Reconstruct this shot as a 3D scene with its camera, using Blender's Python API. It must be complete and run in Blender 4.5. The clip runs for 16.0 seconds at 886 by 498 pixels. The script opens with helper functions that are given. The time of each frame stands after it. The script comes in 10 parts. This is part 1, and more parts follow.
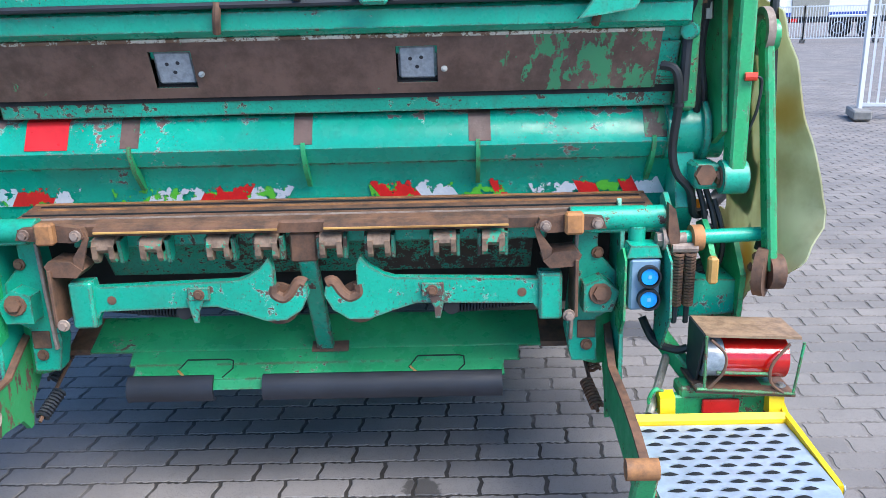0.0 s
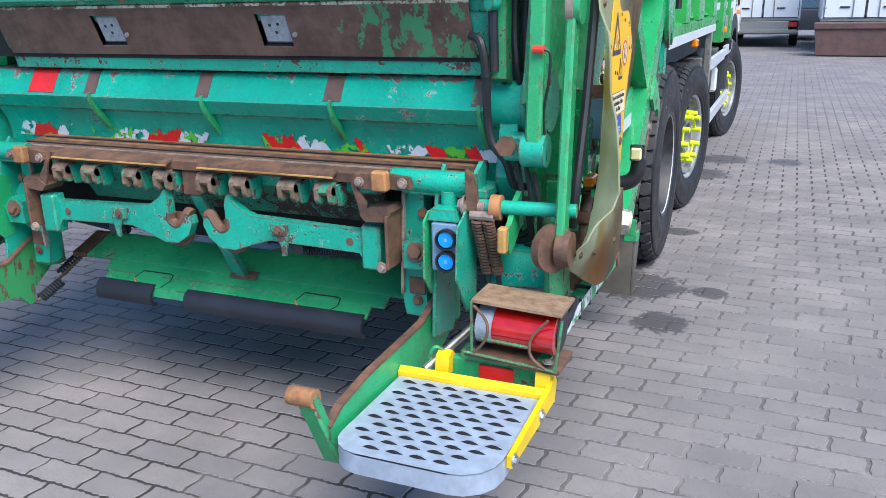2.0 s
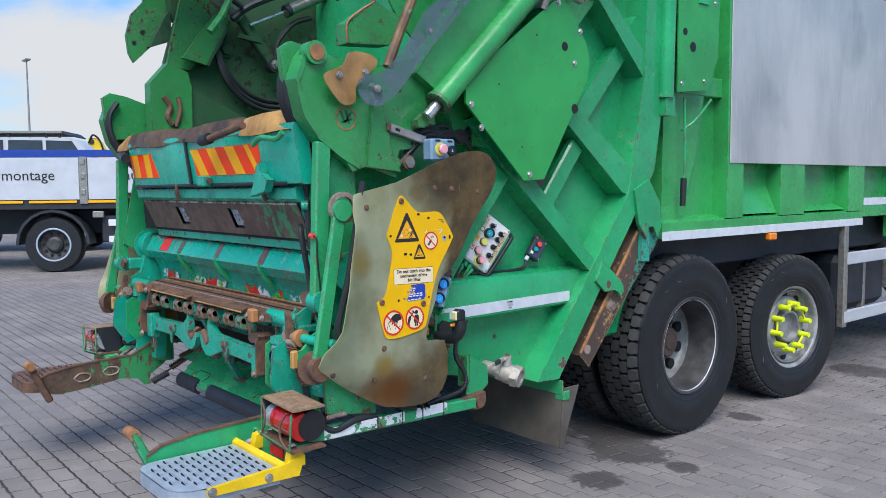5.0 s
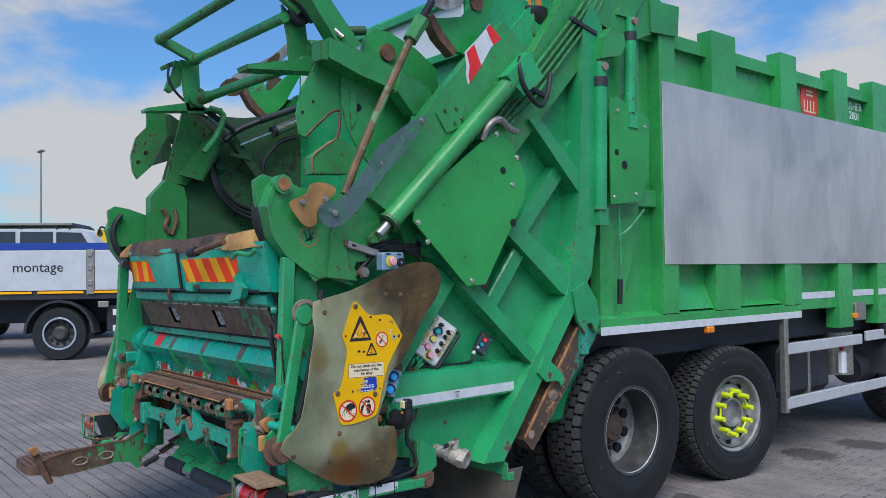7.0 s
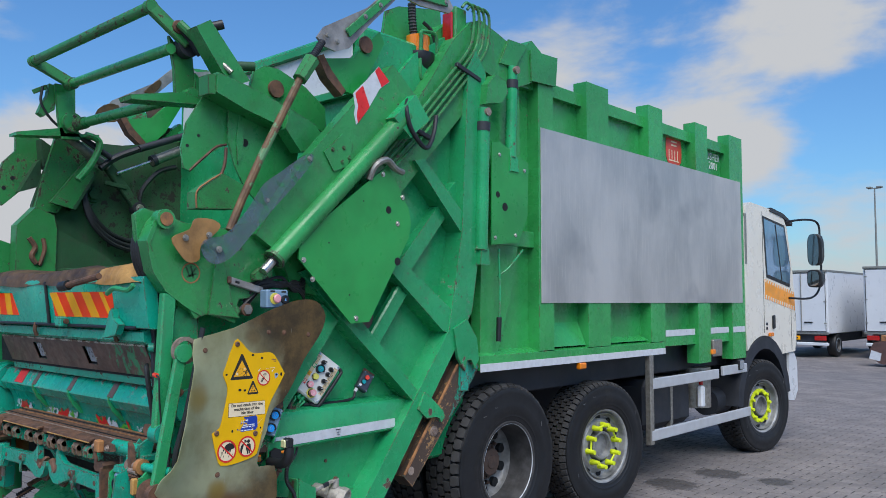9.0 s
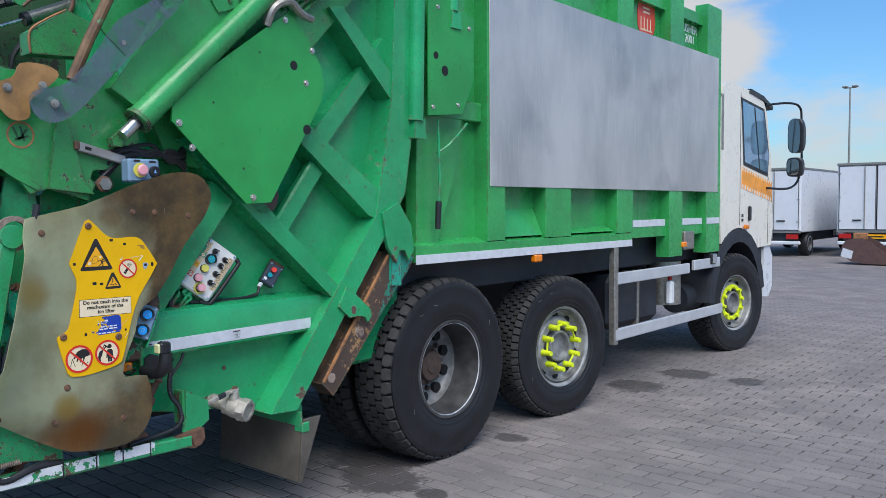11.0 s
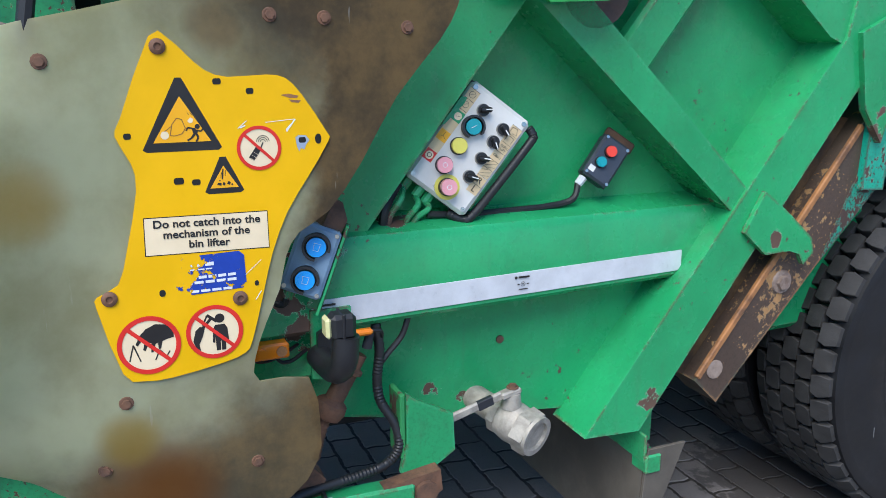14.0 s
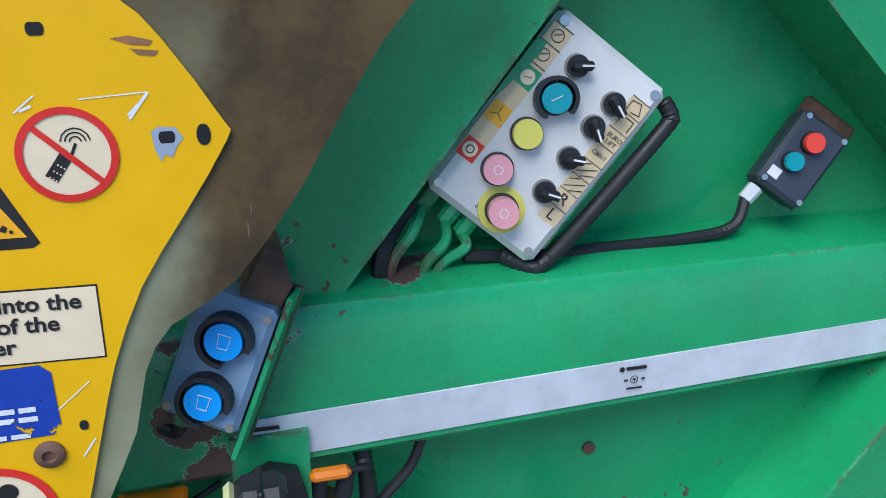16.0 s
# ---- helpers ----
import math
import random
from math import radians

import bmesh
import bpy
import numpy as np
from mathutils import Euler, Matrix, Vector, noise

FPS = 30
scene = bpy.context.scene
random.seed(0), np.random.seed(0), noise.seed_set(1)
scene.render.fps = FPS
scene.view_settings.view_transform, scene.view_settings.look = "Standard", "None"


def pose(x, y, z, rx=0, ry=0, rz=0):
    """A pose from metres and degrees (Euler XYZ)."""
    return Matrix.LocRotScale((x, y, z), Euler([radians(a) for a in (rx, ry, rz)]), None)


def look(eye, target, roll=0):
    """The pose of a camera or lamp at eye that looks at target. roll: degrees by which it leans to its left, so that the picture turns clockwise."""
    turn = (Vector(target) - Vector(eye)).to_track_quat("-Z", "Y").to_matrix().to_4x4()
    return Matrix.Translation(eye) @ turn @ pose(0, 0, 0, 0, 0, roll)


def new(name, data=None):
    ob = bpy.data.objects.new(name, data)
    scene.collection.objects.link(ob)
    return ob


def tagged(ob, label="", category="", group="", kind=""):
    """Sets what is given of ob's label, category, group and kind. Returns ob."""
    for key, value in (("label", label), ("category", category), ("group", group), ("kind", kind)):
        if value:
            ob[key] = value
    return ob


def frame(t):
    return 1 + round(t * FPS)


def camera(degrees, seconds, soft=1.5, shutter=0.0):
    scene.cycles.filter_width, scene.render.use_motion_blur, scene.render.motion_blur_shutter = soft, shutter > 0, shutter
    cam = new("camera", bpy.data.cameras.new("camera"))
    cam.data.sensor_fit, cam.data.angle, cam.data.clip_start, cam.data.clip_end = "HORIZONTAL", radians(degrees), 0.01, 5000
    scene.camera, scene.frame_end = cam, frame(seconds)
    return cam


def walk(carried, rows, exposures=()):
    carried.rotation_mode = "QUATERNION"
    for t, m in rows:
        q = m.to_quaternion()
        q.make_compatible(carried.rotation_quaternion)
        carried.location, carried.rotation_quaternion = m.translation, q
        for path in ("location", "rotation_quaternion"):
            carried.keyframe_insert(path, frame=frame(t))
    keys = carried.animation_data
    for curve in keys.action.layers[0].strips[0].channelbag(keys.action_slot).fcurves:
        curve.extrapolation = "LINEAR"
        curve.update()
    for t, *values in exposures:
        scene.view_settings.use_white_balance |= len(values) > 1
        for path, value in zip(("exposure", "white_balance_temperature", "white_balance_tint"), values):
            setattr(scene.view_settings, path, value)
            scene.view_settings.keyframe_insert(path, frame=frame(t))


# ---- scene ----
cam = camera(57.3, 16.0, 0.6)
PATH = [
    (0, (0.031, 0.026, 1.513), (0.01, 1.948, 0.962), -1.4),
    (0.5, (0.398, -0.021, 1.496), (0.054, 1.865, 0.927), -2.0),
    (1, (0.735, 0.079, 1.501), (0.257, 1.935, 0.931), -1.6),
    (1.5, (1.075, 0.084, 1.478), (0.482, 1.903, 0.895), -1.1),
    (2, (1.419, 0.091, 1.466), (0.671, 1.851, 0.883), -1.0),
    (2.5, (1.762, 0.235, 1.473), (0.729, 1.844, 0.886), -1.2),
    (3, (2.14, 0.284, 1.476), (0.891, 1.752, 0.944), -1.7),
    (3.5, (2.534, 0.33, 1.485), (1.216, 1.753, 0.996), -1.1),
    (4, (2.936, 0.471, 1.495), (1.495, 1.793, 1.075), -0.9),
    (4.5, (3.307, 0.506, 1.508), (1.812, 1.8, 1.21), -0.6),
    (5, (3.632, 0.501, 1.534), (2.1, 1.777, 1.382), -0.5),
    (5.2, (3.728, 0.548, 1.53), (2.187, 1.821, 1.448), -0.5),
    (7.3, (4.298, 0.283, 1.672), (2.764, 1.562, 1.784), -0.4),
    (7.5, (4.301, 0.257, 1.687), (2.78, 1.545, 1.847), -0.2),
    (8, (4.294, 0.248, 1.693), (2.81, 1.578, 1.863), -0.4),
    (8.5, (4.3, 0.251, 1.693), (2.911, 1.682, 1.849), -0.4),
    (8.7, (4.305, 0.248, 1.694), (2.95, 1.712, 1.844), -0.4),
    (10.8, (4.05, 0.919, 1.544), (2.751, 2.438, 1.486), -0.4),
    (11, (3.963, 1.037, 1.54), (2.673, 2.561, 1.437), -0.4),
    (11.5, (3.768, 1.373, 1.512), (2.481, 2.895, 1.347), -0.3),
    (12, (3.584, 1.654, 1.496), (2.176, 3.054, 1.259), -0.7),
    (12.5, (3.333, 1.885, 1.492), (1.707, 2.995, 1.14), -1.4),
    (13, (3.044, 2.112, 1.482), (1.319, 3.03, 1.053), -1.4),
    (13.5, (2.714, 2.288, 1.462), (0.956, 3.129, 1.013), -0.9),
    (14, (2.364, 2.412, 1.473), (0.58, 3.177, 0.994), -0.1),
    (14.5, (2.06, 2.546, 1.459), (0.281, 3.248, 0.873), 0.5),
    (15, (1.836, 2.66, 1.444), (0.041, 3.256, 0.794), 0.6),
    (15.5, (1.701, 2.715, 1.448), (-0.107, 3.254, 0.782), 0.4),
    (16, (1.634, 2.794, 1.45), (-0.186, 3.298, 0.792), 0.3),
]
walk(cam, [(t, look(eye, target, roll)) for t, eye, target, roll in PATH],
     [(0, 1.02, 6500, 10), (2, 0.80, 6500, 10), (3.5, 0.55, 6500, 10), (5.2, 0.31, 6500, 10), (7.3, -0.04, 6500, 10), (8.7, -0.04, 6500, 10), (10.8, 0.08, 6500, 10), (12.5, 0.54, 6500, 10), (13.2, 0.55, 6500, 10), (14.5, 0.35, 6450, 10), (15.2, 0.27, 6300, 10), (16, 0.23, 6100, 10)])

# ---- world and sun ----
SUN_EL, SUN_AZ = radians(53), radians(133)      # from the rear right of the truck, high, through thin cloud
world = bpy.data.worlds.new("sky")
scene.world = world
world.use_nodes = True
wn, wl = world.node_tree.nodes, world.node_tree.links
wn.clear()
w_out = wn.new("ShaderNodeOutputWorld")
w_bg = wn.new("ShaderNodeBackground")
w_bg.inputs["Strength"].default_value = 0.098
w_sky = wn.new("ShaderNodeTexSky")
w_sky.sky_type = "NISHITA"
w_sky.sun_disc = False
w_sky.sun_elevation, w_sky.sun_rotation = SUN_EL, SUN_AZ
w_sky.air_density, w_sky.dust_density, w_sky.ozone_density = 1.3, 0.6, 2.5
w_tc = wn.new("ShaderNodeTexCoord")
w_map = wn.new("ShaderNodeMapping")
w_map.inputs["Scale"].default_value = (1.0, 1.0, 2.0)
w_map.inputs["Location"].default_value = (1.35, 0.7, 0.4)
w_noise = wn.new("ShaderNodeTexNoise")
w_noise.inputs["Scale"].default_value = 3.1
w_noise.inputs["Detail"].default_value = 9
w_noise.inputs["Roughness"].default_value = 0.56
w_noise.inputs["Distortion"].default_value = 0.25
w_sep = wn.new("ShaderNodeSeparateXYZ")
w_low = wn.new("ShaderNodeMapRange")            # more cloud near the horizon
w_low.inputs["From Min"].default_value, w_low.inputs["From Max"].default_value = 0.0, 0.45
w_low.inputs["To Min"].default_value, w_low.inputs["To Max"].default_value = 0.15, -0.05
w_add = wn.new("ShaderNodeMath")
w_ramp = wn.new("ShaderNodeMapRange")
w_ramp.interpolation_type = "SMOOTHSTEP"
w_ramp.inputs["From Min"].default_value, w_ramp.inputs["From Max"].default_value = 0.525, 0.70
w_mix = wn.new("ShaderNodeMix")
w_mix.data_type = "RGBA"
w_mix.inputs["B"].default_value = (5.9, 6.1, 6.4, 1)
wl.new(w_tc.outputs["Generated"], w_map.inputs["Vector"])
wl.new(w_map.outputs["Vector"], w_noise.inputs["Vector"])
wl.new(w_tc.outputs["Generated"], w_sep.inputs["Vector"])
wl.new(w_sep.outputs["Z"], w_low.inputs["Value"])
wl.new(w_noise.outputs["Fac"], w_add.inputs[0])
wl.new(w_low.outputs["Result"], w_add.inputs[1])
w_field = w_add.outputs["Value"]
for way, wide, gain in (((-0.472, 0.83, 0.296), 0.34, 0.13), ((-0.945, 0.285, 0.16), 0.26, 0.07), ((-0.74, 0.58, 0.34), 0.30, -0.12), ((-0.25, 0.95, 0.195), 0.12, -0.17), ((-0.24, 0.97, 0.05), 0.13, 0.12)):
    w_far = wn.new("ShaderNodeVectorMath")      # broad banks of cloud and clear patches
    w_far.operation = "DISTANCE"
    w_far.inputs[1].default_value = way
    wl.new(w_tc.outputs["Generated"], w_far.inputs[0])
    w_bank = wn.new("ShaderNodeMapRange")
    w_bank.interpolation_type = "SMOOTHSTEP"
    w_bank.inputs["From Min"].default_value, w_bank.inputs["From Max"].default_value = wide * 0.2, wide
    w_bank.inputs["To Min"].default_value, w_bank.inputs["To Max"].default_value = gain, 0.0
    wl.new(w_far.outputs["Value"], w_bank.inputs["Value"])
    w_sum = wn.new("ShaderNodeMath")
    wl.new(w_field, w_sum.inputs[0])
    wl.new(w_bank.outputs["Result"], w_sum.inputs[1])
    w_field = w_sum.outputs["Value"]
wl.new(w_field, w_ramp.inputs["Value"])
wl.new(w_ramp.outputs["Result"], w_mix.inputs["Factor"])
w_tint = wn.new("ShaderNodeMix")                # a deeper blue between the clouds
w_tint.data_type, w_tint.blend_type = "RGBA", "MULTIPLY"
w_tint.inputs["Factor"].default_value = 1.0
w_tint.inputs["B"].default_value = (0.62, 1.03, 1.48, 1)
wl.new(w_sky.outputs["Color"], w_tint.inputs["A"])
wl.new(w_tint.outputs["Result"], w_mix.inputs["A"])
wl.new(w_mix.outputs["Result"], w_bg.inputs["Color"])
wl.new(w_bg.outputs["Background"], w_out.inputs["Surface"])
sun_data = bpy.data.lights.new("sun", "SUN")
sun_data.energy, sun_data.angle, sun_data.color = 3.5, radians(46), (1.0, 0.965, 0.91)
sun = new("sun", sun_data)
sun.matrix_basis = look((21.9, -20.6, 40.0), (0, 0, 0))
scene.view_settings.exposure = 0.6

# ---- materials ----
def lin(r, g, b):
    """Linear colour from display values 0 to 255."""
    return tuple(((c / 255 + 0.055) / 1.055) ** 2.4 if c > 10 else c / 255 / 12.92 for c in (r, g, b)) + (1,)


class Mat:
    """A small builder for node materials on world positions."""

    def __init__(self, name):
        self.m = bpy.data.materials.new(name)
        self.m.use_nodes = True
        self.n, self.l = self.m.node_tree.nodes, self.m.node_tree.links
        self.b = self.n["Principled BSDF"]
        self.pos = self.n.new("ShaderNodeNewGeometry").outputs["Position"]

    def set(self, **kw):
        for key, value in kw.items():
            sock = self.b.inputs[key.replace("_", " ")]
            if hasattr(value, "is_output"):
                self.l.new(value, sock)
            else:
                sock.default_value = value
        return self

    def noise(self, scale, detail=4, rough=0.6, vec=None, stretch=None):
        t = self.n.new("ShaderNodeTexNoise")
        t.inputs["Scale"].default_value, t.inputs["Detail"].default_value, t.inputs["Roughness"].default_value = scale, detail, rough
        v = vec or self.pos
        if stretch:
            mp = self.n.new("ShaderNodeMapping")
            mp.inputs["Scale"].default_value = stretch
            self.l.new(v, mp.inputs["Vector"])
            v = mp.outputs["Vector"]
        self.l.new(v, t.inputs["Vector"])
        return t.outputs["Fac"]

    def ramp(self, x, a, b, lo=0.0, hi=1.0):
        r = self.n.new("ShaderNodeMapRange")
        r.interpolation_type = "SMOOTHSTEP"
        for key, value in (("From Min", a), ("From Max", b), ("To Min", lo), ("To Max", hi)):
            r.inputs[key].default_value = value
        self.l.new(x, r.inputs["Value"])
        return r.outputs["Result"]

    def math(self, op, a, b=0.5):
        m = self.n.new("ShaderNodeMath")
        m.operation = op
        for i, v in enumerate((a, b)):
            if hasattr(v, "is_output"):
                self.l.new(v, m.inputs[i])
            else:
                m.inputs[i].default_value = v
        return m.outputs["Value"]

    def mix(self, f, a, b):
        m = self.n.new("ShaderNodeMix")
        m.data_type = "RGBA"
        for key, v in (("Factor", f), ("A", a), ("B", b)):
            if hasattr(v, "is_output"):
                self.l.new(v, m.inputs[key])
            else:
                m.inputs[key].default_value = v
        return m.outputs["Result"]

    def axis(self, k, vec=None):
        s = self.n.new("ShaderNodeSeparateXYZ")
        self.l.new(vec or self.pos, s.inputs[0])
        return s.outputs[k]

    def bump(self, h, strength=0.3, dist=0.01):
        b = self.n.new("ShaderNodeBump")
        b.inputs["Strength"].default_value, b.inputs["Distance"].default_value = strength, dist
        self.l.new(h, b.inputs["Height"])
        self.l.new(b.outputs["Normal"], self.b.inputs["Normal"])
        return self

    def random(self):
        return self.n.new("ShaderNodeObjectInfo").outputs["Random"]


def scale_col(c, k):
    return (c[0] * k, c[1] * k, c[2] * k, 1)


def paint(name, col, chips=0.66, chip_col=(0.07, 0.04, 0.028, 1), second=None, chip_scale=16, rough=0.38, dirt=0.35, coat=0.0, edge=0.0, spots=(), fleck_at=0.035, fleck_scale=5, worn=None):
    """Vehicle paint: faded patches, dirt film, chips down to rust or primer. chips: the threshold, higher is fewer."""
    m = Mat(name)
    fade = m.ramp(m.noise(2.2, 5, 0.6), 0.35, 0.7)
    c = m.mix(fade, scale_col(col, 0.82), scale_col(col, 1.12))
    grime = m.ramp(m.noise(7, 8, 0.7), 0.5, 0.78, 0, dirt)
    c = m.mix(grime, c, (0.06, 0.055, 0.045, 1))
    streak = m.ramp(m.noise(3, 6, 0.6, stretch=(9, 9, 0.8)), 0.56, 0.75, 0, dirt * 0.6)
    c = m.mix(streak, c, (0.10, 0.10, 0.085, 1))
    c = m.mix(m.ramp(m.noise(150, 3, 0.6), 0.45, 0.75, 0, dirt * 0.9), c, scale_col(col, 0.42))
    c = m.mix(m.ramp(m.noise(60, 5, 0.7, stretch=(1, 1, 0.25)), 0.60, 0.72, 0, dirt * 0.7), c, (0.05, 0.046, 0.036, 1))
    place = m.ramp(m.noise(1.7, 3, 0.5), 0.35, 0.7, -0.08, 0.08)
    grain = m.math("ADD", m.noise(chip_scale, 9, 0.68), place)
    if edge:                                     # paint knocked off along edges and corners, and a painted highlight there
        bev = m.n.new("ShaderNodeBevel")
        bev.samples = 3
        bev.inputs["Radius"].default_value = 0.011
        dot = m.n.new("ShaderNodeVectorMath")
        dot.operation = "DOT_PRODUCT"
        m.l.new(bev.outputs["Normal"], dot.inputs[0])
        m.l.new(m.n.new("ShaderNodeNewGeometry").outputs["True Normal"], dot.inputs[1])
        near = m.ramp(dot.outputs["Value"], 0.90, 0.998, 1.0, 0.0)
        grain = m.math("ADD", grain, m.math("MULTIPLY", near, edge))
        # pale tint along the edges: light caught on folds, put into the colour
        c = m.mix(m.math("MULTIPLY", near, 0.14), c, lin(118, 205, 168) if col[2] < 0.5 else col)
    for x, y, z, r in spots:                     # places where rust has broken through
        d = m.n.new("ShaderNodeVectorMath")
        d.operation = "DISTANCE"
        d.inputs[1].default_value = (x, y, z)
        m.l.new(m.pos, d.inputs[0])
        grain = m.math("ADD", grain, m.ramp(d.outputs["Value"], r * 0.35, r, 0.22, 0.0))
    if worn:                                     # (axis, from, to, gain): rubbed bare towards one edge
        grain = m.math("ADD", grain, m.ramp(m.axis(worn[0]), worn[1], worn[2], 0.0, worn[3]))
    if second:
        c = m.mix(m.ramp(grain, chips - 0.011, chips - 0.007), c, second)
    chip = m.ramp(grain, chips, chips + 0.012)
    fleck = m.ramp(m.math("ADD", m.noise(chip_scale * fleck_scale, 5, 0.6), place), chips + fleck_at, chips + fleck_at + 0.015)
    chip = m.math("MAXIMUM", chip, fleck)
    rustc = m.mix(m.noise(40, 6, 0.7), chip_col, scale_col(chip_col, 2.3))
    c = m.mix(chip, c, rustc)
    r = m.math("ADD", m.math("MULTIPLY", chip, 0.4), m.ramp(m.noise(12, 5), 0.3, 0.75, rough - 0.08, rough + 0.14))
    m.set(Base_Color=c, Roughness=r, Coat_Weight=coat)
    h = m.math("SUBTRACT", m.math("MULTIPLY", m.noise(9, 3), 0.25), m.math("MULTIPLY", chip, 0.6))
    m.bump(h, 0.35, 0.004)
    return m.m


def rusty(name, col, col2, scale=14, rough=0.75, patch=None, patch_at=0.62, patch_scale=9, more=None):
    m = Mat(name)
    c = m.mix(m.ramp(m.noise(scale, 8, 0.7), 0.35, 0.7), col, col2)
    c = m.mix(m.ramp(m.noise(scale * 5, 6, 0.7), 0.5, 0.8, 0, 0.5), c, scale_col(col, 0.4))
    if patch:
        edge = m.ramp(m.math("ADD", m.noise(patch_scale, 9, 0.7), m.ramp(m.noise(1.9, 2), 0.3, 0.7, -0.08, 0.08)), patch_at, patch_at + 0.02)
        if more:                                 # (axis, from, to, gain): paint left towards one end
            field = m.math("ADD", m.noise(patch_scale, 9, 0.7, stretch=(1.0, 1.0, 0.45)), m.ramp(m.axis(more[0]), more[1], more[2], -0.05, more[3]))
            edge = m.ramp(field, patch_at, patch_at + 0.03)
        c = m.mix(edge, c, patch)
    m.set(Base_Color=c, Roughness=m.ramp(m.noise(20, 5), 0.3, 0.7, rough - 0.12, rough + 0.1))
    m.bump(m.noise(scale * 4, 8, 0.7), 0.35, 0.004)
    return m.m


def plain(name, col, rough=0.5, metal=0.0, var=0.15, scale=12, bump=0.1, **kw):
    m = Mat(name)
    c = m.mix(m.ramp(m.noise(scale, 6, 0.65), 0.3, 0.72), scale_col(col, 1 - var), scale_col(col, 1 + var))
    c = m.mix(m.ramp(m.noise(scale * 0.4, 7, 0.7), 0.58, 0.8, 0, var * 1.6), c, (0.05, 0.047, 0.04, 1))
    m.set(Base_Color=c, Metallic=metal, Roughness=m.ramp(m.noise(scale * 2, 4), 0.3, 0.7, max(rough - 0.08, 0.02), rough + 0.08), **kw)
    if bump:
        m.bump(m.noise(scale * 5, 5), bump, 0.003)
    return m.m


GREEN = lin(38, 160, 100)
BODY_GREEN = lin(54, 158, 84)
TURQ = lin(18, 166, 138)
BARE = lin(112, 88, 80)
RUST_SPOTS = [(0.70, 3.075, 0.79, 0.022), (0.70, 3.09, 0.686, 0.030), (0.70, 3.12, 0.673, 0.026), (0.70, 3.174, 0.653, 0.030), (0.86, 3.98, 1.00, 0.03), (0.84, 2.83, 1.17, 0.06), (0.80, 2.74, 0.96, 0.09), (0.76, 2.99, 1.12, 0.06), (0.757, 2.975, 1.066, 0.07), (0.80, 2.76, 0.90, 0.08), (0.83, 2.72, 1.0, 0.05), (0.84, 4.33, 1.25, 0.13), (0.80, 2.20, 1.72, 0.10), (0.84, 3.62, 0.62, 0.06)]
M = {}
M["green"] = paint("green_paint", GREEN, chips=0.715, rough=0.24, dirt=0.26, edge=0.20, chip_scale=15, spots=RUST_SPOTS, second=lin(130, 190, 150), fleck_at=-0.012, fleck_scale=2.6)
M["body_green"] = paint("container_green_paint", BODY_GREEN, chips=0.74, rough=0.27, dirt=0.22, edge=0.19, chip_scale=13, second=lin(130, 178, 120), fleck_at=-0.01, fleck_scale=2.4)
M["green_worn"] = paint("worn_green_paint", GREEN, chips=0.65, rough=0.42, dirt=0.5, edge=0.18, chip_scale=22, second=lin(110, 165, 110))
M["turq"] = paint("turquoise_paint", TURQ, chips=0.64, rough=0.28, dirt=0.35, chip_col=scale_col(BARE, 0.4), second=lin(120, 190, 170), chip_scale=21, edge=0.225)
M["turq_worn"] = paint("worn_turquoise_paint", TURQ, chips=0.60, rough=0.36, dirt=0.5, chip_col=scale_col(BARE, 0.35), second=lin(120, 180, 150), chip_scale=24, edge=0.20)
M["turq_pitted"] = paint("pitted_turquoise_paint", scale_col(TURQ, 0.8), chips=0.53, rough=0.45, dirt=0.7, chip_col=scale_col(BARE, 0.25), second=lin(100, 150, 125), chip_scale=34, edge=0.15)
M["arm_green"] = paint("weathered_lifter_green_paint", lin(50, 148, 80), chips=0.665, chip_col=(0.035, 0.024, 0.018, 1), rough=0.30, dirt=0.45, edge=0.215, chip_scale=19, second=lin(120, 172, 118))
M["arm_worn"] = paint("chipped_lifter_green_paint", lin(50, 136, 72), chips=0.60, chip_col=(0.035, 0.024, 0.018, 1), rough=0.42, dirt=0.75, edge=0.21, chip_scale=24, second=lin(104, 152, 98))
M["slide_grey"] = plain("scuffed_slide_steel", lin(150, 146, 142), 0.42, metal=0.35, var=0.35, scale=7, bump=0.1)
M["tan_plastic"] = plain("browned_plastic", lin(150, 112, 66), 0.4, var=0.35, scale=9, bump=0.05)
M["board_white"] = plain("dusty_white_board", lin(190, 193, 198), 0.45, var=0.07, scale=3, bump=0.02)
# lifter green darkened for the shade of inner walls and folds, plus real grime
M["shaded_green"] = paint("shaded_dirty_green_paint", lin(44, 88, 54), chips=0.63, chip_col=(0.018, 0.018, 0.015, 1), rough=0.6, dirt=0.85)
M["link_green"] = paint("chipped_link_green_paint", lin(44, 158, 100), chips=0.67, rough=0.3, dirt=0.35, edge=0.20, chip_scale=22, second=lin(120, 180, 140))
M["plate_green"] = paint("fresh_green_paint", lin(40, 150, 72), chips=0.83, rough=0.34, dirt=0.1)
M["rust_panel"] = rusty("scraped_brown_steel", lin(112, 86, 76), lin(78, 58, 50), 9, 0.5, patch=lin(64, 140, 96), patch_at=0.60, patch_scale=20, more=(0, 0.10, 0.34, 0.09))
M["rim_turq"] = paint("rubbed_turquoise_paint", TURQ, chips=0.63, rough=0.26, dirt=0.3, chip_col=scale_col(BARE, 0.8), second=lin(150, 196, 180), chip_scale=17, edge=0.16, worn=(2, 1.225, 1.262, 0.11))
M["chipped_edge"] = paint("chipped_pale_edge", lin(206, 196, 178), chips=0.50, chip_col=lin(96, 72, 58), chip_scale=18, rough=0.6, dirt=0.6)
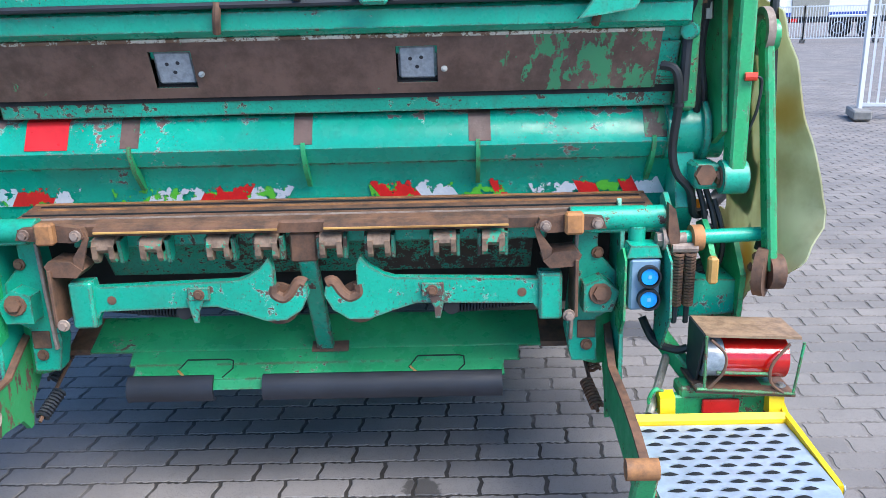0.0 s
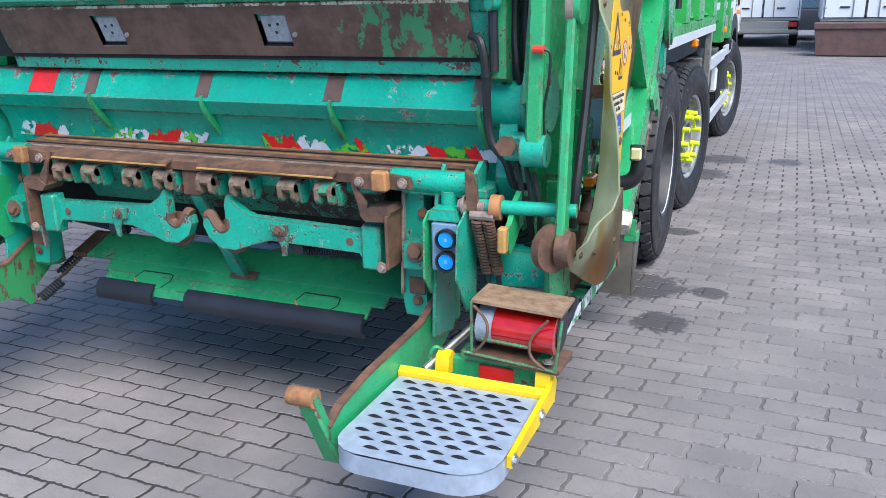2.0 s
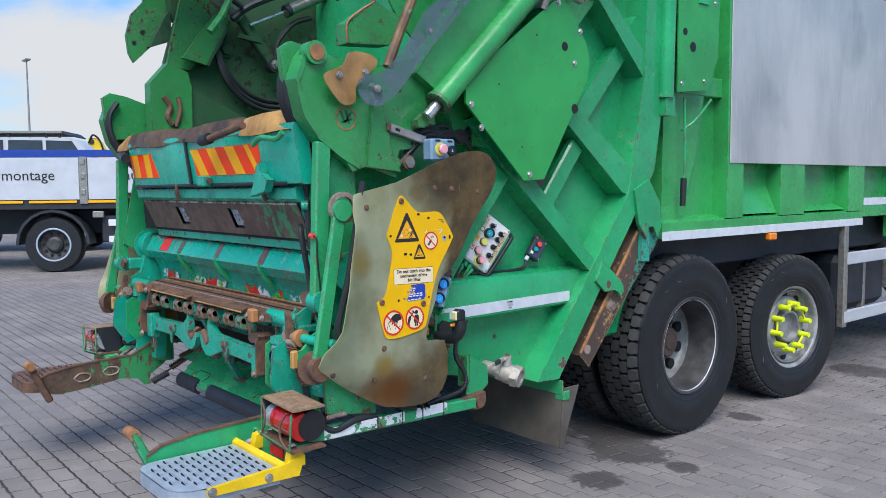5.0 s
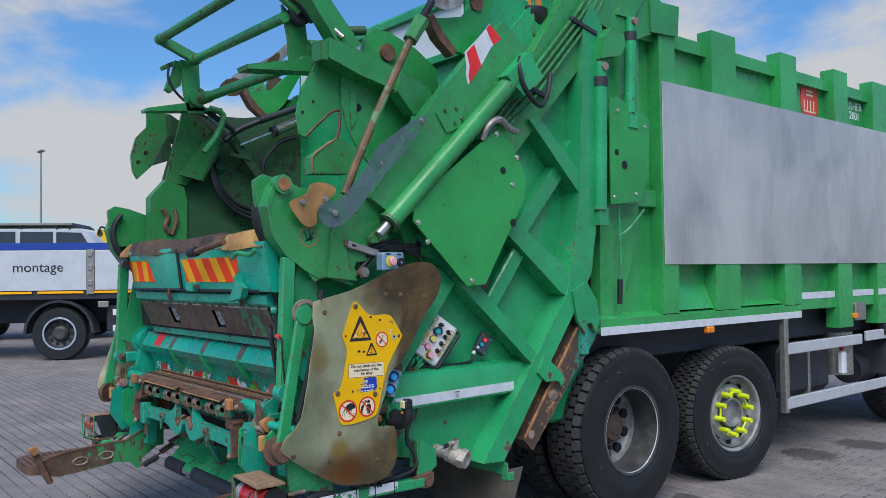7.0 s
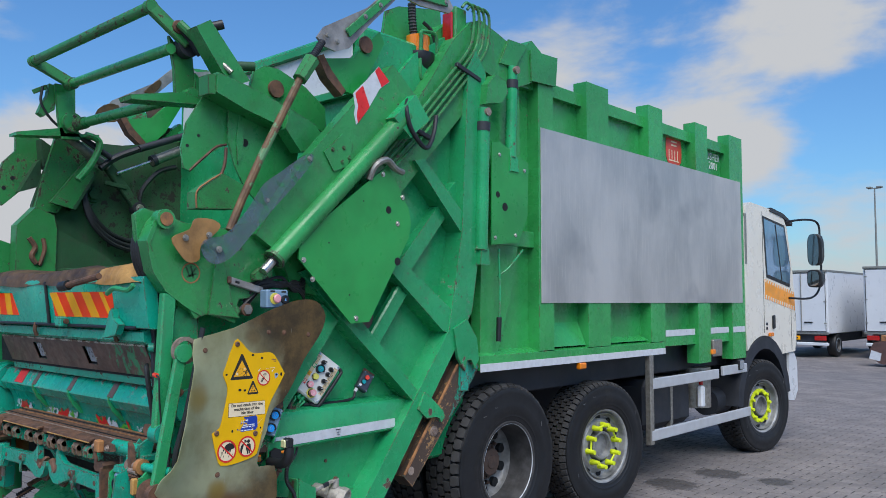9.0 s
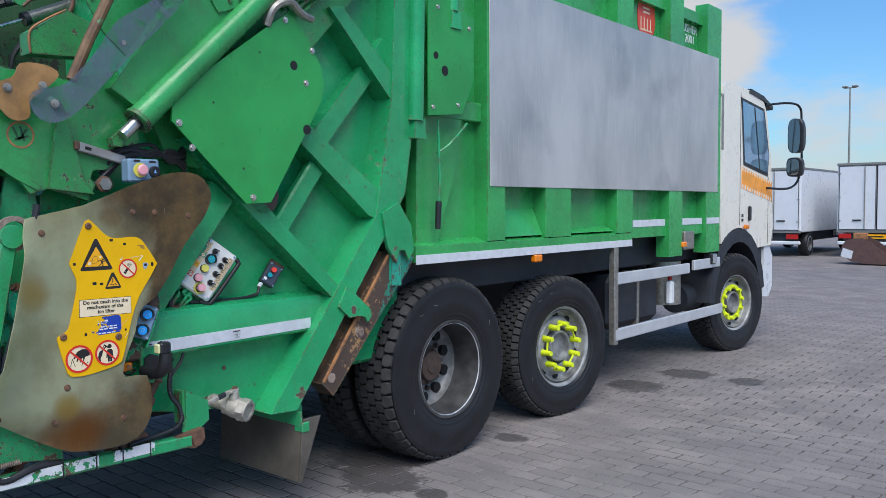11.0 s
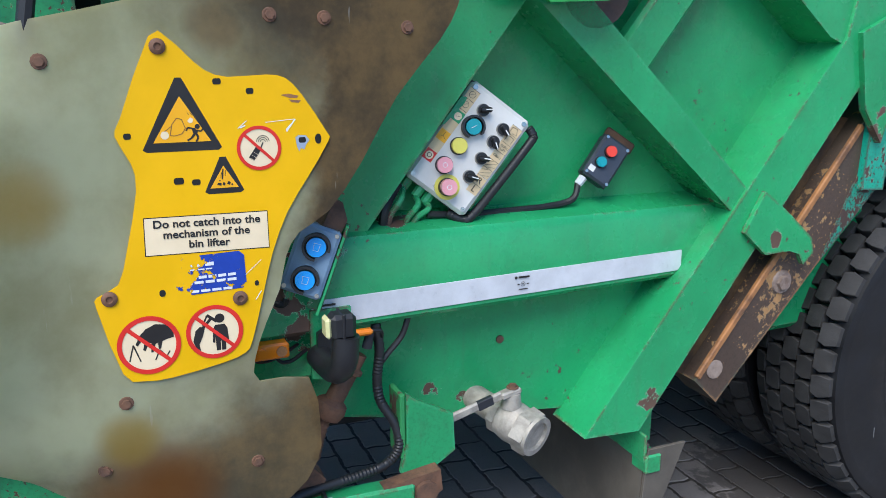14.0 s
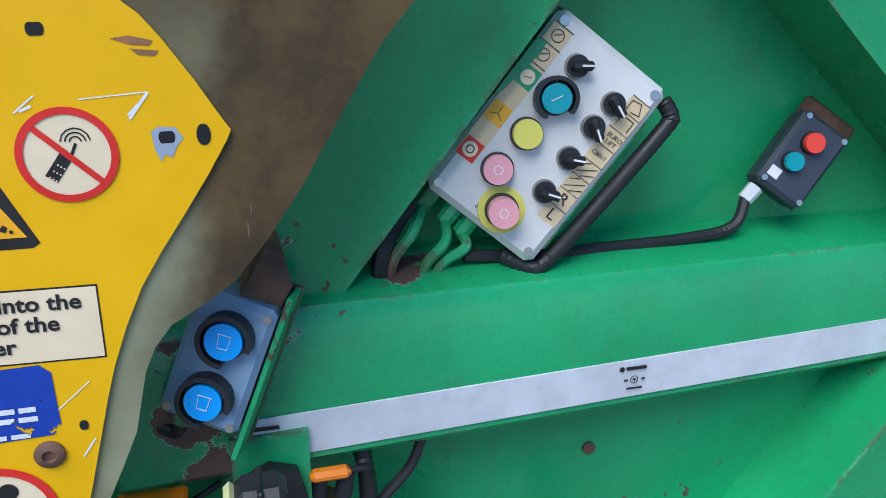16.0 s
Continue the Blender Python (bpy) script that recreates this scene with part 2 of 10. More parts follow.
M["rust"] = rusty("rusty_steel", lin(118, 84, 64), lin(70, 54, 46), 16)
M["rust_orange"] = rusty("orange_rusty_steel", lin(178, 122, 74), lin(104, 76, 58), 12)
M["rust_arm"] = rusty("rusty_arm_steel", lin(104, 80, 62), lin(62, 48, 40), 14, patch=GREEN, patch_at=0.475, patch_scale=26)
M["rust_left_arm"] = rusty("rusty_scraped_arm", lin(104, 82, 66), lin(66, 52, 44), 14, patch=lin(46, 140, 82), patch_at=0.535, patch_scale=24, more=(1, 1.85, 2.22, 0.11))
M["rod_paint"] = rusty("rusty_green_rod", lin(120, 92, 60), lin(86, 62, 46), 10, 0.6, patch=lin(96, 140, 96), patch_at=0.53)
M["seal"] = paint("rusty_seal_steel", lin(82, 66, 56), chips=0.635, chip_col=lin(132, 100, 66), second=lin(168, 138, 96), chip_scale=24, rough=0.55, dirt=0.6, edge=0.16)
M["lamp_lens"] = plain("yellowed_lens", lin(206, 204, 150), 0.2, var=0.1, scale=30, bump=0.1, Coat_Weight=0.5)
M["tan_rust"] = rusty("tan_rusty_sheet", lin(158, 128, 100), lin(112, 88, 68), 22, 0.7, patch=lin(70, 165, 110), patch_at=0.66, patch_scale=14)
M["lip_dark"] = rusty("dark_scraped_lip", lin(58, 44, 36), lin(112, 84, 54), 9, 0.6)
M["lip_tan"] = rusty("tan_worn_lip", lin(196, 150, 84), lin(140, 98, 52), 6, 0.6)
M["dusty_rubber"] = plain("dusty_brown_rubber", lin(86, 80, 72), 0.8, var=0.3, scale=6)
M["matte_zinc"] = plain("matte_zinc_casting", lin(168, 162, 152), 0.55, metal=0.3, var=0.25, scale=40, bump=0.25)
M["hook_steel"] = rusty("worn_hook_steel", lin(142, 116, 96), lin(84, 66, 54), 26, 0.55, patch=lin(40, 150, 118), patch_at=0.56, patch_scale=30)
M["bare"] = rusty("bare_worn_steel", lin(160, 142, 130), lin(108, 88, 78), 20, 0.5)
M["rubber"] = plain("black_rubber", lin(36, 38, 46), 0.55, var=0.25, scale=9)
M["tyre"] = plain("tyre_rubber", lin(22, 23, 26), 0.5, var=0.3, scale=7, bump=0.15)
M["tread"] = plain("dusty_tread_rubber", lin(54, 53, 53), 0.8, var=0.35, scale=14, bump=0.5)
M["black"] = plain("black_plastic", lin(30, 31, 34), 0.45, var=0.2)
M["chassis"] = plain("chassis_dark_paint", lin(40, 43, 50), 0.6, var=0.3, scale=5)
M["hose"] = plain("corrugated_hose", lin(34, 35, 38), 0.5, var=0.2)
M["rim"] = plain("silver_wheel_paint", lin(150, 150, 149), 0.45, metal=0.3, var=0.35, scale=8)
M["rim_grey"] = plain("grey_drive_rim_paint", lin(132, 132, 131), 0.5, metal=0.2, var=0.4, scale=9)
M["rim_dark_scuffed"] = plain("dark_scuffed_rim_steel", lin(70, 69, 69), 0.5, metal=0.2, var=0.45, scale=9)
M["badge_red"] = plain("faded_red_sticker", lin(214, 70, 52), 0.4, var=0.1, bump=0)
M["hub"] = rusty("brown_hub", lin(92, 72, 62), lin(70, 58, 52), 18, 0.7)
M["lime"] = plain("lime_plastic", lin(214, 228, 40), 0.45, var=0.06)
M["yellow"] = plain("yellow_paint", lin(236, 194, 22), 0.42, var=0.14, scale=10)
M["sign_yellow"] = plain("yellow_sign_face", lin(236, 180, 0), 0.42, var=0.05, scale=7, bump=0.03, Specular_IOR_Level=0.3)
M["sign_black"] = plain("black_print", lin(36, 34, 34), 0.4, var=0.1, bump=0)
M["sign_red"] = plain("red_print", lin(214, 44, 36), 0.4, var=0.08, bump=0)
M["sign_cream"] = plain("cream_print", lin(234, 214, 178), 0.4, var=0.05, bump=0)
M["legend"] = plain("tan_legend_strip", lin(216, 192, 150), 0.45, var=0.08, bump=0)
M["sign_amber"] = plain("amber_print", lin(240, 172, 20), 0.4, var=0.06, bump=0)
M["white_print"] = plain("white_print", lin(226, 226, 224), 0.4, var=0.06, bump=0)
M["reflex_white"] = plain("white_reflective_tape", lin(205, 208, 212), 0.35, var=0.1, scale=18, bump=0.03)
M["reflex_red"] = plain("red_reflective_tape", lin(222, 40, 40), 0.35, var=0.12, scale=14, bump=0.03)
M["reflex_orange"] = plain("orange_reflective_tape", lin(255, 66, 8), 0.4, var=0.08, bump=0.02, Specular_IOR_Level=0.25)
M["reflex_yellow"] = plain("yellow_reflective_tape", lin(255, 176, 14), 0.4, var=0.08, bump=0.02, Specular_IOR_Level=0.25)
M["galv"] = plain("galvanised_steel", lin(172, 184, 200), 0.42, metal=0.35, var=0.14, scale=22)
M["steel"] = plain("machined_steel", lin(190, 188, 182), 0.28, metal=0.9, var=0.12)
M["zinc"] = plain("dull_zinc", lin(158, 154, 146), 0.42, metal=0.7, var=0.25, scale=30)
M["white"] = plain("white_vehicle_paint", lin(214, 216, 219), 0.34, var=0.025, scale=3, bump=0.02)
M["cream"] = plain("cream_cab_paint", lin(228, 222, 208), 0.32, var=0.025, scale=4, bump=0.02)
M["greybox"] = plain("light_grey_enclosure", lin(216, 215, 210), 0.42, var=0.06, scale=14, bump=0.05)
M["bluebox"] = plain("blue_grey_enclosure", lin(120, 148, 172), 0.45, var=0.12, scale=14, bump=0.05)
M["darkbox"] = plain("slate_enclosure", lin(56, 62, 74), 0.45, var=0.12, scale=14)
M["btn_blue"] = plain("blue_button", lin(10, 156, 240), 0.3, var=0.06, bump=0)
M["btn_pale"] = plain("pale_blue_print", lin(120, 180, 235), 0.35, var=0.05, bump=0)
M["btn_teal"] = plain("teal_button", lin(18, 150, 160), 0.35, var=0.06, bump=0)
M["btn_yellow"] = plain("pale_yellow_button", lin(224, 214, 96), 0.4, var=0.06, bump=0)
M["btn_pink"] = plain("faded_pink_button", lin(232, 160, 168), 0.4, var=0.06, bump=0)
M["btn_red"] = plain("red_button", lin(236, 70, 50), 0.35, var=0.06, bump=0)
M["amber"] = plain("amber_lens", lin(236, 130, 22), 0.18, var=0.08, bump=0, Coat_Weight=0.5)
M["red_lens"] = plain("red_lens", lin(178, 22, 18), 0.15, var=0.15, scale=30, bump=0.05, Coat_Weight=0.6)
M["clear_lens"] = plain("clear_ribbed_lens", lin(150, 157, 164), 0.15, var=0.2, scale=60, bump=0.3, Coat_Weight=0.5)
M["orange_skirt"] = plain("orange_stripe_film", lin(246, 158, 46), 0.35, var=0.15, scale=8, bump=0)
M["blue_tarp"] = plain("blue_paint", lin(26, 62, 150), 0.4, var=0.12)
M["concrete"] = plain("grey_concrete", lin(128, 126, 124), 0.85, var=0.2, bump=0.3)
# near-black standing for the shade in holes, slots, gaps and the hopper
M["gap_shade"] = plain("gap_shade_black", lin(20, 22, 24), 0.8, var=0.2)
M["brown_skip"] = rusty("brown_painted_steel", lin(98, 70, 64), lin(76, 58, 54), 6, 0.6)
M["wood"] = rusty("weathered_wood", lin(150, 132, 112), lin(118, 102, 88), 10, 0.8)
M["red_truck"] = plain("red_vehicle_paint", lin(200, 36, 44), 0.35, var=0.1, bump=0)

def torn(name, col, at, scale=34, axis=None, lo=0.0, hi=0.0, a=0.0, b=1.0):
    """A film that has flaked away in ragged patches; axis, a, b, lo, hi: where it is more worn."""
    m = Mat(name)
    c = m.mix(m.ramp(m.noise(60, 4), 0.4, 0.7), scale_col(col, 0.86), col)
    m.set(Base_Color=c, Roughness=0.38)
    gone = m.noise(scale, 7, 0.62)
    if axis is not None:
        gone = m.math("ADD", gone, m.ramp(m.axis(axis), a, b, lo, hi))
    t = m.n.new("ShaderNodeBsdfTransparent")
    x = m.n.new("ShaderNodeMixShader")
    m.l.new(m.ramp(gone, at, at + 0.006), x.inputs["Fac"])
    m.l.new(m.b.outputs["BSDF"], x.inputs[1])
    m.l.new(t.outputs["BSDF"], x.inputs[2])
    m.l.new(x.outputs["Shader"], m.n["Material Output"].inputs["Surface"])
    return m.m


M["torn_red"] = torn("flaking_red_tape", lin(222, 34, 36), 0.555, 30, 2, 0.0, 0.10, 1.03, 1.055)
M["torn_white"] = torn("flaking_white_tape", lin(214, 217, 222), 0.535, 30, 2, 0.0, 0.12, 1.025, 1.055)
M["torn_lime"] = torn("old_lime_paint_remains", lin(92, 190, 58), 0.50, 26, 2, 0.0, 0.12, 1.02, 1.06)
M["torn_blue"] = torn("torn_blue_sticker", lin(26, 66, 168), 0.545, 46, 1, 0.16, -0.06, 2.515, 2.60)
M["torn_print"] = torn("worn_white_print", lin(230, 232, 236), 0.56, 46, 1, 0.16, -0.04, 2.515, 2.60)
M["loose_white"] = torn("flaking_white_rail_tape", lin(222, 224, 226), 0.52, 22)

am = Mat("brushed_aluminium")
fine = am.noise(14, 5, 0.6, stretch=(1, 9, 0.22))
cloudy = am.ramp(am.noise(1.4, 6, 0.6, stretch=(1, 1, 0.5)), 0.3, 0.7)
am.set(Base_Color=am.mix(cloudy, lin(190, 187, 184), lin(226, 221, 215)), Metallic=0.75, Roughness=am.ramp(cloudy, 0, 1, 0.4, 0.52))
worn_al = am.mix(am.ramp(fine, 0.52, 0.72, 0, 0.5), am.mix(cloudy, lin(184, 181, 178), lin(224, 219, 213)), lin(232, 226, 218))
worn_al = am.mix(am.ramp(am.noise(1.1, 4, 0.5), 0.56, 0.72, 0, 0.55), worn_al, lin(140, 142, 146))
am.set(Base_Color=worn_al)
am.bump(fine, 0.05, 0.002)
M["alu"] = am.m
M["alu_rail"] = plain("aluminium_guard_rail", lin(205, 207, 210), 0.42, metal=0.4, var=0.08, scale=8)

gp = Mat("milky_scuffed_plastic")
gy, gz = gp.axis(1), gp.axis(2)
warp = gp.noise(3.2, 7, 0.62)
high = gp.math("ADD", gp.math("MULTIPLY", gp.math("SUBTRACT", gz, 1.28), 1.25), gp.math("MULTIPLY", gp.math("SUBTRACT", gy, 2.52), 1.9))
dark_a = gp.ramp(gp.math("ADD", high, gp.math("MULTIPLY", warp, 0.9)), 0.62, 1.22)
low = gp.math("ADD", gp.math("MULTIPLY", gp.math("SUBTRACT", 0.95, gz), 1.7), gp.math("MULTIPLY", gp.math("SUBTRACT", gy, 2.45), 0.8))
dark_b = gp.ramp(gp.math("ADD", low, gp.math("MULTIPLY", warp, 1.0)), 0.55, 1.05, 0, 0.9)
stain = gp.math("MAXIMUM", dark_a, dark_b)
stain = gp.math("MAXIMUM", stain, gp.ramp(gp.math("ADD", gy, gp.math("MULTIPLY", warp, 0.3)), 2.84, 2.94))
for by, bz, br in ((2.64, 0.73, 0.13), (2.80, 1.50, 0.12), (2.62, 1.52, 0.08)):       # scorched rings round bolts
    away = gp.math("ADD", gp.math("ADD", gp.math("POWER", gp.math("ABSOLUTE", gp.math("SUBTRACT", gy, by)), 2), gp.math("POWER", gp.math("ABSOLUTE", gp.math("SUBTRACT", gz, bz)), 2)), gp.math("MULTIPLY", warp, br * br * 0.8))
    stain = gp.math("MAXIMUM", stain, gp.ramp(away, br * br * 0.4, br * br * 1.4, 0.8, 0.0))
gc = gp.mix(gp.ramp(gp.noise(5, 6), 0.35, 0.7), lin(216, 216, 184), lin(188, 184, 144))
gc = gp.mix(gp.ramp(gp.noise(2.6, 5, 0.6), 0.57, 0.74, 0, 0.4), gc, lin(168, 142, 86))
gc = gp.mix(stain, gc, gp.mix(gp.ramp(gp.noise(6, 7, 0.7), 0.35, 0.68), lin(102, 88, 68), lin(156, 128, 86)))
gc = gp.mix(gp.ramp(gp.noise(30, 3, 0.6, stretch=(1, 2.2, 0.25)), 0.70, 0.74, 0, 0.5), gc, lin(220, 218, 205))
gp.set(Base_Color=gc, Roughness=gp.ramp(warp, 0.3, 0.7, 0.36, 0.5))
for by, bz, br in ((2.43, 0.70, 0.12), (2.50, 0.69, 0.10), (2.30, 1.24, 0.08), (2.42, 0.80, 0.06)):      # rusty orange and yellow blooms
    away = gp.math("ADD", gp.math("ADD", gp.math("POWER", gp.math("ABSOLUTE", gp.math("SUBTRACT", gy, by)), 2), gp.math("POWER", gp.math("ABSOLUTE", gp.math("SUBTRACT", gz, bz)), 2)), gp.math("MULTIPLY", warp, br * br * 0.9))
    gc = gp.mix(gp.ramp(away, br * br * 0.3, br * br * 1.6, 0.75, 0.0), gc, lin(142, 88, 34) if bz < 0.75 else lin(186, 156, 70))
gp.set(Base_Color=gc)
gp.bump(gp.noise(6, 3), 0.15, 0.01)
tr = gp.n.new("ShaderNodeBsdfTranslucent")
gp.l.new(gc, tr.inputs["Color"])
mx = gp.n.new("ShaderNodeMixShader")
mx.inputs["Fac"].default_value = 0.62
gp.l.new(gp.b.outputs["BSDF"], mx.inputs[1])
gp.l.new(tr.outputs["BSDF"], mx.inputs[2])
gp.l.new(mx.outputs["Shader"], gp.n["Material Output"].inputs["Surface"])
M["guard"] = gp.m

def glass(name, tint, rough=0.05, clear=0.5):
    m = Mat(name)
    m.set(Base_Color=tint, Roughness=rough)
    t = m.n.new("ShaderNodeBsdfTransparent")
    t.inputs["Color"].default_value = (0.9, 0.93, 0.95, 1)
    x = m.n.new("ShaderNodeMixShader")
    x.inputs["Fac"].default_value = clear
    m.l.new(m.b.outputs["BSDF"], x.inputs[1])
    m.l.new(t.outputs["BSDF"], x.inputs[2])
    m.l.new(x.outputs["Shader"], m.n["Material Output"].inputs["Surface"])
    return m.m


M["smoke"] = glass("smoky_clear_plastic", lin(96, 110, 122), 0.28, 0.56)
smoke = M["smoke"].node_tree                      # scuffed thicker and thinner
sm = smoke.nodes.new("ShaderNodeTexNoise")
sm.inputs["Scale"].default_value, sm.inputs["Detail"].default_value, sm.inputs["Distortion"].default_value = 9.0, 7.0, 1.2
sr = smoke.nodes.new("ShaderNodeMapRange")
sr.inputs["From Min"].default_value, sr.inputs["From Max"].default_value = 0.36, 0.66
sr.inputs["To Min"].default_value, sr.inputs["To Max"].default_value = 0.36, 0.84
smoke.links.new(smoke.nodes.new("ShaderNodeNewGeometry").outputs["Position"], sm.inputs["Vector"])
smoke.links.new(sm.outputs["Fac"], sr.inputs["Value"])
smoke.links.new(sr.outputs["Result"], next(n for n in smoke.nodes if n.type == "MIX_SHADER").inputs["Fac"])
M["window"] = glass("cab_window_glass", lin(60, 78, 92), 0.04, 0.35)
# pale blue base colour stands for sky seen in the panes
M["cab_pane"] = plain("sky_painted_cab_glass", lin(126, 160, 186), 0.06, metal=0.55, var=0.12, scale=2.0, bump=0)
M["mirror"] = plain("mirror_glass", lin(150, 150, 150), 0.04, metal=1.0, var=0.01, bump=0)

# concrete pavers and the ground between and beyond them
STAINS = [(0.76, 4.28, 0.30), (1.15, 4.27, 0.11), (0.98, 3.75, 0.16), (0.86, 5.40, 0.13), (0.78, 7.35, 0.28), (0.92, 8.1, 0.3), (1.45, 8.1, 0.18), (-0.085, 2.41, 0.075), (0.45, 4.6, 0.4)]


def paving(name, with_joints, filled=False):
    """Worn concrete; with_joints draws the far joints, filled is the bed of sand and dust between near pavers."""
    m = Mat(name)
    wide = m.noise(0.35, 4, 0.55)
    c = m.mix(m.ramp(m.noise(1.6, 6, 0.62), 0.32, 0.7), lin(122, 115, 112), lin(149, 140, 135))
    c = m.mix(m.ramp(wide, 0.35, 0.65, 0, 0.4), c, lin(119, 116, 117))
    speck = m.noise(220, 2, 0.6)
    c = m.mix(m.ramp(speck, 0.5, 0.72, 0, 0.55), c, lin(84, 80, 79))
    c = m.mix(m.ramp(m.noise(45, 5, 0.7), 0.55, 0.75, 0, 0.45), c, lin(95, 90, 88))
    if with_joints:
        bt = m.n.new("ShaderNodeTexBrick")
        bt.inputs["Scale"].default_value = 1.0
        bt.inputs["Brick Width"].default_value, bt.inputs["Row Height"].default_value, bt.inputs["Mortar Size"].default_value = 0.222, 0.110, 0.006
        bt.inputs["Color1"].default_value, bt.inputs["Color2"].default_value, bt.inputs["Mortar"].default_value = (1, 1, 1, 1), (0.86, 0.86, 0.86, 1), (0.45, 0.43, 0.42, 1)
        m.l.new(m.pos, bt.inputs["Vector"])
        mu = m.n.new("ShaderNodeMix")
        mu.data_type, mu.blend_type = "RGBA", "MULTIPLY"
        mu.inputs["Factor"].default_value = 1.0
        m.l.new(c, mu.inputs["A"])
        m.l.new(bt.outputs["Color"], mu.inputs["B"])
        c = mu.outputs["Result"]
    elif filled:
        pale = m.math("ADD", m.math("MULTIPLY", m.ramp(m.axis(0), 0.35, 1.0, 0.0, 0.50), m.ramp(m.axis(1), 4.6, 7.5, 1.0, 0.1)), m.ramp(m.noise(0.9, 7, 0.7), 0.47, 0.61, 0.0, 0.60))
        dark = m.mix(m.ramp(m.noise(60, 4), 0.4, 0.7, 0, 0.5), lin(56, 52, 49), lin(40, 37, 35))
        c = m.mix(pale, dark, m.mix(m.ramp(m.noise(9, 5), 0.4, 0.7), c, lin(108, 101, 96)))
    else:
        rnd = m.math("FRACT", m.math("ADD", m.random(), m.n.new("ShaderNodeNewGeometry").outputs["Random Per Island"]), 0)
        c = m.mix(m.ramp(rnd, 0, 1, 0, 0.3), c, lin(96, 93, 94))
    edge = m.math("MULTIPLY", m.math("SUBTRACT", m.noise(5, 8, 0.7), 0.5), 1.6)
    drops = m.noise(34, 5, 0.72)
    field = None
    for x, y, r in STAINS:
        d = m.n.new("ShaderNodeVectorMath")
        d.operation = "DISTANCE"
        d.inputs[1].default_value = (x, y, 0)
        m.l.new(m.pos, d.inputs[0])
        near = m.ramp(m.math("ADD", d.outputs["Value"], m.math("MULTIPLY", edge, r)), r * 0.35, r * 1.5, 0.78, 0.0)
        field = near if field is None else m.math("MAXIMUM", field, near)
    wet = m.ramp(m.math("SUBTRACT", field, drops), -0.06, 0.05)
    c = m.mix(m.math("MULTIPLY", wet, 0.72), c, lin(58, 55, 54))
    m.set(Base_Color=c, Roughness=m.math("SUBTRACT", 0.86, m.math("MULTIPLY", wet, 0.3)))
    m.bump(m.math("ADD", m.math("MULTIPLY", speck, 0.5), m.noise(30, 4)), 0.35, 0.004)
    return m.m


M["paver"] = paving("concrete_paver", False)
M["far_paving"] = paving("paved_yard", True)
M["joint"] = paving("joint_sand", False, True)

# ---- mesh helpers ----
XC = -0.38                                       # the truck's middle line
ORIGIN = {}


def place(ob, parent):
    """Set ob's origin to the middle of its mesh and hang it under parent."""
    me = ob.data
    co = np.empty(len(me.vertices) * 3)
    me.vertices.foreach_get("co", co)
    co = co.reshape(-1, 3)
    mid = Vector((co.min(0) + co.max(0)) / 2)
    me.transform(Matrix.Translation(-mid))
    ORIGIN[ob.name] = mid
    if parent is None:
        ob.location = mid
    else:
        ob.parent = parent
        ob.location = mid - ORIGIN[parent.name]
    return ob


def finish(bm, name, material, angle=35):
    bmesh.ops.remove_doubles(bm, verts=bm.verts, dist=0.00005)
    bmesh.ops.recalc_face_normals(bm, faces=bm.faces)
    lim = radians(angle)
    for e in bm.edges:
        e.smooth = len(e.link_faces) == 2 and e.calc_face_angle(0) < lim
    for f in bm.faces:
        f.smooth = True
    me = bpy.data.meshes.new(name)
    bm.to_mesh(me)
    bm.free()
    me.materials.append(M[material])
    return me


def part(name, bm, material, parent, label="", kind=""):
    """Link a bmesh as one mesh object under a thing or a part."""
    ob = new(name, finish(bm, name, material))
    place(ob, parent)
    return tagged(ob, label=label, kind=kind)


def thing(name, at, label, category, group="", kind=""):
    ob = new(name)
    ob.empty_display_size = 0.2
    ob.location = at
    ORIGIN[ob.name] = Vector(at)
    return tagged(ob, label, category, group, kind)


def mirrored(bm):
    b2 = bm.copy()
    for v in b2.verts:
        v.co.x = 2 * XC - v.co.x
    bmesh.ops.reverse_faces(b2, faces=b2.faces)
    return b2


def pair(name, bm, material, parent, label=""):
    """The part on the right side and its mirror image on the left."""
    b2 = mirrored(bm)
    return part(name, bm, material, parent, label), part(name, b2, material, parent, label)


def bevel_new(bm, before, width, seg=1):
    if width > 0:
        es = [e for e in bm.edges if e not in before and len(e.link_faces) == 2 and e.calc_face_angle(0) > 0.5]
        bmesh.ops.bevel(bm, geom=es, offset=width, segments=seg, affect="EDGES", clamp_overlap=True)


def box(lo, hi, bev=0.004, bm=None, m=None):
    bm = bm or bmesh.new()
    before = set(bm.edges)
    r = bmesh.ops.create_cube(bm, size=1.0)
    lo, hi = Vector(lo), Vector(hi)
    for v in r["verts"]:
        v.co = Vector(((v.co.x + 0.5) * (hi.x - lo.x) + lo.x, (v.co.y + 0.5) * (hi.y - lo.y) + lo.y, (v.co.z + 0.5) * (hi.z - lo.z) + lo.z))
    if m:
        bmesh.ops.transform(bm, matrix=m, verts=r["verts"])
    bevel_new(bm, before, bev)
    return bm


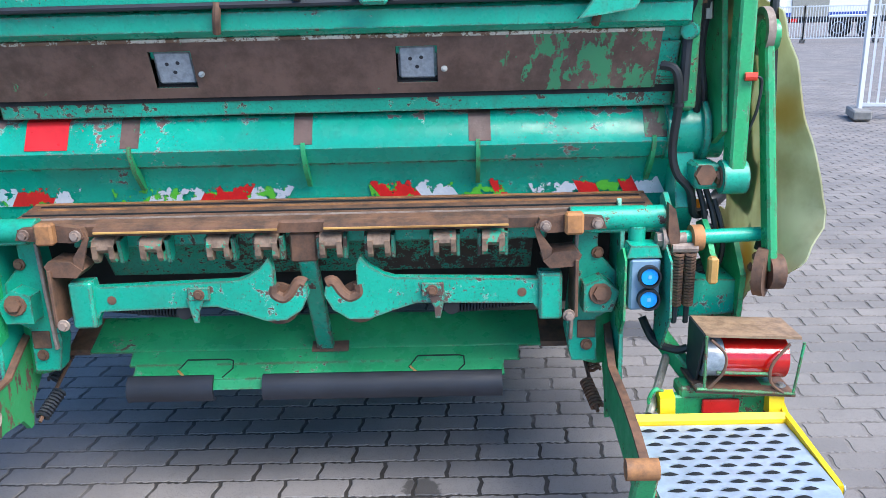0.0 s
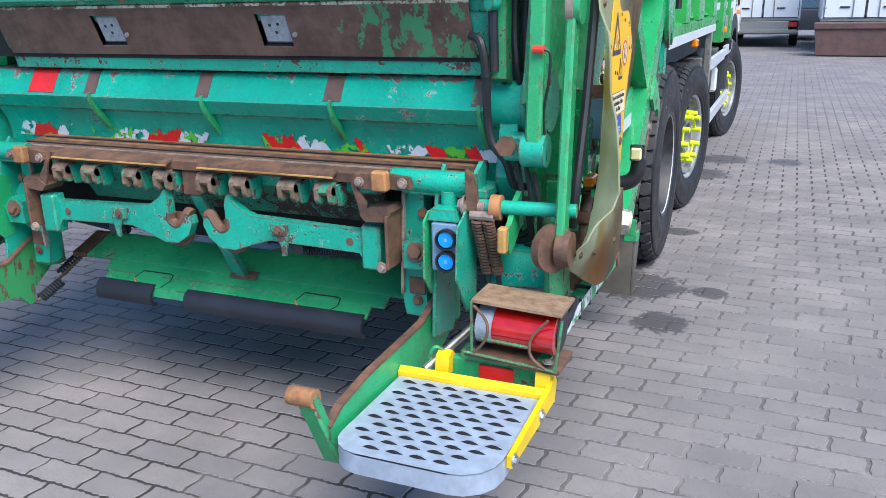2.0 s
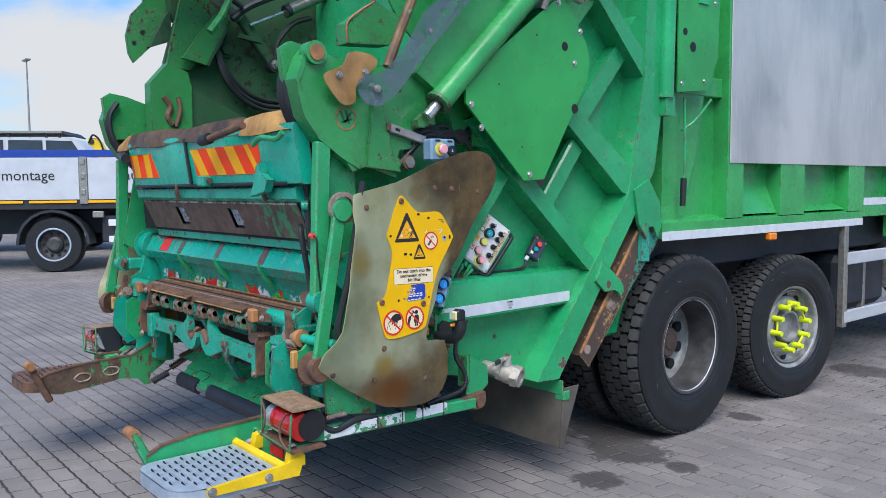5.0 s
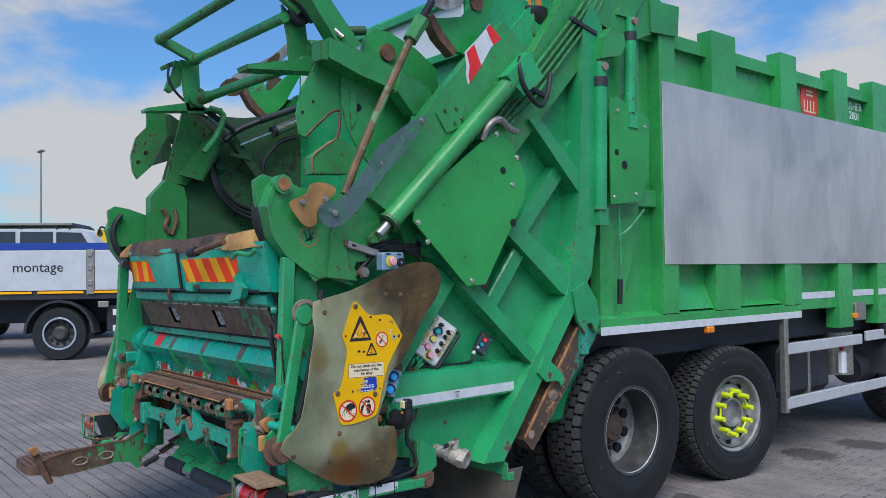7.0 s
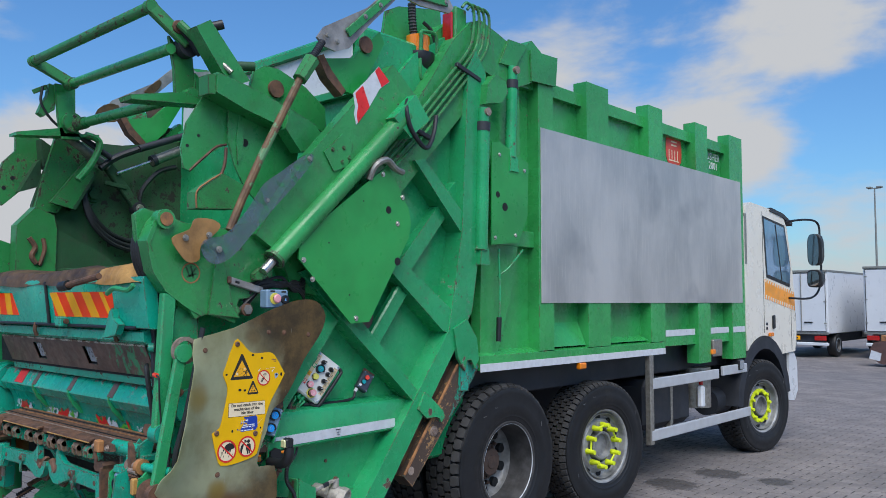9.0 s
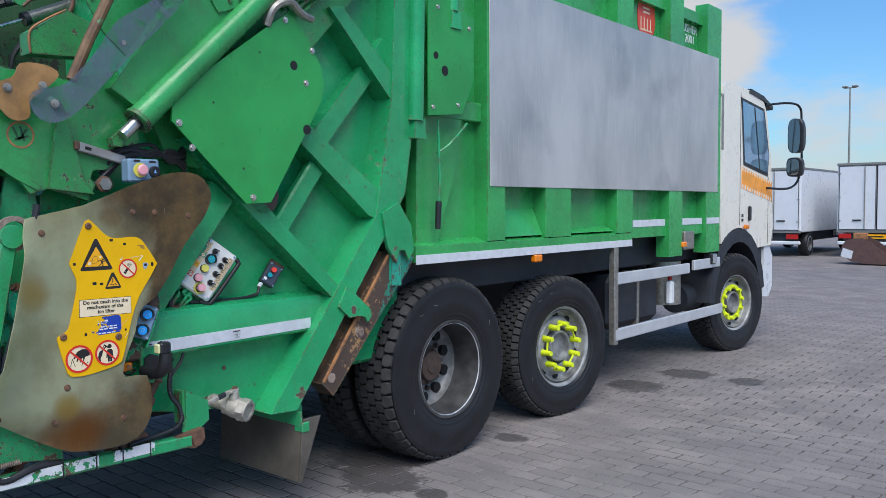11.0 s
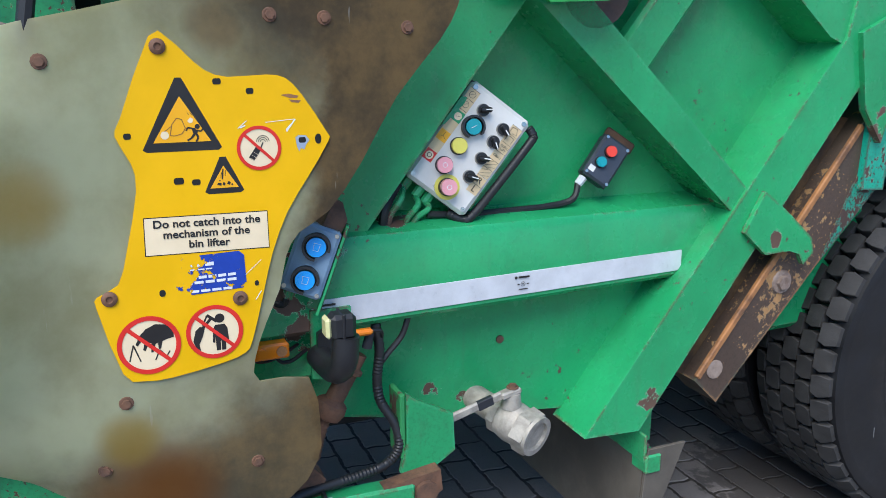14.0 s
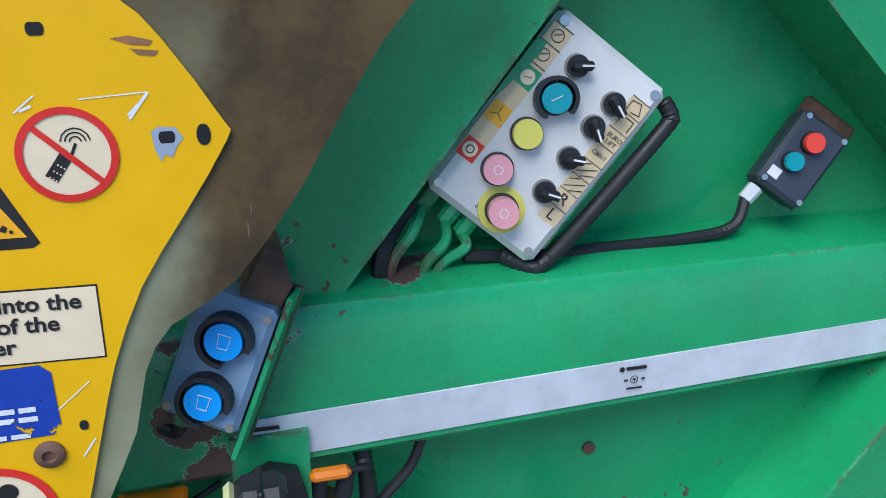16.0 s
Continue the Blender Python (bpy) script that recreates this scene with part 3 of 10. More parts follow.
def prism(pts, axis, a, b, bev=0.003, bm=None):
    """A polygon extruded from a to b along an axis; pts in the two other axes, in order."""
    bm = bm or bmesh.new()
    before = set(bm.edges)
    at = {"x": lambda p, h: (h, p[0], p[1]), "y": lambda p, h: (p[0], h, p[1]), "z": lambda p, h: (p[0], p[1], h)}[axis]
    lo = [bm.verts.new(at(p, a)) for p in pts]
    hi = [bm.verts.new(at(p, b)) for p in pts]
    bm.faces.new(lo)
    bm.faces.new(hi)
    for i in range(len(pts)):
        j = (i + 1) % len(pts)
        bm.faces.new((lo[i], lo[j], hi[j], hi[i]))
    bevel_new(bm, before, bev)
    return bm


def frame_of(d):
    d = Vector(d).normalized()
    up = Vector((0, 0, 1)) if abs(d.z) < 0.95 else Vector((0, 1, 0))
    s = d.cross(up).normalized()
    return s, s.cross(d).normalized(), d


def cyl(p0, p1, r0, r1=None, n=16, bm=None, bev=0.0):
    bm = bm or bmesh.new()
    before = set(bm.edges)
    r1 = r0 if r1 is None else r1
    p0, p1 = Vector(p0), Vector(p1)
    s, u, d = frame_of(p1 - p0)
    a, b = [], []
    for i in range(n):
        w = s * math.cos(2 * math.pi * i / n) + u * math.sin(2 * math.pi * i / n)
        a.append(bm.verts.new(p0 + w * r0))
        b.append(bm.verts.new(p1 + w * r1))
    bm.faces.new(a)
    bm.faces.new(b)
    for i in range(n):
        j = (i + 1) % n
        bm.faces.new((a[i], a[j], b[j], b[i]))
    if bev:
        bevel_new(bm, before, bev)
    return bm


def lathe(prof, at, axis, n=32, bm=None, closed=False):
    """Rings of (radius, height along axis) round the line through at."""
    bm = bm or bmesh.new()
    at = Vector(at)
    s, u, d = frame_of(axis)
    rings = []
    for r, h in prof:
        if r < 1e-6:
            rings.append([bm.verts.new(at + d * h)] * n)
        else:
            rings.append([bm.verts.new(at + d * h + (s * math.cos(2 * math.pi * i / n) + u * math.sin(2 * math.pi * i / n)) * r) for i in range(n)])
    if closed:
        rings.append(rings[0])
    for a, b in zip(rings, rings[1:]):
        for i in range(n):
            j = (i + 1) % n
            vs = []
            for v in (a[i], a[j], b[j], b[i]):
                if v not in vs:
                    vs.append(v)
            if len(vs) > 2:
                bm.faces.new(vs)
    return bm


def spline(pts, steps=6):
    pts = [Vector(p) for p in pts]
    out = []
    for i in range(len(pts) - 1):
        p0, p1, p2, p3 = pts[max(i - 1, 0)], pts[i], pts[i + 1], pts[min(i + 2, len(pts) - 1)]
        for k in range(steps):
            t = k / steps
            out.append(0.5 * (2 * p1 + (p2 - p0) * t + (2 * p0 - 5 * p1 + 4 * p2 - p3) * t * t + (3 * p1 - p0 - 3 * p2 + p3) * t ** 3))
    out.append(pts[-1])
    return out


def tube(pts, r, n=8, bm=None, smooth=True, ribs=0.0, steps=6):
    """A round tube along points. ribs: how far every second ring swells, for a corrugated hose."""
    bm = bm or bmesh.new()
    path = spline(pts, steps) if smooth else [Vector(p) for p in pts]
    if ribs:
        fine, total = [], 0
        for a, b in zip(path, path[1:]):
            k = max(1, round((b - a).length / (r * 0.45)))
            fine += [a.lerp(b, i / k) for i in range(k)]
        path = fine + [path[-1]]
    s = None
    rings = []
    for i, p in enumerate(path):
        d = (path[min(i + 1, len(path) - 1)] - path[max(i - 1, 0)]).normalized()
        s = frame_of(d)[0] if s is None else (s - d * s.dot(d)).normalized()
        u = s.cross(d)
        rr = r + (ribs if i % 2 else 0)
        rings.append([bm.verts.new(p + (s * math.cos(2 * math.pi * k / n) + u * math.sin(2 * math.pi * k / n)) * rr) for k in range(n)])
    for a, b in zip(rings, rings[1:]):
        for k in range(n):
            j = (k + 1) % n
            bm.faces.new((a[k], a[j], b[j], b[k]))
    bm.faces.new(rings[0])
    bm.faces.new(rings[-1])
    return bm


def coil(p0, p1, r, wire, turns, bm=None):
    """A helical spring between two points."""
    p0, p1 = Vector(p0), Vector(p1)
    s, u, d = frame_of(p1 - p0)
    n = turns * 8
    pts = [p0 + (p1 - p0) * (i / n) + (s * math.cos(i * math.pi / 4) + u * math.sin(i * math.pi / 4)) * r for i in range(n + 1)]
    return tube(pts, wire, 5, bm, smooth=False)


def beam(p0, p1, w, h, side=(1, 0, 0), bev=0.004, bm=None):
    """A square-edged bar from p0 to p1: w across along side, h the other way."""
    bm = bm or bmesh.new()
    p0, p1 = Vector(p0), Vector(p1)
    d = (p1 - p0).normalized()
    s = Vector(side)
    s = (s - d * s.dot(d)).normalized()
    u = s.cross(d)
    m = Matrix((s, d, u)).transposed().to_4x4()
    m.translation = (p0 + p1) / 2
    L = (p1 - p0).length
    return box((-w / 2, -L / 2, -h / 2), (w / 2, L / 2, h / 2), bev, bm, m)


def bolt(at, axis, r=0.012, h=0.008, bm=None):
    at = Vector(at)
    d = Vector(axis).normalized()
    bm = cyl(at, at + d * h * 0.35, r * 1.5, r * 1.4, 12, bm)
    return cyl(at + d * h * 0.3, at + d * h, r, r * 0.92, 6, bm)


def rounded(pts, steps=4):
    """A closed outline, eased by a spline."""
    n = len(pts)
    out = []
    for i in range(n):
        p0, p1, p2, p3 = (Vector(pts[(i + k - 1) % n]) for k in range(4))
        for k in range(steps):
            t = k / steps
            v = 0.5 * (2 * p1 + (p2 - p0) * t + (2 * p0 - 5 * p1 + 4 * p2 - p3) * t * t + (3 * p1 - p0 - 3 * p2 + p3) * t ** 3)
            out.append((v.x, v.y))
    return out


def letters(text, size, m, depth=0.0015, align="CENTER", bold=0.0):
    """Built-in font as a mesh, drawn in the xy plane and moved by m."""
    cu = bpy.data.curves.new("letters", "FONT")
    cu.body, cu.size, cu.extrude, cu.align_x, cu.align_y, cu.resolution_u = text, size, depth, align, "CENTER", 3
    cu.offset = bold
    ob = new("letters", cu)
    bpy.context.view_layer.update()
    me = bpy.data.meshes.new_from_object(ob.evaluated_get(bpy.context.evaluated_depsgraph_get()))
    bm = bmesh.new()
    bm.from_mesh(me)
    bpy.data.objects.remove(ob)
    bpy.data.curves.remove(cu)
    bpy.data.meshes.remove(me)
    bmesh.ops.transform(bm, matrix=m, verts=bm.verts)
    return bm


# faces towards +x: text runs along +y, up is z
SIDE = Matrix(((0, 0, 1, 0), (1, 0, 0, 0), (0, 1, 0, 0), (0, 0, 0, 1)))

# ---- ground ----
bm = bmesh.new()
bmesh.ops.create_grid(bm, x_segments=1, y_segments=1, size=900)
bmesh.ops.translate(bm, verts=bm.verts, vec=(0, 0, -0.012))
ground = new("ground", finish(bm, "ground", "far_paving"))
tagged(ground, "grey concrete paved yard, worn and oil-stained, reaching the horizon", "ground", kind="structure")
ORIGIN[ground.name] = Vector((0, 0, 0))

# ---- the garbage truck: container body ----
truck = thing("garbage_truck", (XC, 5.5, 0), "green and turquoise rear-loading garbage truck with rusty bin lifter", "truck")
body = part("container_body", box((XC - 1.10, 4.62, 1.27), (XC + 1.10, 9.05, 3.36), 0.01), "body_green", truck, "green steel refuse container with ribbed sides")
RIBS = [(5.19, 5.38), (5.865, 6.204), (6.908, 7.178), (7.877, 8.152), (8.70, 9.04)]
for i, (a, b) in enumerate(RIBS):
    low = 1.322 if i < 3 else 1.08
    pair("rib", prism([(a, low), (b, low), (b, 3.47), (a, 3.47)], "x", 0.70, 0.825, 0.012), "body_green", body)
pair("bottom_rail", prism([(0.70, 1.22), (0.825, 1.22), (0.825, 1.315), (0.72, 1.345), (0.70, 1.345)], "y", 4.50, 7.165, 0.004), "body_green", body)
pair("bottom_rail", prism([(0.70, 1.27), (0.79, 1.27), (0.79, 1.36), (0.72, 1.39), (0.70, 1.39)], "y", 7.19, 8.69, 0.004), "body_green", body)
pair("top_rail", prism([(0.68, 3.27), (0.775, 3.27), (0.775, 3.37), (0.68, 3.37)], "y", 4.75, 9.03, 0.006), "body_green", body)
pair("end_post", prism([(4.56, 1.30), (4.74, 1.30), (4.90, 1.7), (5.02, 2.2), (5.02, 3.40), (4.60, 3.47)], "x", 0.69, 0.775, 0.01), "body_green", body)
pair("front_post", box((0.70, 9.045, 1.10), (0.80, 9.10, 3.45), 0.006), "body_green", body)
# slanted dirt deflectors at the foot of the bays
for a, b in ((5.385, 5.86), (6.21, 6.90)):
    pair("deflector", prism([(0.715, 1.34), (0.80, 1.34), (0.722, 1.52 if a < 6 else 1.38), (0.715, 1.52 if a < 6 else 1.38)], "y", a, b, 0.002), "body_green", body)
pair("cross_brace", box((0.70, 4.74, 2.08), (0.78, 5.19, 2.20), 0.006), "body_green", body)
pair("side_panel", box((0.826, 5.21, 1.672), (0.832, 8.965, 2.985), 0.0015), "alu", body, "plain brushed aluminium advertising panel")
pair("reflective_strip", box((0.8255, 4.50, 1.208), (0.829, 7.165, 1.262), 0.001), "reflex_white", body, "white reflective strip")
for a, b, z in ((7.20, 7.86, 1.36), (8.17, 8.68, 1.36), (8.71, 9.03, 1.36)):
    x = 0.7905 if b < 8.69 else 0.8255
    pair("reflective_strip", box((x, a, z), (x + 0.003, b, z + 0.06), 0.001), "reflex_white", body, "white reflective strip")
part("lettering", letters("USHER", 0.11, Matrix.Translation((0.722, 8.52, 3.21)) @ SIDE), "white_print", body, "white stencilled lettering")
part("lettering", letters("2001", 0.11, Matrix.Translation((0.722, 8.52, 3.115)) @ SIDE), "white_print", body, "white stencilled lettering")
# round-cornered red badge, drawn as a plain shape
BADGE = [(0.165 * math.copysign(abs(math.cos(t)) ** 0.6, math.cos(t)), 0.155 * math.copysign(abs(math.sin(t)) ** 0.6, math.sin(t))) for t in [2 * math.pi * k / 28 for k in range(28)]]
badge = part("badge", prism([(7.61 + y, 3.165 + z) for y, z in BADGE], "x", 0.7205, 0.724, 0), "badge_red", body, "faded red badge sticker")
for y0, z0, y1, z1 in ((7.55, 3.20, 7.67, 3.215), (7.55, 3.235, 7.67, 3.25), (7.50, 3.06, 7.515, 3.16), (7.56, 3.06, 7.575, 3.16), (7.62, 3.06, 7.635, 3.16), (7.68, 3.06, 7.695, 3.16), (7.50, 3.05, 7.72, 3.062)):
    part("badge_mark", box((0.7242, y0, z0), (0.7250, y1, z1), 0), "sign_cream", badge)
for y in (5.62, 6.5, 7.5):
    part("roof_cleat", prism([(y - 0.09, 3.36), (y + 0.09, 3.36), (y + 0.04, 3.44), (y - 0.04, 3.44)], "x", XC + 0.4, XC + 0.43, 0.004), "body_green", body)

# ---- tailgate sides ----
SKIN = [(2.55, 0.72), (3.05, 0.62), (3.46, 0.57), (3.62, 0.62), (4.05, 1.02), (4.38, 1.46), (4.50, 2.05), (4.56, 3.30), (4.42, 3.56), (4.0, 3.30), (3.3, 2.55), (2.78, 1.98), (2.45, 1.60), (2.42, 1.0)]
tail = part("tailgate", box((XC - 1.05, 3.55, 0.66), (XC + 1.05, 4.52, 3.38), 0.02), "green", truck, "green tailgate with welded box-section ribs")
pair("side_wall", prism(SKIN, "x", 0.66, 0.70, 0.003), "green", tail)
XO = 0.83
part("inner_panel", box((XC - 0.98, 3.535, 2.98), (XC + 0.98, 3.545, 3.30), 0.002), "white", tail, "pale inner panel")
part("panel_rail", box((XC - 1.0, 3.50, 2.94), (XC + 1.0, 3.54, 2.99), 0.004), "green_worn", tail)
part("panel_rail", box((XC - 1.0, 3.50, 3.28), (XC + 1.0, 3.54, 3.33), 0.004), "green_worn", tail)
pair("corner_post", prism([(3.44, 0.55), (3.60, 0.54), (3.932, 0.985), (4.24, 1.39), (4.40, 1.62), (4.47, 2.0), (4.55, 3.25), (4.44, 3.40), (4.36, 3.25), (4.30, 2.15), (4.17, 1.50), (3.885, 1.13)], "x", 0.69, 0.84, 0.022), "green", tail)
pair("diagonal_rib", prism([(2.90, 1.092), (3.275, 1.575), (3.165, 1.667), (2.77, 1.18), (2.78, 1.06)], "x", 0.69, 0.80, 0.014), "green", tail)
pair("diagonal_rib", prism([(2.98, 1.84), (3.09, 1.88), (3.99, 1.045), (3.86, 1.07)], "x", 0.69, XO, 0.02), "green", tail)
pair("diagonal_rib", prism([(3.52, 1.97), (3.61, 2.02), (4.30, 1.57), (4.20, 1.47), (4.12, 1.50)], "x", 0.69, XO, 0.02), "green", tail)
pair("diagonal_rib", prism([(3.86, 2.56), (3.95, 2.58), (4.40, 2.20), (4.36, 2.08)], "x", 0.69, XO, 0.02), "green", tail)
pair("diagonal_rib", prism([(3.33, 1.62), (3.42, 1.57), (3.75, 1.90), (3.68, 1.96)], "x", 0.69, 0.775, 0.012), "green", tail)
pair("diagonal_rib", prism([(3.74, 1.88), (3.84, 1.83), (4.36, 2.40), (4.30, 2.48)], "x", 0.69, 0.775, 0.012), "green", tail)
def flare(bm):
    """The side beam runs out towards the rear."""
    for v in bm.verts:
        if v.co.x > 0.75:
            v.co.x += 0.040 - 0.067 * (v.co.y - 2.66) / 1.22
        if v.co.z > 1.03:
            v.co.z += 0.012 - 0.016 * (v.co.y - 2.66) / 1.22
    return bm


pair("side_beam", flare(prism([(0.69, 0.915), (0.792, 0.912), (0.802, 0.922), (0.802, 1.074), (0.79, 1.094), (0.69, 1.120)], "y", 2.66, 3.88, 0.014)), "green", tail)
pair("reflective_strip", flare(box((0.8025, 2.78, 0.930), (0.805, 3.742, 0.983), 0.001)), "reflex_white", tail, "white reflective strip")
for y in (2.795, 3.256):
    x = 0.8465 - 0.067 * (y - 2.66) / 1.22
    part("strip_mark", cyl((x, y, 0.972), (x + 0.0006, y, 0.972), 0.0035, n=14), "sign_black", tail)
    part("strip_mark", box((x, y + 0.006, 0.970), (x + 0.0006, y + 0.034, 0.9745), 0), "sign_black", tail)
    part("strip_mark", lathe([(0.0055, 0), (0.0055, 0.0005), (0.0047, 0.0005), (0.0047, 0)], (x, y + 0.018, 0.956), (1, 0, 0), 18, closed=True), "sign_black", tail)
    for dy, dz, w in ((0.016, 0.956, 0.004), (0.004, 0.956, 0.005), (0.028, 0.956, 0.005), (0.008, 0.944, 0.022)):
        part("strip_mark", box((x, y + dy, dz - 0.0012), (x + 0.0006, y + dy + w, dz + 0.0012), 0), "sign_black", tail)
pair("upper_beam", prism([(2.95, 1.75), (3.2, 1.70), (3.72, 2.30), (4.36, 2.95), (4.52, 3.22), (4.62, 3.50), (4.44, 3.60), (4.25, 3.42), (4.05, 3.133), (3.89, 2.924), (3.52, 2.56), (2.85, 1.96)], "x", 0.70, 0.80, 0.012), "arm_green", tail)
pair("hinge_bracket", prism([(4.42, 3.30), (4.85, 3.20), (5.25, 3.36), (5.22, 3.56), (5.10, 3.62), (4.95, 3.50), (4.70, 3.57), (4.50, 3.62)], "x", 0.72, 0.83, 0.012), "arm_green", tail)
part("tailgate_roof", prism([(4.05, 3.35), (4.35, 3.60), (5.0, 3.60), (5.2, 3.48), (5.2, 3.30), (4.3, 3.25)], "x", XC - 1.04, XC + 1.04, 0.012), "arm_green", tail)
# hooked gussets on the corner post
pair("gusset", prism([(3.931, 1.128), (4.008, 1.073), (4.102, 0.995), (4.112, 0.955), (4.080, 0.925), (4.062, 0.955), (4.028, 0.967), (3.949, 0.964), (3.875, 1.027)], "x", 0.841, 0.856, 0.005), "green", tail)
for y, z, s in ((4.30, 1.42, 1.0),):
    pair("gusset", prism([(y - 0.10 * s, z + 0.09 * s), (y + 0.03 * s, z + 0.15 * s), (y + 0.13 * s, z + 0.02 * s), (y + 0.15 * s, z - 0.12 * s), (y + 0.11 * s, z - 0.18 * s), (y + 0.075 * s, z - 0.12 * s), (y + 0.03 * s, z - 0.12 * s), (y + 0.01 * s, z - 0.19 * s), (y - 0.06 * s, z - 0.10 * s)], "x", 0.835, 0.856, 0.005), "green", tail)
pair("seal_rubber", prism([(4.17, 1.31), (4.29, 1.29), (3.795, 0.635), (3.69, 0.66)], "x", 0.69, 0.765, 0.004), "lip_dark", tail)
pair("seal_cheek", prism([(4.185, 0.922), (4.43, 1.169), (4.49, 1.25), (4.40, 1.31), (4.27, 1.11)], "x", 0.814, 0.819, 0.001), "turq_pitted", tail)
pair("seal_bar", prism([(4.31, 1.31), (3.788, 0.633), (3.864, 0.56), (4.169, 0.898), (4.434, 1.169), (4.50, 1.25), (4.40, 1.36)], "x", 0.70, 0.815, 0.006), "seal", tail, "rusty box-section sealing bar")
pair("seal_lip", beam((0.813, 4.285, 1.275), (0.813, 3.796, 0.64), 0.014, 0.018, bev=0.003), "rust_orange", tail, "tan rusted lip")
part("seal_bolt", bolt((0.815, 4.054, 0.871), (1, 0, 0), 0.022, 0.014), "bare", tail)
part("seal_weld", cyl((0.813, 3.85, 0.656), (0.818, 3.85, 0.656), 0.026, n=14), "bare", tail)
pair("seal_plate", prism([(4.287, 1.105), (4.367, 1.10), (4.365, 1.30), (4.294, 1.30)], "x", 0.81, 0.836, 0.004), "turq_worn", tail)
# the unpainted-looking flat cover plate
PL = [(3.54, 2.475), (3.715, 2.235), (3.735, 2.15), (3.715, 2.06), (3.40, 1.568), (3.262, 1.562), (2.898, 1.905), (2.904, 2.015)]
cover, _ = pair("cover_plate", prism(PL, "x", 0.908, 0.920, 0.003), "plate_green", tail, "smooth flat green cover plate with bolt holes")
# holes are near-black discs, their inner shade drawn as colour
for y, z, r in ((3.547, 2.216, 0.022), (3.622, 1.918, 0.024)):
    part("hole", cyl((0.916, y, z), (0.9212, y, z), r, n=20), "gap_shade", cover)
for y, z in ((3.30, 1.59), (2.93, 1.90), (3.62, 2.14), (3.50, 2.42), (2.99, 1.80), (3.66, 2.30)):
    part("bolt", bolt((0.920, y, z), (1, 0, 0), 0.011, 0.009), "steel", cover)
for y, z in ((3.1, 2.0), (3.35, 2.25), (3.25, 1.72)):
    part("hole", cyl((0.916, y, z), (0.9212, y, z), 0.005, n=8), "gap_shade", cover)
pair("cover_bracket", prism([(3.0, 1.9), (3.5, 1.7), (3.66, 2.1), (3.45, 2.4)], "x", 0.79, 0.908, 0.004), "green", tail)
part("worn_disc", cyl((0.80, 3.43, 1.60), (0.83, 3.43, 1.60), 0.085, n=28, bev=0.004), "hub", tail, "brown rusty disc")
pair("cross_brace", beam((0.77, 3.80, 1.755), (0.77, 3.545, 1.43), 0.05, 0.10, bev=0.010), "green", tail)
# lift cylinder and its rod
ram, _ = pair("hydraulic_cylinder", cyl((0.90, 2.765, 1.905), (0.90, 3.70, 2.80), 0.054, n=24, bev=0.006), "arm_green", tail, "green hydraulic cylinder")
part("rod", cyl((0.90, 2.69, 1.833), (0.90, 2.77, 1.91), 0.025, n=16), "steel", ram, "bright chromed rod")
part("collar", cyl((0.90, 2.752, 1.892), (0.90, 2.764, 1.904), 0.060, n=24, bev=0.003), "arm_worn", ram)
part("wiper_ring", cyl((0.90, 2.746, 1.886), (0.90, 2.753, 1.893), 0.034, n=20), "black", ram)
part("rod_clevis", prism([(2.70, 1.855), (2.655, 1.82), (2.66, 1.79), (2.70, 1.79), (2.725, 1.83)], "x", 0.84, 0.88, 0.004), "arm_worn", ram)
part("end_block", prism([(3.56, 2.76), (3.70, 2.66), (3.86, 2.80), (3.74, 2.93)], "x", 0.84, 0.95, 0.008), "green", ram)
# upright pair of door cylinders
for y, z0, z1, r in ((4.49, 2.03, 2.84, 0.048), (4.82, 2.70, 3.20, 0.04)):
    c2 = part("hydraulic_cylinder", cyl((0.85, y - 0.012, z0), (0.85, y + 0.012, z1), r, n=20, bev=0.005), "green", tail, "green hydraulic cylinder")
    part("gland", cyl((0.85, y + 0.012, z1), (0.85, y + 0.014, z1 + 0.06), r * 1.08, n=20), "chassis", c2)
    part("rod_end", cyl((0.85, y + 0.014, z1 + 0.06), (0.85, y + 0.018, z1 + 0.16), r * 0.85, n=16), "green", c2)
    part("pin", cyl((0.80, y + 0.018, z1 + 0.13), (0.90, y + 0.018, z1 + 0.13), 0.028, n=14), "bare", c2)
    part("foot", prism([(y - 0.05, z0 - 0.10), (y + 0.05, z0 - 0.10), (y + 0.04, z0 + 0.01), (y - 0.04, z0 + 0.01)], "x", 0.80, 0.88, 0.006), "green", c2)
cp = part("cylinder_shield", prism([(4.575, 2.775), (4.66, 2.79), (5.0, 2.68), (4.985, 2.30), (4.88, 2.10), (4.57, 2.07)], "x", 0.862, 0.870, 0.003), "plate_green", tail, "flat green shield plate")
for y, z, r in ((4.64, 2.42, 0.022), (4.72, 2.34, 0.03)):
    part("hole", cyl((0.866, y, z), (0.8712, y, z), r, n=18), "gap_shade", cp)
for y, z in ((4.66, 2.70), (4.95, 2.62), (4.84, 2.15), (4.61, 2.12)):
    part("bolt", bolt((0.870, y, z), (1, 0, 0), 0.010, 0.008), "steel", cp)
part("pull_handle", tube([(0.83, 4.70, 2.05), (0.84, 4.70, 1.72), (0.84, 4.69, 1.56)], 0.008), "green", tail)
part("handle_grip", cyl((0.84, 4.69, 1.575), (0.84, 4.68, 1.41), 0.019, 0.017, 12, bev=0.003), "black", tail, "black rubber grip")
part("latch_lever", tube([(0.80, 4.72, 1.86), (0.84, 4.80, 1.92), (0.85, 4.95, 2.05)], 0.008), "green", tail)
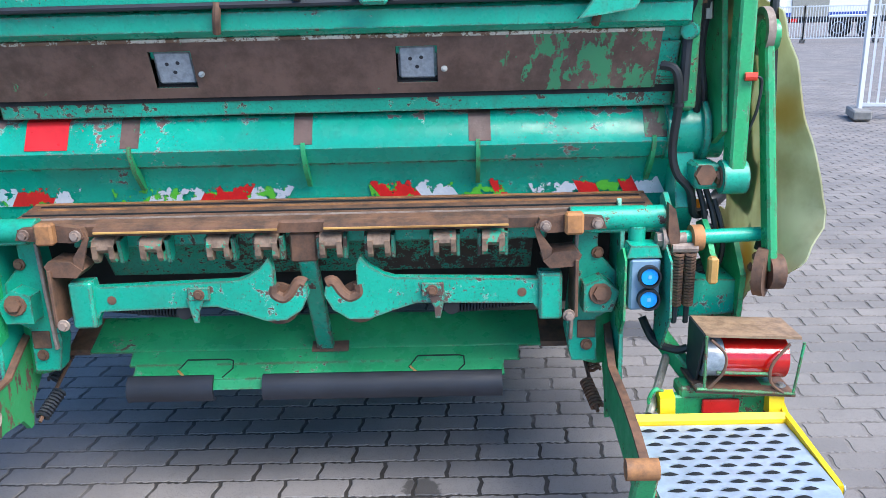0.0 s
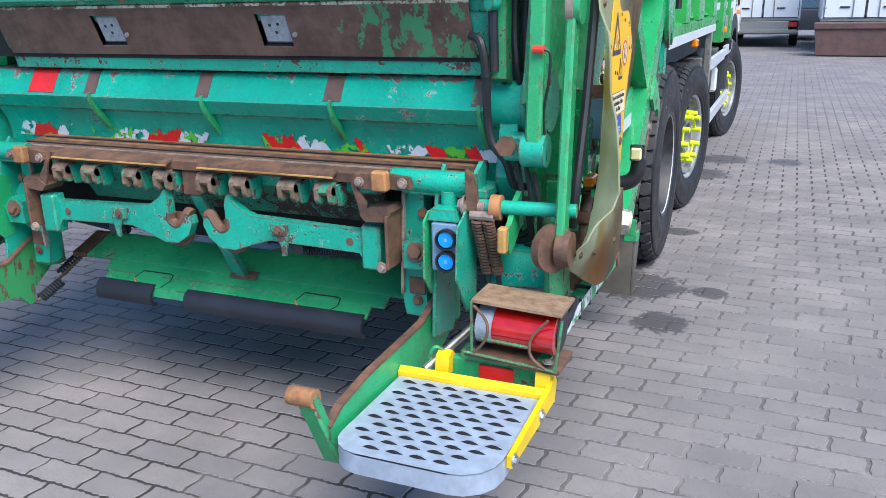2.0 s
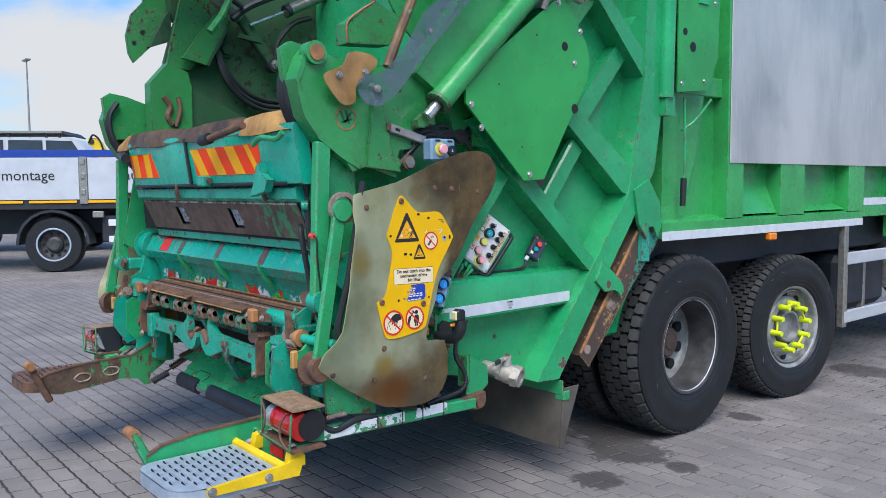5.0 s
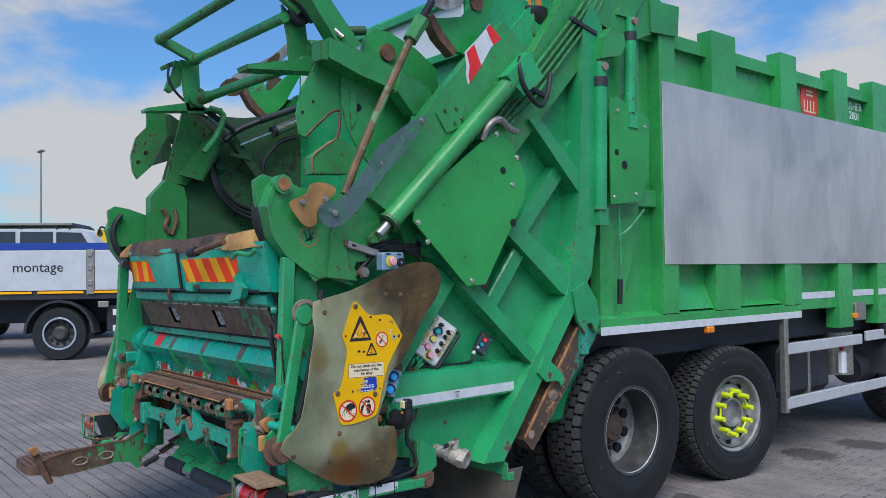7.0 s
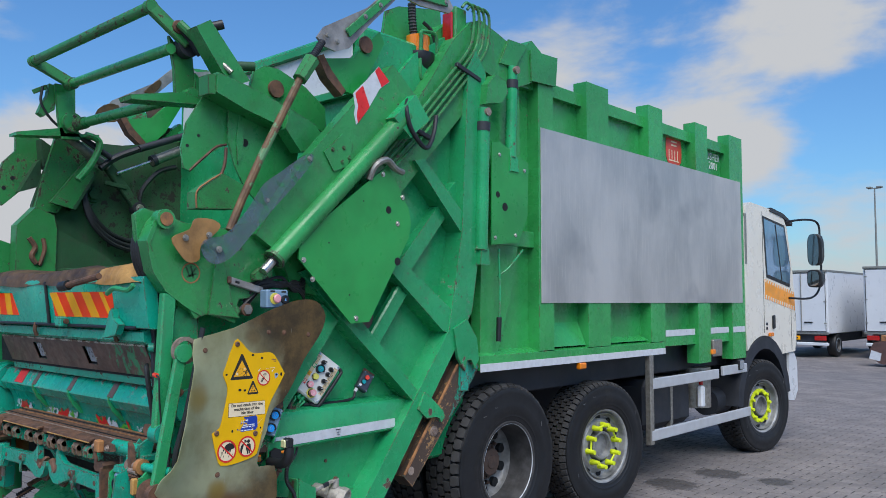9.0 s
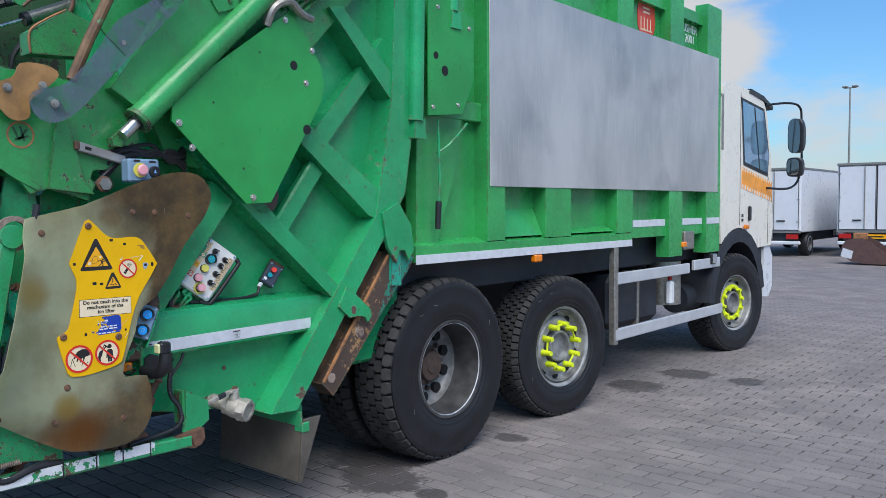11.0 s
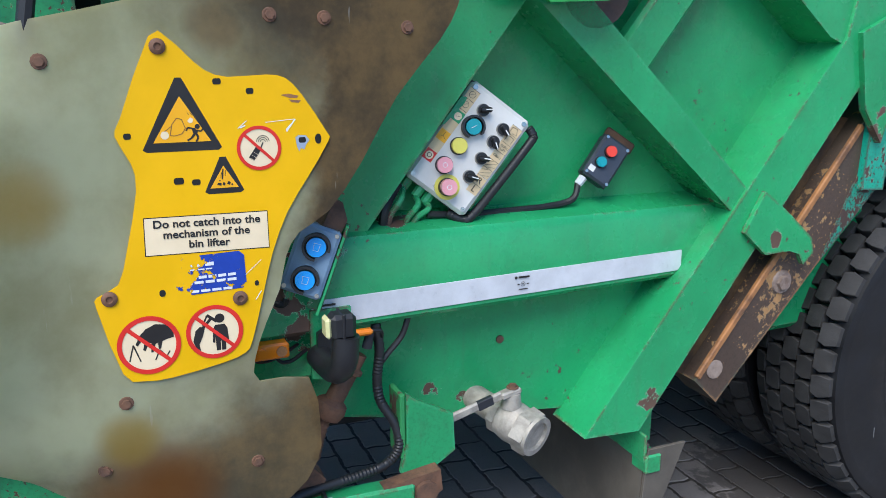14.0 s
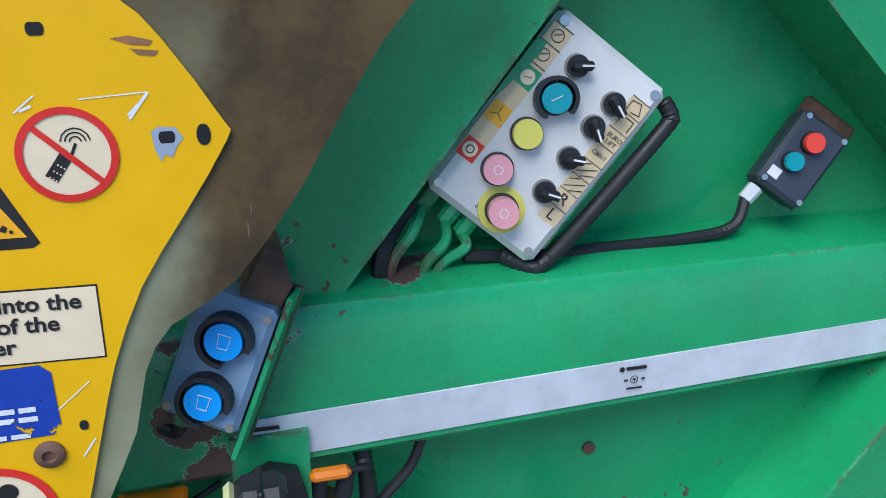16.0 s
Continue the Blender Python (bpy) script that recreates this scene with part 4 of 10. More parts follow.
flap = part("mud_flap", prism([(3.595, 0.178), (3.607, 0.176), (3.632, 0.50), (3.62, 0.50)], "x", 0.18, 0.845, 0.002), "dusty_rubber", truck, "dusty grey rubber mud flap")
fold = box((0.846, 3.596, 0.178), (0.856, 3.606, 0.49), 0.001)
for v in fold.verts:                             # the outer corner is creased back, widest at the top
    v.co.y += 0.025 * (v.co.z - 0.178) / 0.31
    if v.co.y > 3.601 + 0.025 * (v.co.z - 0.178) / 0.31:
        v.co.y += 0.10 * (v.co.z - 0.160) / 0.31
part("flap_fold", fold, "dusty_rubber", flap)
part("flap_clip", box((0.80, 3.612, 0.425), (0.862, 3.66, 0.475), 0.004), "green_worn", flap, "chipped green clamp")
part("flap_bar", box((0.18, 3.610, 0.455), (0.855, 3.618, 0.53), 0.002), "green_worn", flap, "chipped green clamp bar")
part("flap_clip", box((0.60, 3.74, 0.38), (0.64, 3.80, 0.50), 0.004), "green_worn", truck)

# ---- chassis ----
ch = part("chassis_frame", box((XC - 0.43, 3.9, 0.68), (XC + 0.43, 10.3, 0.98), 0.01), "chassis", truck, "dark steel chassis frame")
part("underbody", box((XC - 1.0, 4.3, 1.0), (XC + 1.0, 9.0, 1.27), 0.01), "chassis", ch)
# near-black floor block: the shade under the hopper is put into its colour
part("hopper_floor", prism([(2.5, 0.62), (3.5, 0.60), (3.6, 1.2), (2.45, 1.0)], "x", XC - 1.03, XC + 1.03, 0.01), "gap_shade", truck)
for y in (4.83, 6.15, 9.60):
    part("axle", cyl((XC - 0.9, y, 0.505), (XC + 0.9, y, 0.505), 0.07), "chassis", ch)
part("side_post", box((0.78, 6.86, 0.42), (0.83, 6.93, 1.21), 0.004), "zinc", ch, "grey steel post")
part("fuel_tank", box((XC + 0.5, 7.05, 0.50), (0.70, 7.95, 0.96), 0.06), "chassis", ch, "black fuel tank")
part("tank_strap", box((XC + 0.49, 7.5, 0.49), (0.706, 7.55, 0.97), 0.01), "zinc", ch)
part("air_tank", cyl((0.55, 8.6, 0.62), (0.55, 9.0, 0.62), 0.14, n=24, bev=0.02), "chassis", ch)
part("bottle", box((0.74, 7.98, 0.64), (0.80, 8.06, 0.85), 0.015), "white", ch, "white plastic bottle")
part("bottle_cap", cyl((0.77, 8.02, 0.86), (0.77, 8.02, 0.90), 0.02), "red_lens", ch)
part("silencer", cyl((0.62, 8.2, 0.62), (0.62, 8.2, 1.02), 0.16, n=24, bev=0.02), "zinc", ch, "dull steel silencer")
part("control_case", box((0.70, 8.20, 1.13), (0.83, 8.42, 1.30), 0.01), "zinc", ch)
part("work_lamp", box((0.76, 8.80, 0.96), (0.85, 8.92, 1.07), 0.012), "black", ch)
part("work_lamp_lens", box((0.851, 8.81, 0.97), (0.856, 8.91, 1.06), 0.004), "clear_lens", ch)
for a, b, z in ((6.91, 8.32, 0.905), (8.42, 9.05, 0.925), (6.88, 9.13, 0.45)):
    pair("guard_rail", box((0.80, a, z), (0.832, b, z + 0.095), 0.006), "alu_rail", ch, "plain aluminium side guard rail")
for y in (5.755, 8.18):
    part("marker_lamp", box((0.80, y - 0.045, 1.155), (0.845, y + 0.045, 1.205), 0.008), "amber", ch, "amber side marker lamp")

# ---- wheels ----
def tread_blocks(c, R, w, kind, n):
    """Six-sided tread blocks in rows, each row offset from the next by half a block."""
    bm = bmesh.new()
    rows = 5 if kind == "drive" else 6
    pitch = (w - 0.012) / rows
    for row in range(rows):
        a = -w / 2 + 0.006 + row * pitch
        b = a + pitch - (0.007 if kind == "drive" else 0.007)
        edge_in, edge_out = row == 0, row == rows - 1
        for i in range(n):
            step = 2 * math.pi / n
            t0 = step * (i + 0.5 * (row % 2))
            fill = 0.74 if kind == "drive" else 0.80
            lean = step * (0.09 if kind == "drive" else 0.04)
            ta, tb = t0, t0 + step * fill
            quad = []
            for r, grow in ((R - 0.034, 0.0), (R + 0.002, -0.0012), (R + 0.004, -0.003)):
                for h, t, s in ((a, ta, 1), ((a + b) / 2, ta - lean, 1), (b, ta, 1), (b, tb, -1), ((a + b) / 2, tb + lean, -1), (a, tb, -1)):
                    drop = 0.018 if (edge_in and h == a) or (edge_out and h == b) else 0.0
                    t -= s * grow / R
                    quad.append(bm.verts.new(c + Vector((h, math.cos(t) * (r - drop), math.sin(t) * (r - drop)))))
            bm.faces.new(quad[12:])
            for q in (0, 6):
                for k in range(6):
                    m = (k + 1) % 6
                    bm.faces.new((quad[q + k], quad[q + m], quad[q + 6 + m], quad[q + 6 + k]))
    return bm


def wheel(y, kind, steer=0.0):
    """A tyre with raised tread blocks, rim, hub and nuts on the right side, seen from outside."""
    xo, w, rr = 0.82, 0.30, 0.292
    R = 0.556 if kind == "drive" else 0.516
    c = Vector((xo - w / 2, y, R - 0.007))
    spin = Matrix.Translation(c) @ Matrix.Rotation(radians(-steer), 4, "Z") @ Matrix.Translation(-c)

    def piece(name, bm, mat, parent, label="", kind=""):
        """A part, swung with the wheel where the axle steers."""
        bmesh.ops.transform(bm, matrix=spin, verts=bm.verts)
        return part(name, bm, mat, parent, label, kind)

    side = [(rr, -w / 2 + 0.02), (rr + 0.02, -w / 2), (0.40, -w / 2 - 0.006), (R - 0.03, -w / 2 + 0.004), (R - 0.024, -w / 2 + 0.03), (R - 0.026, 0.0), (R - 0.024, w / 2 - 0.03), (R - 0.03, w / 2 - 0.004), (R - 0.055, w / 2 + 0.002), (R - 0.060, w / 2 + 0.0005), (0.42, w / 2 + 0.008), (0.36, w / 2 + 0.007), (0.355, w / 2 + 0.004), (0.335, w / 2 + 0.003), (0.330, w / 2 - 0.001), (rr + 0.016, w / 2 - 0.004), (rr, w / 2 - 0.02)]
    tyre = piece("tyre", lathe(side, c, (1, 0, 0), 72), "tyre", truck, "worn black rubber tyre")
    n = 44 if kind == "drive" else 60
    piece("tread", tread_blocks(c, R, w, kind, n), "tread", tyre, kind="stuff")
    for t, r in ((0.55, 0.44), (1.9, 0.43), (2.2, 0.45), (3.6, 0.40)):           # scuffs on the sidewall
        d, e = Vector((0, math.cos(t), math.sin(t))), Vector((0, -math.sin(t), math.cos(t)))
        piece("scuff", beam(c + d * r + Vector((w / 2 + 0.0075, 0, 0)), c + d * (r + 0.012) + e * 0.03 + Vector((w / 2 + 0.0070, 0, 0)), 0.002, 0.003, bev=0), "rim_grey", tyre)
    deep = kind == "drive"
    f = -0.115 if deep else 0.018                  # where the disc of the rim stands
    edge = w / 2 - (0.012 if deep else 0.026)
    if deep:
        prof = [(rr - 0.040, f + 0.075), (rr - 0.045, f + 0.05), (rr - 0.06, f + 0.03), (0.205, f + 0.012), (0.15, f), (0.142, f), (0.135, f - 0.02), (0.0, f - 0.02)]
    else:
        prof = [(rr - 0.034, f + 0.060), (rr - 0.044, f + 0.040), (rr - 0.062, f + 0.034), (0.215, f + 0.046), (0.196, f + 0.062), (0.150, f + 0.064), (0.142, f + 0.058), (0.135, f - 0.02), (0.0, f - 0.02)]
    rim = piece("rim", lathe(prof, c, (1, 0, 0), 72), "rim_grey" if deep else "rim", truck, "silver painted steel rim with round holes")
    piece("rim_flange", lathe([(rr + 0.012, edge), (rr + 0.010, edge + 0.009), (rr + 0.002, edge + 0.010), (rr - 0.010, edge + 0.004), (rr - 0.014, edge - 0.002)], c, (1, 0, 0), 72), "rim_dark_scuffed" if deep else "rim", rim, "scuffed rim edge")
    # the deep rim's barrel is darker: the shade of its depth, as colour
    piece("barrel", lathe([(rr - 0.014, edge - 0.002), (rr - 0.022, edge - 0.03), (rr - 0.032, f + 0.10), (prof[0][0], prof[0][1])], c, (1, 0, 0), 72), "rim_dark_scuffed" if deep else "rim", rim)
    if deep:                                       # the bright line where the tyre iron has scraped the edge
        piece("scraped_edge", lathe([(rr - 0.010, edge + 0.0045), (rr - 0.0115, edge + 0.002), (rr - 0.0135, edge - 0.0005), (rr - 0.013, edge + 0.0042)], c, (1, 0, 0), 72), "reflex_white", rim)
    for i in range(10):
        t = 2 * math.pi * (i + 0.5) / 10
        d = Vector((0, math.cos(t), math.sin(t)))
        p = c + d * (0.208 if deep else 0.226) + Vector((f, 0, 0))
        piece("rim_hole", cyl(p + Vector((0.005, 0, 0)), p + Vector((0.037 if deep else 0.0445, 0, 0)), 0.034 if deep else 0.027, n=18), "gap_shade", rim)
    if deep:
        piece("hub", lathe([(0.13, f - 0.02), (0.128, f + 0.05), (0.10, f + 0.06), (0.09, f + 0.10), (0.05, f + 0.105), (0.045, f + 0.112), (0, f + 0.112)], c, (1, 0, 0), 28), "hub", rim, "brown rusty wheel hub")
        for i in range(12):
            t = 2 * math.pi * i / 12
            p = c + Vector((f + 0.058, math.cos(t) * 0.112, math.sin(t) * 0.112))
            piece("hub_bolt", cyl(p, p + Vector((0.012, 0, 0)), 0.009, n=6), "hub", rim)
        for i in range(10):
            t = 2 * math.pi * i / 10
            p = c + Vector((f, math.cos(t) * 0.17, math.sin(t) * 0.17))
            piece("lug_nut", cyl(p, p + Vector((0.03, 0, 0)), 0.017, 0.014, 6), "lime" if i in (3, 6) else "hub", rim)
        # the inner twin tyre
        c2 = c - Vector((0.35, 0, 0))
        twin = piece("inner_tyre", lathe(side, c2, (1, 0, 0), 48), "tyre", truck, "worn black rubber inner twin tyre")
        piece("tread", tread_blocks(c2, R, w, kind, n), "tread", twin, kind="stuff")
    else:
        piece("hub", lathe([(0.118, f), (0.116, f + 0.085), (0.106, f + 0.092), (0.096, f + 0.088), (0.090, f + 0.05), (0.04, f + 0.045), (0, f + 0.05)], c, (1, 0, 0), 32), "rim_grey", rim, "grey wheel hub")
        R2 = 0.166
        for i in range(10):
            t = 2 * math.pi * (i + 0.3) / 10
            dv = Vector((0, math.cos(t), math.sin(t)))
            p = c + dv * R2 + Vector((f + 0.058, 0, 0))
            out = 0.085 if kind != "front" else 0.045
            nut = piece("lug_nut", cyl(p, p + Vector((out * 0.45, 0, 0)), 0.024, 0.021, 12, bev=0.002), "lime", rim, "lime plastic nut cover")
            piece("nut_cap", cyl(p + Vector((out * 0.45, 0, 0)), p + Vector((out, 0, 0)), 0.020, 0.018, 12, bev=0.004), "lime", nut)
            if i % 2 == 0 and kind != "front":     # linked in pairs
                t2 = t + 2 * math.pi / 10
                q = c + Vector((f + 0.058, math.cos(t2) * R2, math.sin(t2) * R2))
                piece("link", beam(p + Vector((out * 0.5, 0, 0)), q + Vector((out * 0.5, 0, 0)), 0.012, 0.016, bev=0.003), "lime", nut)
    if kind == "front":
        piece("nut_ring", lathe([(0.19, f + 0.060), (0.19, f + 0.073), (0.148, f + 0.073), (0.148, f + 0.060)], c, (1, 0, 0), 32, closed=True), "lime", rim, "lime plastic nut retainer ring")


wheel(4.83, "drive")
wheel(6.15, "tag", 8)
wheel(9.60, "front", 12)
for y, R in ((4.83, 0.556), (6.15, 0.516), (9.60, 0.516)):
    part("far_tyre", lathe([(0.29, -0.13), (0.31, -0.15), (R - 0.03, -0.146), (R, -0.12), (R, 0.12), (R - 0.03, 0.146), (0.31, 0.15), (0.29, 0.13), (0.1, 0.1), (0, 0.1)], (2 * XC - 0.67, y, R - 0.007), (-1, 0, 0), 40), "tyre", truck, "worn black rubber tyre")

# ---- cab ----
ARCH = [(9.60 + 0.80 * math.cos(t), 0.50 + 0.80 * math.sin(t)) for t in [math.pi * (0.70 - 0.045 * k) for k in range(11)]]
cab = part("cab", prism([(9.10, 1.36)] + ARCH + [(10.62, 1.08), (10.68, 1.3), (10.65, 1.60), (10.60, 2.0), (10.44, 2.56), (10.34, 2.68), (10.10, 2.76), (9.30, 2.80), (9.14, 2.74), (9.09, 2.60)], "x", XC - 1.19, XC + 1.19, 0.05), "cream", truck, "cream-white day cab with orange stripe band")
win, _ = pair("side_window", prism([(9.75, 2.00), (10.46, 1.90), (10.49, 2.10), (10.32, 2.58), (9.67, 2.64)], "x", XC + 1.190, XC + 1.197, 0.002), "cab_pane", cab, "door window with the sky's blue painted in")
pair("window_seal", prism([(9.72, 1.965), (10.475, 1.86), (10.52, 2.10), (10.34, 2.61), (9.635, 2.675)], "x", XC + 1.184, XC + 1.193, 0.002), "black", cab)
pair("quarter_bar", beam((XC + 1.198, 10.20, 1.94), (XC + 1.198, 10.02, 2.60), 0.006, 0.022, bev=0.001), "black", cab)
band, _ = pair("stripe_band", prism([(9.67, 1.72), (10.645, 1.575), (10.625, 1.80), (9.67, 1.945)], "x", XC + 1.189, XC + 1.1925, 0), "orange_skirt", cab, "orange striped band")
for k in range(13):                              # pale checks along both edges of the band
    y = 9.68 + 0.073 * k
    z = 1.72 - 0.149 * (y - 9.67)
    pair("check", prism([(y, z), (y + 0.030, z - 0.004), (y + 0.045, z + 0.040), (y + 0.015, z + 0.044)], "x", XC + 1.1926, XC + 1.1935, 0), "cream", band)
    pair("check", prism([(y, z + 0.190), (y + 0.030, z + 0.186), (y + 0.042, z + 0.216), (y + 0.012, z + 0.220)], "x", XC + 1.1926, XC + 1.1935, 0), "cream", band)
for y0, z0, z1 in ((9.625, 1.33, 2.72), (10.50, 1.10, 1.85)):
    part("door_gap", box((XC + 1.189, y0, z0), (XC + 1.1915, y0 + 0.010, z1), 0), "gap_shade", cab)
part("door_handle", box((XC + 1.19, 9.865, 1.37), (XC + 1.212, 9.935, 1.53), 0.012), "black", cab)
for dz in (0.0, 0.05):
    part("badge", box((XC + 1.190, 9.68, 1.365 + dz), (XC + 1.194, 9.735, 1.395 + dz), 0.002), "chassis", cab)
ring_a = [(9.60 + 0.795 * math.cos(t), 0.50 + 0.795 * math.sin(t)) for t in [math.pi * (0.97 - 0.077 * k) for k in range(13)]]
ring_b = [(9.60 + 0.655 * math.cos(t), 0.50 + 0.655 * math.sin(t)) for t in [math.pi * (0.97 - 0.077 * k) for k in range(13)]]
part("wheel_arch", prism(ring_a + ring_b[::-1], "x", 0.50, XC + 1.20, 0.010), "chassis", cab, "dark plastic wheel arch")
part("indicator", box((XC + 1.20, 9.72, 1.285), (XC + 1.222, 9.84, 1.33), 0.006), "amber", cab)
part("bumper", prism([(10.42, 0.50), (10.62, 0.48), (10.74, 0.60), (10.73, 0.95), (10.64, 1.06), (10.46, 1.06)], "x", XC - 1.17, XC + 1.17, 0.03), "white", cab, "white front bumper")
part("step_well", box((XC + 0.85, 10.16, 0.42), (XC + 1.15, 10.44, 1.08), 0.015), "chassis", cab)
part("roof_spoiler", box((XC - 1.0, 9.30, 2.79), (XC + 1.0, 9.9, 2.83), 0.02), "cream", cab)
part("intake_stack", tube([(0.70, 9.13, 1.2), (0.70, 9.13, 2.2), (0.70, 9.14, 3.35)], 0.055, 14), "black", cab, "black air intake pipe")
part("cab_grille", box((XC + 1.155, 9.10, 2.10), (XC + 1.194, 9.16, 2.66), 0.003), "zinc", cab)
part("cab_vent", box((XC + 1.10, 10.65, 1.14), (XC + 1.185, 10.70, 1.55), 0.008), "zinc", cab)
# mirrors on their bracket
def oval_head(lo, hi, n=24):
    """A mirror housing: a rounded oblong facing the rear, swelling towards the front."""
    (x0, y0, z0), (x1, y1, z1) = lo, hi
    bm, rings = bmesh.new(), []
    for k, (u, grow) in enumerate(((0.0, 0.90), (0.06, 1.0), (0.45, 1.0), (0.8, 0.85), (1.0, 0.55))):
        ring0 = []
        for i in range(n):
            t = 2 * math.pi * i / n
            cx, cz = (math.copysign(abs(v) ** 0.55, v) for v in (math.cos(t), math.sin(t)))
            ring0.append(bm.verts.new(((x0 + x1) / 2 + cx * (x1 - x0) / 2 * grow, y0 + (y1 - y0) * u, (z0 + z1) / 2 + cz * (z1 - z0) / 2 * grow)))
        rings.append(ring0)
    for a, b in zip(rings, rings[1:]):
        for i in range(n):
            bm.faces.new((a[i], a[(i + 1) % n], b[(i + 1) % n], b[i]))
    bm.faces.new(rings[0])
    bm.faces.new(rings[-1])
    return bm


arm = part("mirror_arm", tube([(0.80, 10.40, 2.66), (0.95, 10.72, 2.70), (1.02, 10.92, 2.66), (1.03, 10.95, 2.45), (1.03, 10.95, 1.95), (0.98, 10.78, 1.74), (0.82, 10.42, 1.73)], 0.013, 8), "black", cab, "black mirror bracket")
for lo, hi, words in (((0.94, 10.74, 2.13), (1.115, 10.92, 2.52), "large black mirror head"), ((0.93, 10.74, 1.86), (1.11, 10.90, 2.08), "small black wide-angle mirror head")):
    head = part("mirror_head", oval_head(lo, hi), "black", arm, words)
    part("mirror_glass", prism(rounded([(lo[0] + 0.025, lo[2] + 0.035), (hi[0] - 0.045, lo[2] + 0.035), (hi[0] - 0.045, hi[2] - 0.035), (lo[0] + 0.025, hi[2] - 0.035)], 3), "y", 10.728, 10.736, 0.001), "mirror", head)
part("sun_visor", prism([(9.86, 2.745), (10.30, 2.70), (10.60, 2.62), (10.61, 2.66), (10.30, 2.75), (9.90, 2.79)], "x", XC - 1.15, XC + 1.2, 0.006), "black", cab)

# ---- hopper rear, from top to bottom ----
hop = part("hopper_rear", box((XC - 1.03, 2.60, 1.0), (XC + 1.03, 2.66, 1.9), 0.004), "shaded_green", truck, "turquoise rear hopper, heavily scraped")
door = part("hopper_door", prism([(2.17, 1.555), (2.20, 1.55), (2.23, 1.56), (2.20, 1.80), (2.14, 1.80), (2.135, 1.785)], "x", -1.18, 0.74, 0.004), "turq", hop, "turquoise hopper flap with chevron plates")
part("door_seam", beam((-0.345, 2.160, 1.56), (-0.345, 2.13, 1.79), 0.022, 0.014), "black", door)
def lean(bm):
    """Lay a flat plate on the leaning face of the flap."""
    for v in bm.verts:
        v.co.y += 0.002 - (v.co.z - 1.60) * 0.152
    return bm


for x0, x1, flip in ((-1.16, -0.80, 1), (-0.27, 0.42, -1)):
    n = 4 if flip > 0 else 7
    w = (x1 - x0) / n
    plate = part("chevron_plate", lean(prism([(x0, 1.60), (x1 + (0.02 if flip > 0 else 0.0), 1.60), (x1 - (0.05 if flip > 0 else -0.0), 1.73), (x0 - (0.02 if flip > 0 else 0.02), 1.73)], "y", 2.1585, 2.1615, 0)), "reflex_orange", door, "orange and yellow striped reflective plate")
    for k in range(0, n, 2):
        a = x0 + w * (k + 0.25) + (0.02 if flip < 0 else 0)
        s = 0.0 if flip > 0 else -0.085
        b = min(a + w * 0.95, x1 - 0.01)
        part("stripe", lean(prism([(a, 1.601), (b, 1.601), (b + s, 1.729), (a + s, 1.729)], "y", 2.1575, 2.1584, 0)), "reflex_yellow", plate)
# black stay bars on the flap
part("stay_bar", cyl((0.40, 2.085, 1.805), (0.08, 2.075, 1.765), 0.016, n=10), "rust", door)
part("stay_grip", cyl((0.08, 2.075, 1.765), (0.0, 2.073, 1.758), 0.026, n=12, bev=0.004), "black", door)
part("stay_grip", cyl((-1.25, 2.12, 1.735), (-1.05, 2.075, 1.71), 0.026, n=12, bev=0.004), "black", door)
part("hinge_hook", tube([(0.46, 2.10, 1.72), (0.55, 2.09, 1.745), (0.66, 2.10, 1.735), (0.70, 2.11, 1.76)], 0.012), "green_worn", door)
part("catch", prism([(0.36, 1.50), (0.50, 1.52), (0.53, 1.57), (0.47, 1.60), (0.46, 1.65), (0.43, 1.63), (0.40, 1.55)], "y", 2.125, 2.16, 0.005), "turq_worn", door)
part("door_rod", cyl((-1.16, 2.17, 1.552), (0.62, 2.17, 1.556), 0.009, n=8), "chassis", door)
part("door_hinge", box((-0.185, 2.12, 1.545), (-0.115, 2.20, 1.60), 0.008), "turq_worn", door)
part("door_hinge_pin", cyl((-0.20, 2.15, 1.575), (-0.10, 2.15, 1.575), 0.014, n=10), "rust", door)
# wavy worn lip over the flap: dark brown, with tan ends
def lip_top(x):
    return 1.846 + 0.010 * math.sin(5.5 * x + 1) - 0.020 * math.exp(-((x - 0.18) / 0.09) ** 2) + 0.016 * math.exp(-((x - 0.50) / 0.12) ** 2) - 0.5 * max(0.0, x - 0.56) - 0.3 * max(0.0, -1.26 - x)


def lip_piece(x0, x1, name, mat, label):
    bm = bmesh.new()
    cols = []
    n = max(3, int((x1 - x0) / 0.06))
    for i in range(n + 1):
        x = x0 + (x1 - x0) * i / n
        zt, zb = lip_top(x), 1.768 + 0.006 * math.sin(11 * x)
        yo = 0.008 * math.sin(9 * x)
        cols.append([bm.verts.new(p) for p in ((x, 2.128 + yo, zb), (x, 2.134 + yo, (zt + zb) / 2), (x, 2.158 + yo, zt), (x, 2.25, zt + 0.02), (x, 2.25, zt + 0.005), (x, 2.162 + yo, zt - 0.014), (x, 2.146 + yo, (zt + zb) / 2), (x, 2.140 + yo, zb))])
    for a, b in zip(cols, cols[1:]):
        for k in range(8):
            bm.faces.new((a[k], a[(k + 1) % 8], b[(k + 1) % 8], b[k]))
    bm.faces.new(cols[0])
    bm.faces.new(cols[-1])
    return part(name, bm, mat, hop, label)


lip_piece(-1.20, 0.26, "loading_lip", "lip_dark", "wavy dark brown scraped loading lip")
lip_piece(0.26, 0.72, "lip_end", "lip_tan", "tan worn lip end")
lip_piece(-1.36, -1.20, "lip_end", "lip_tan", "tan worn lip end")
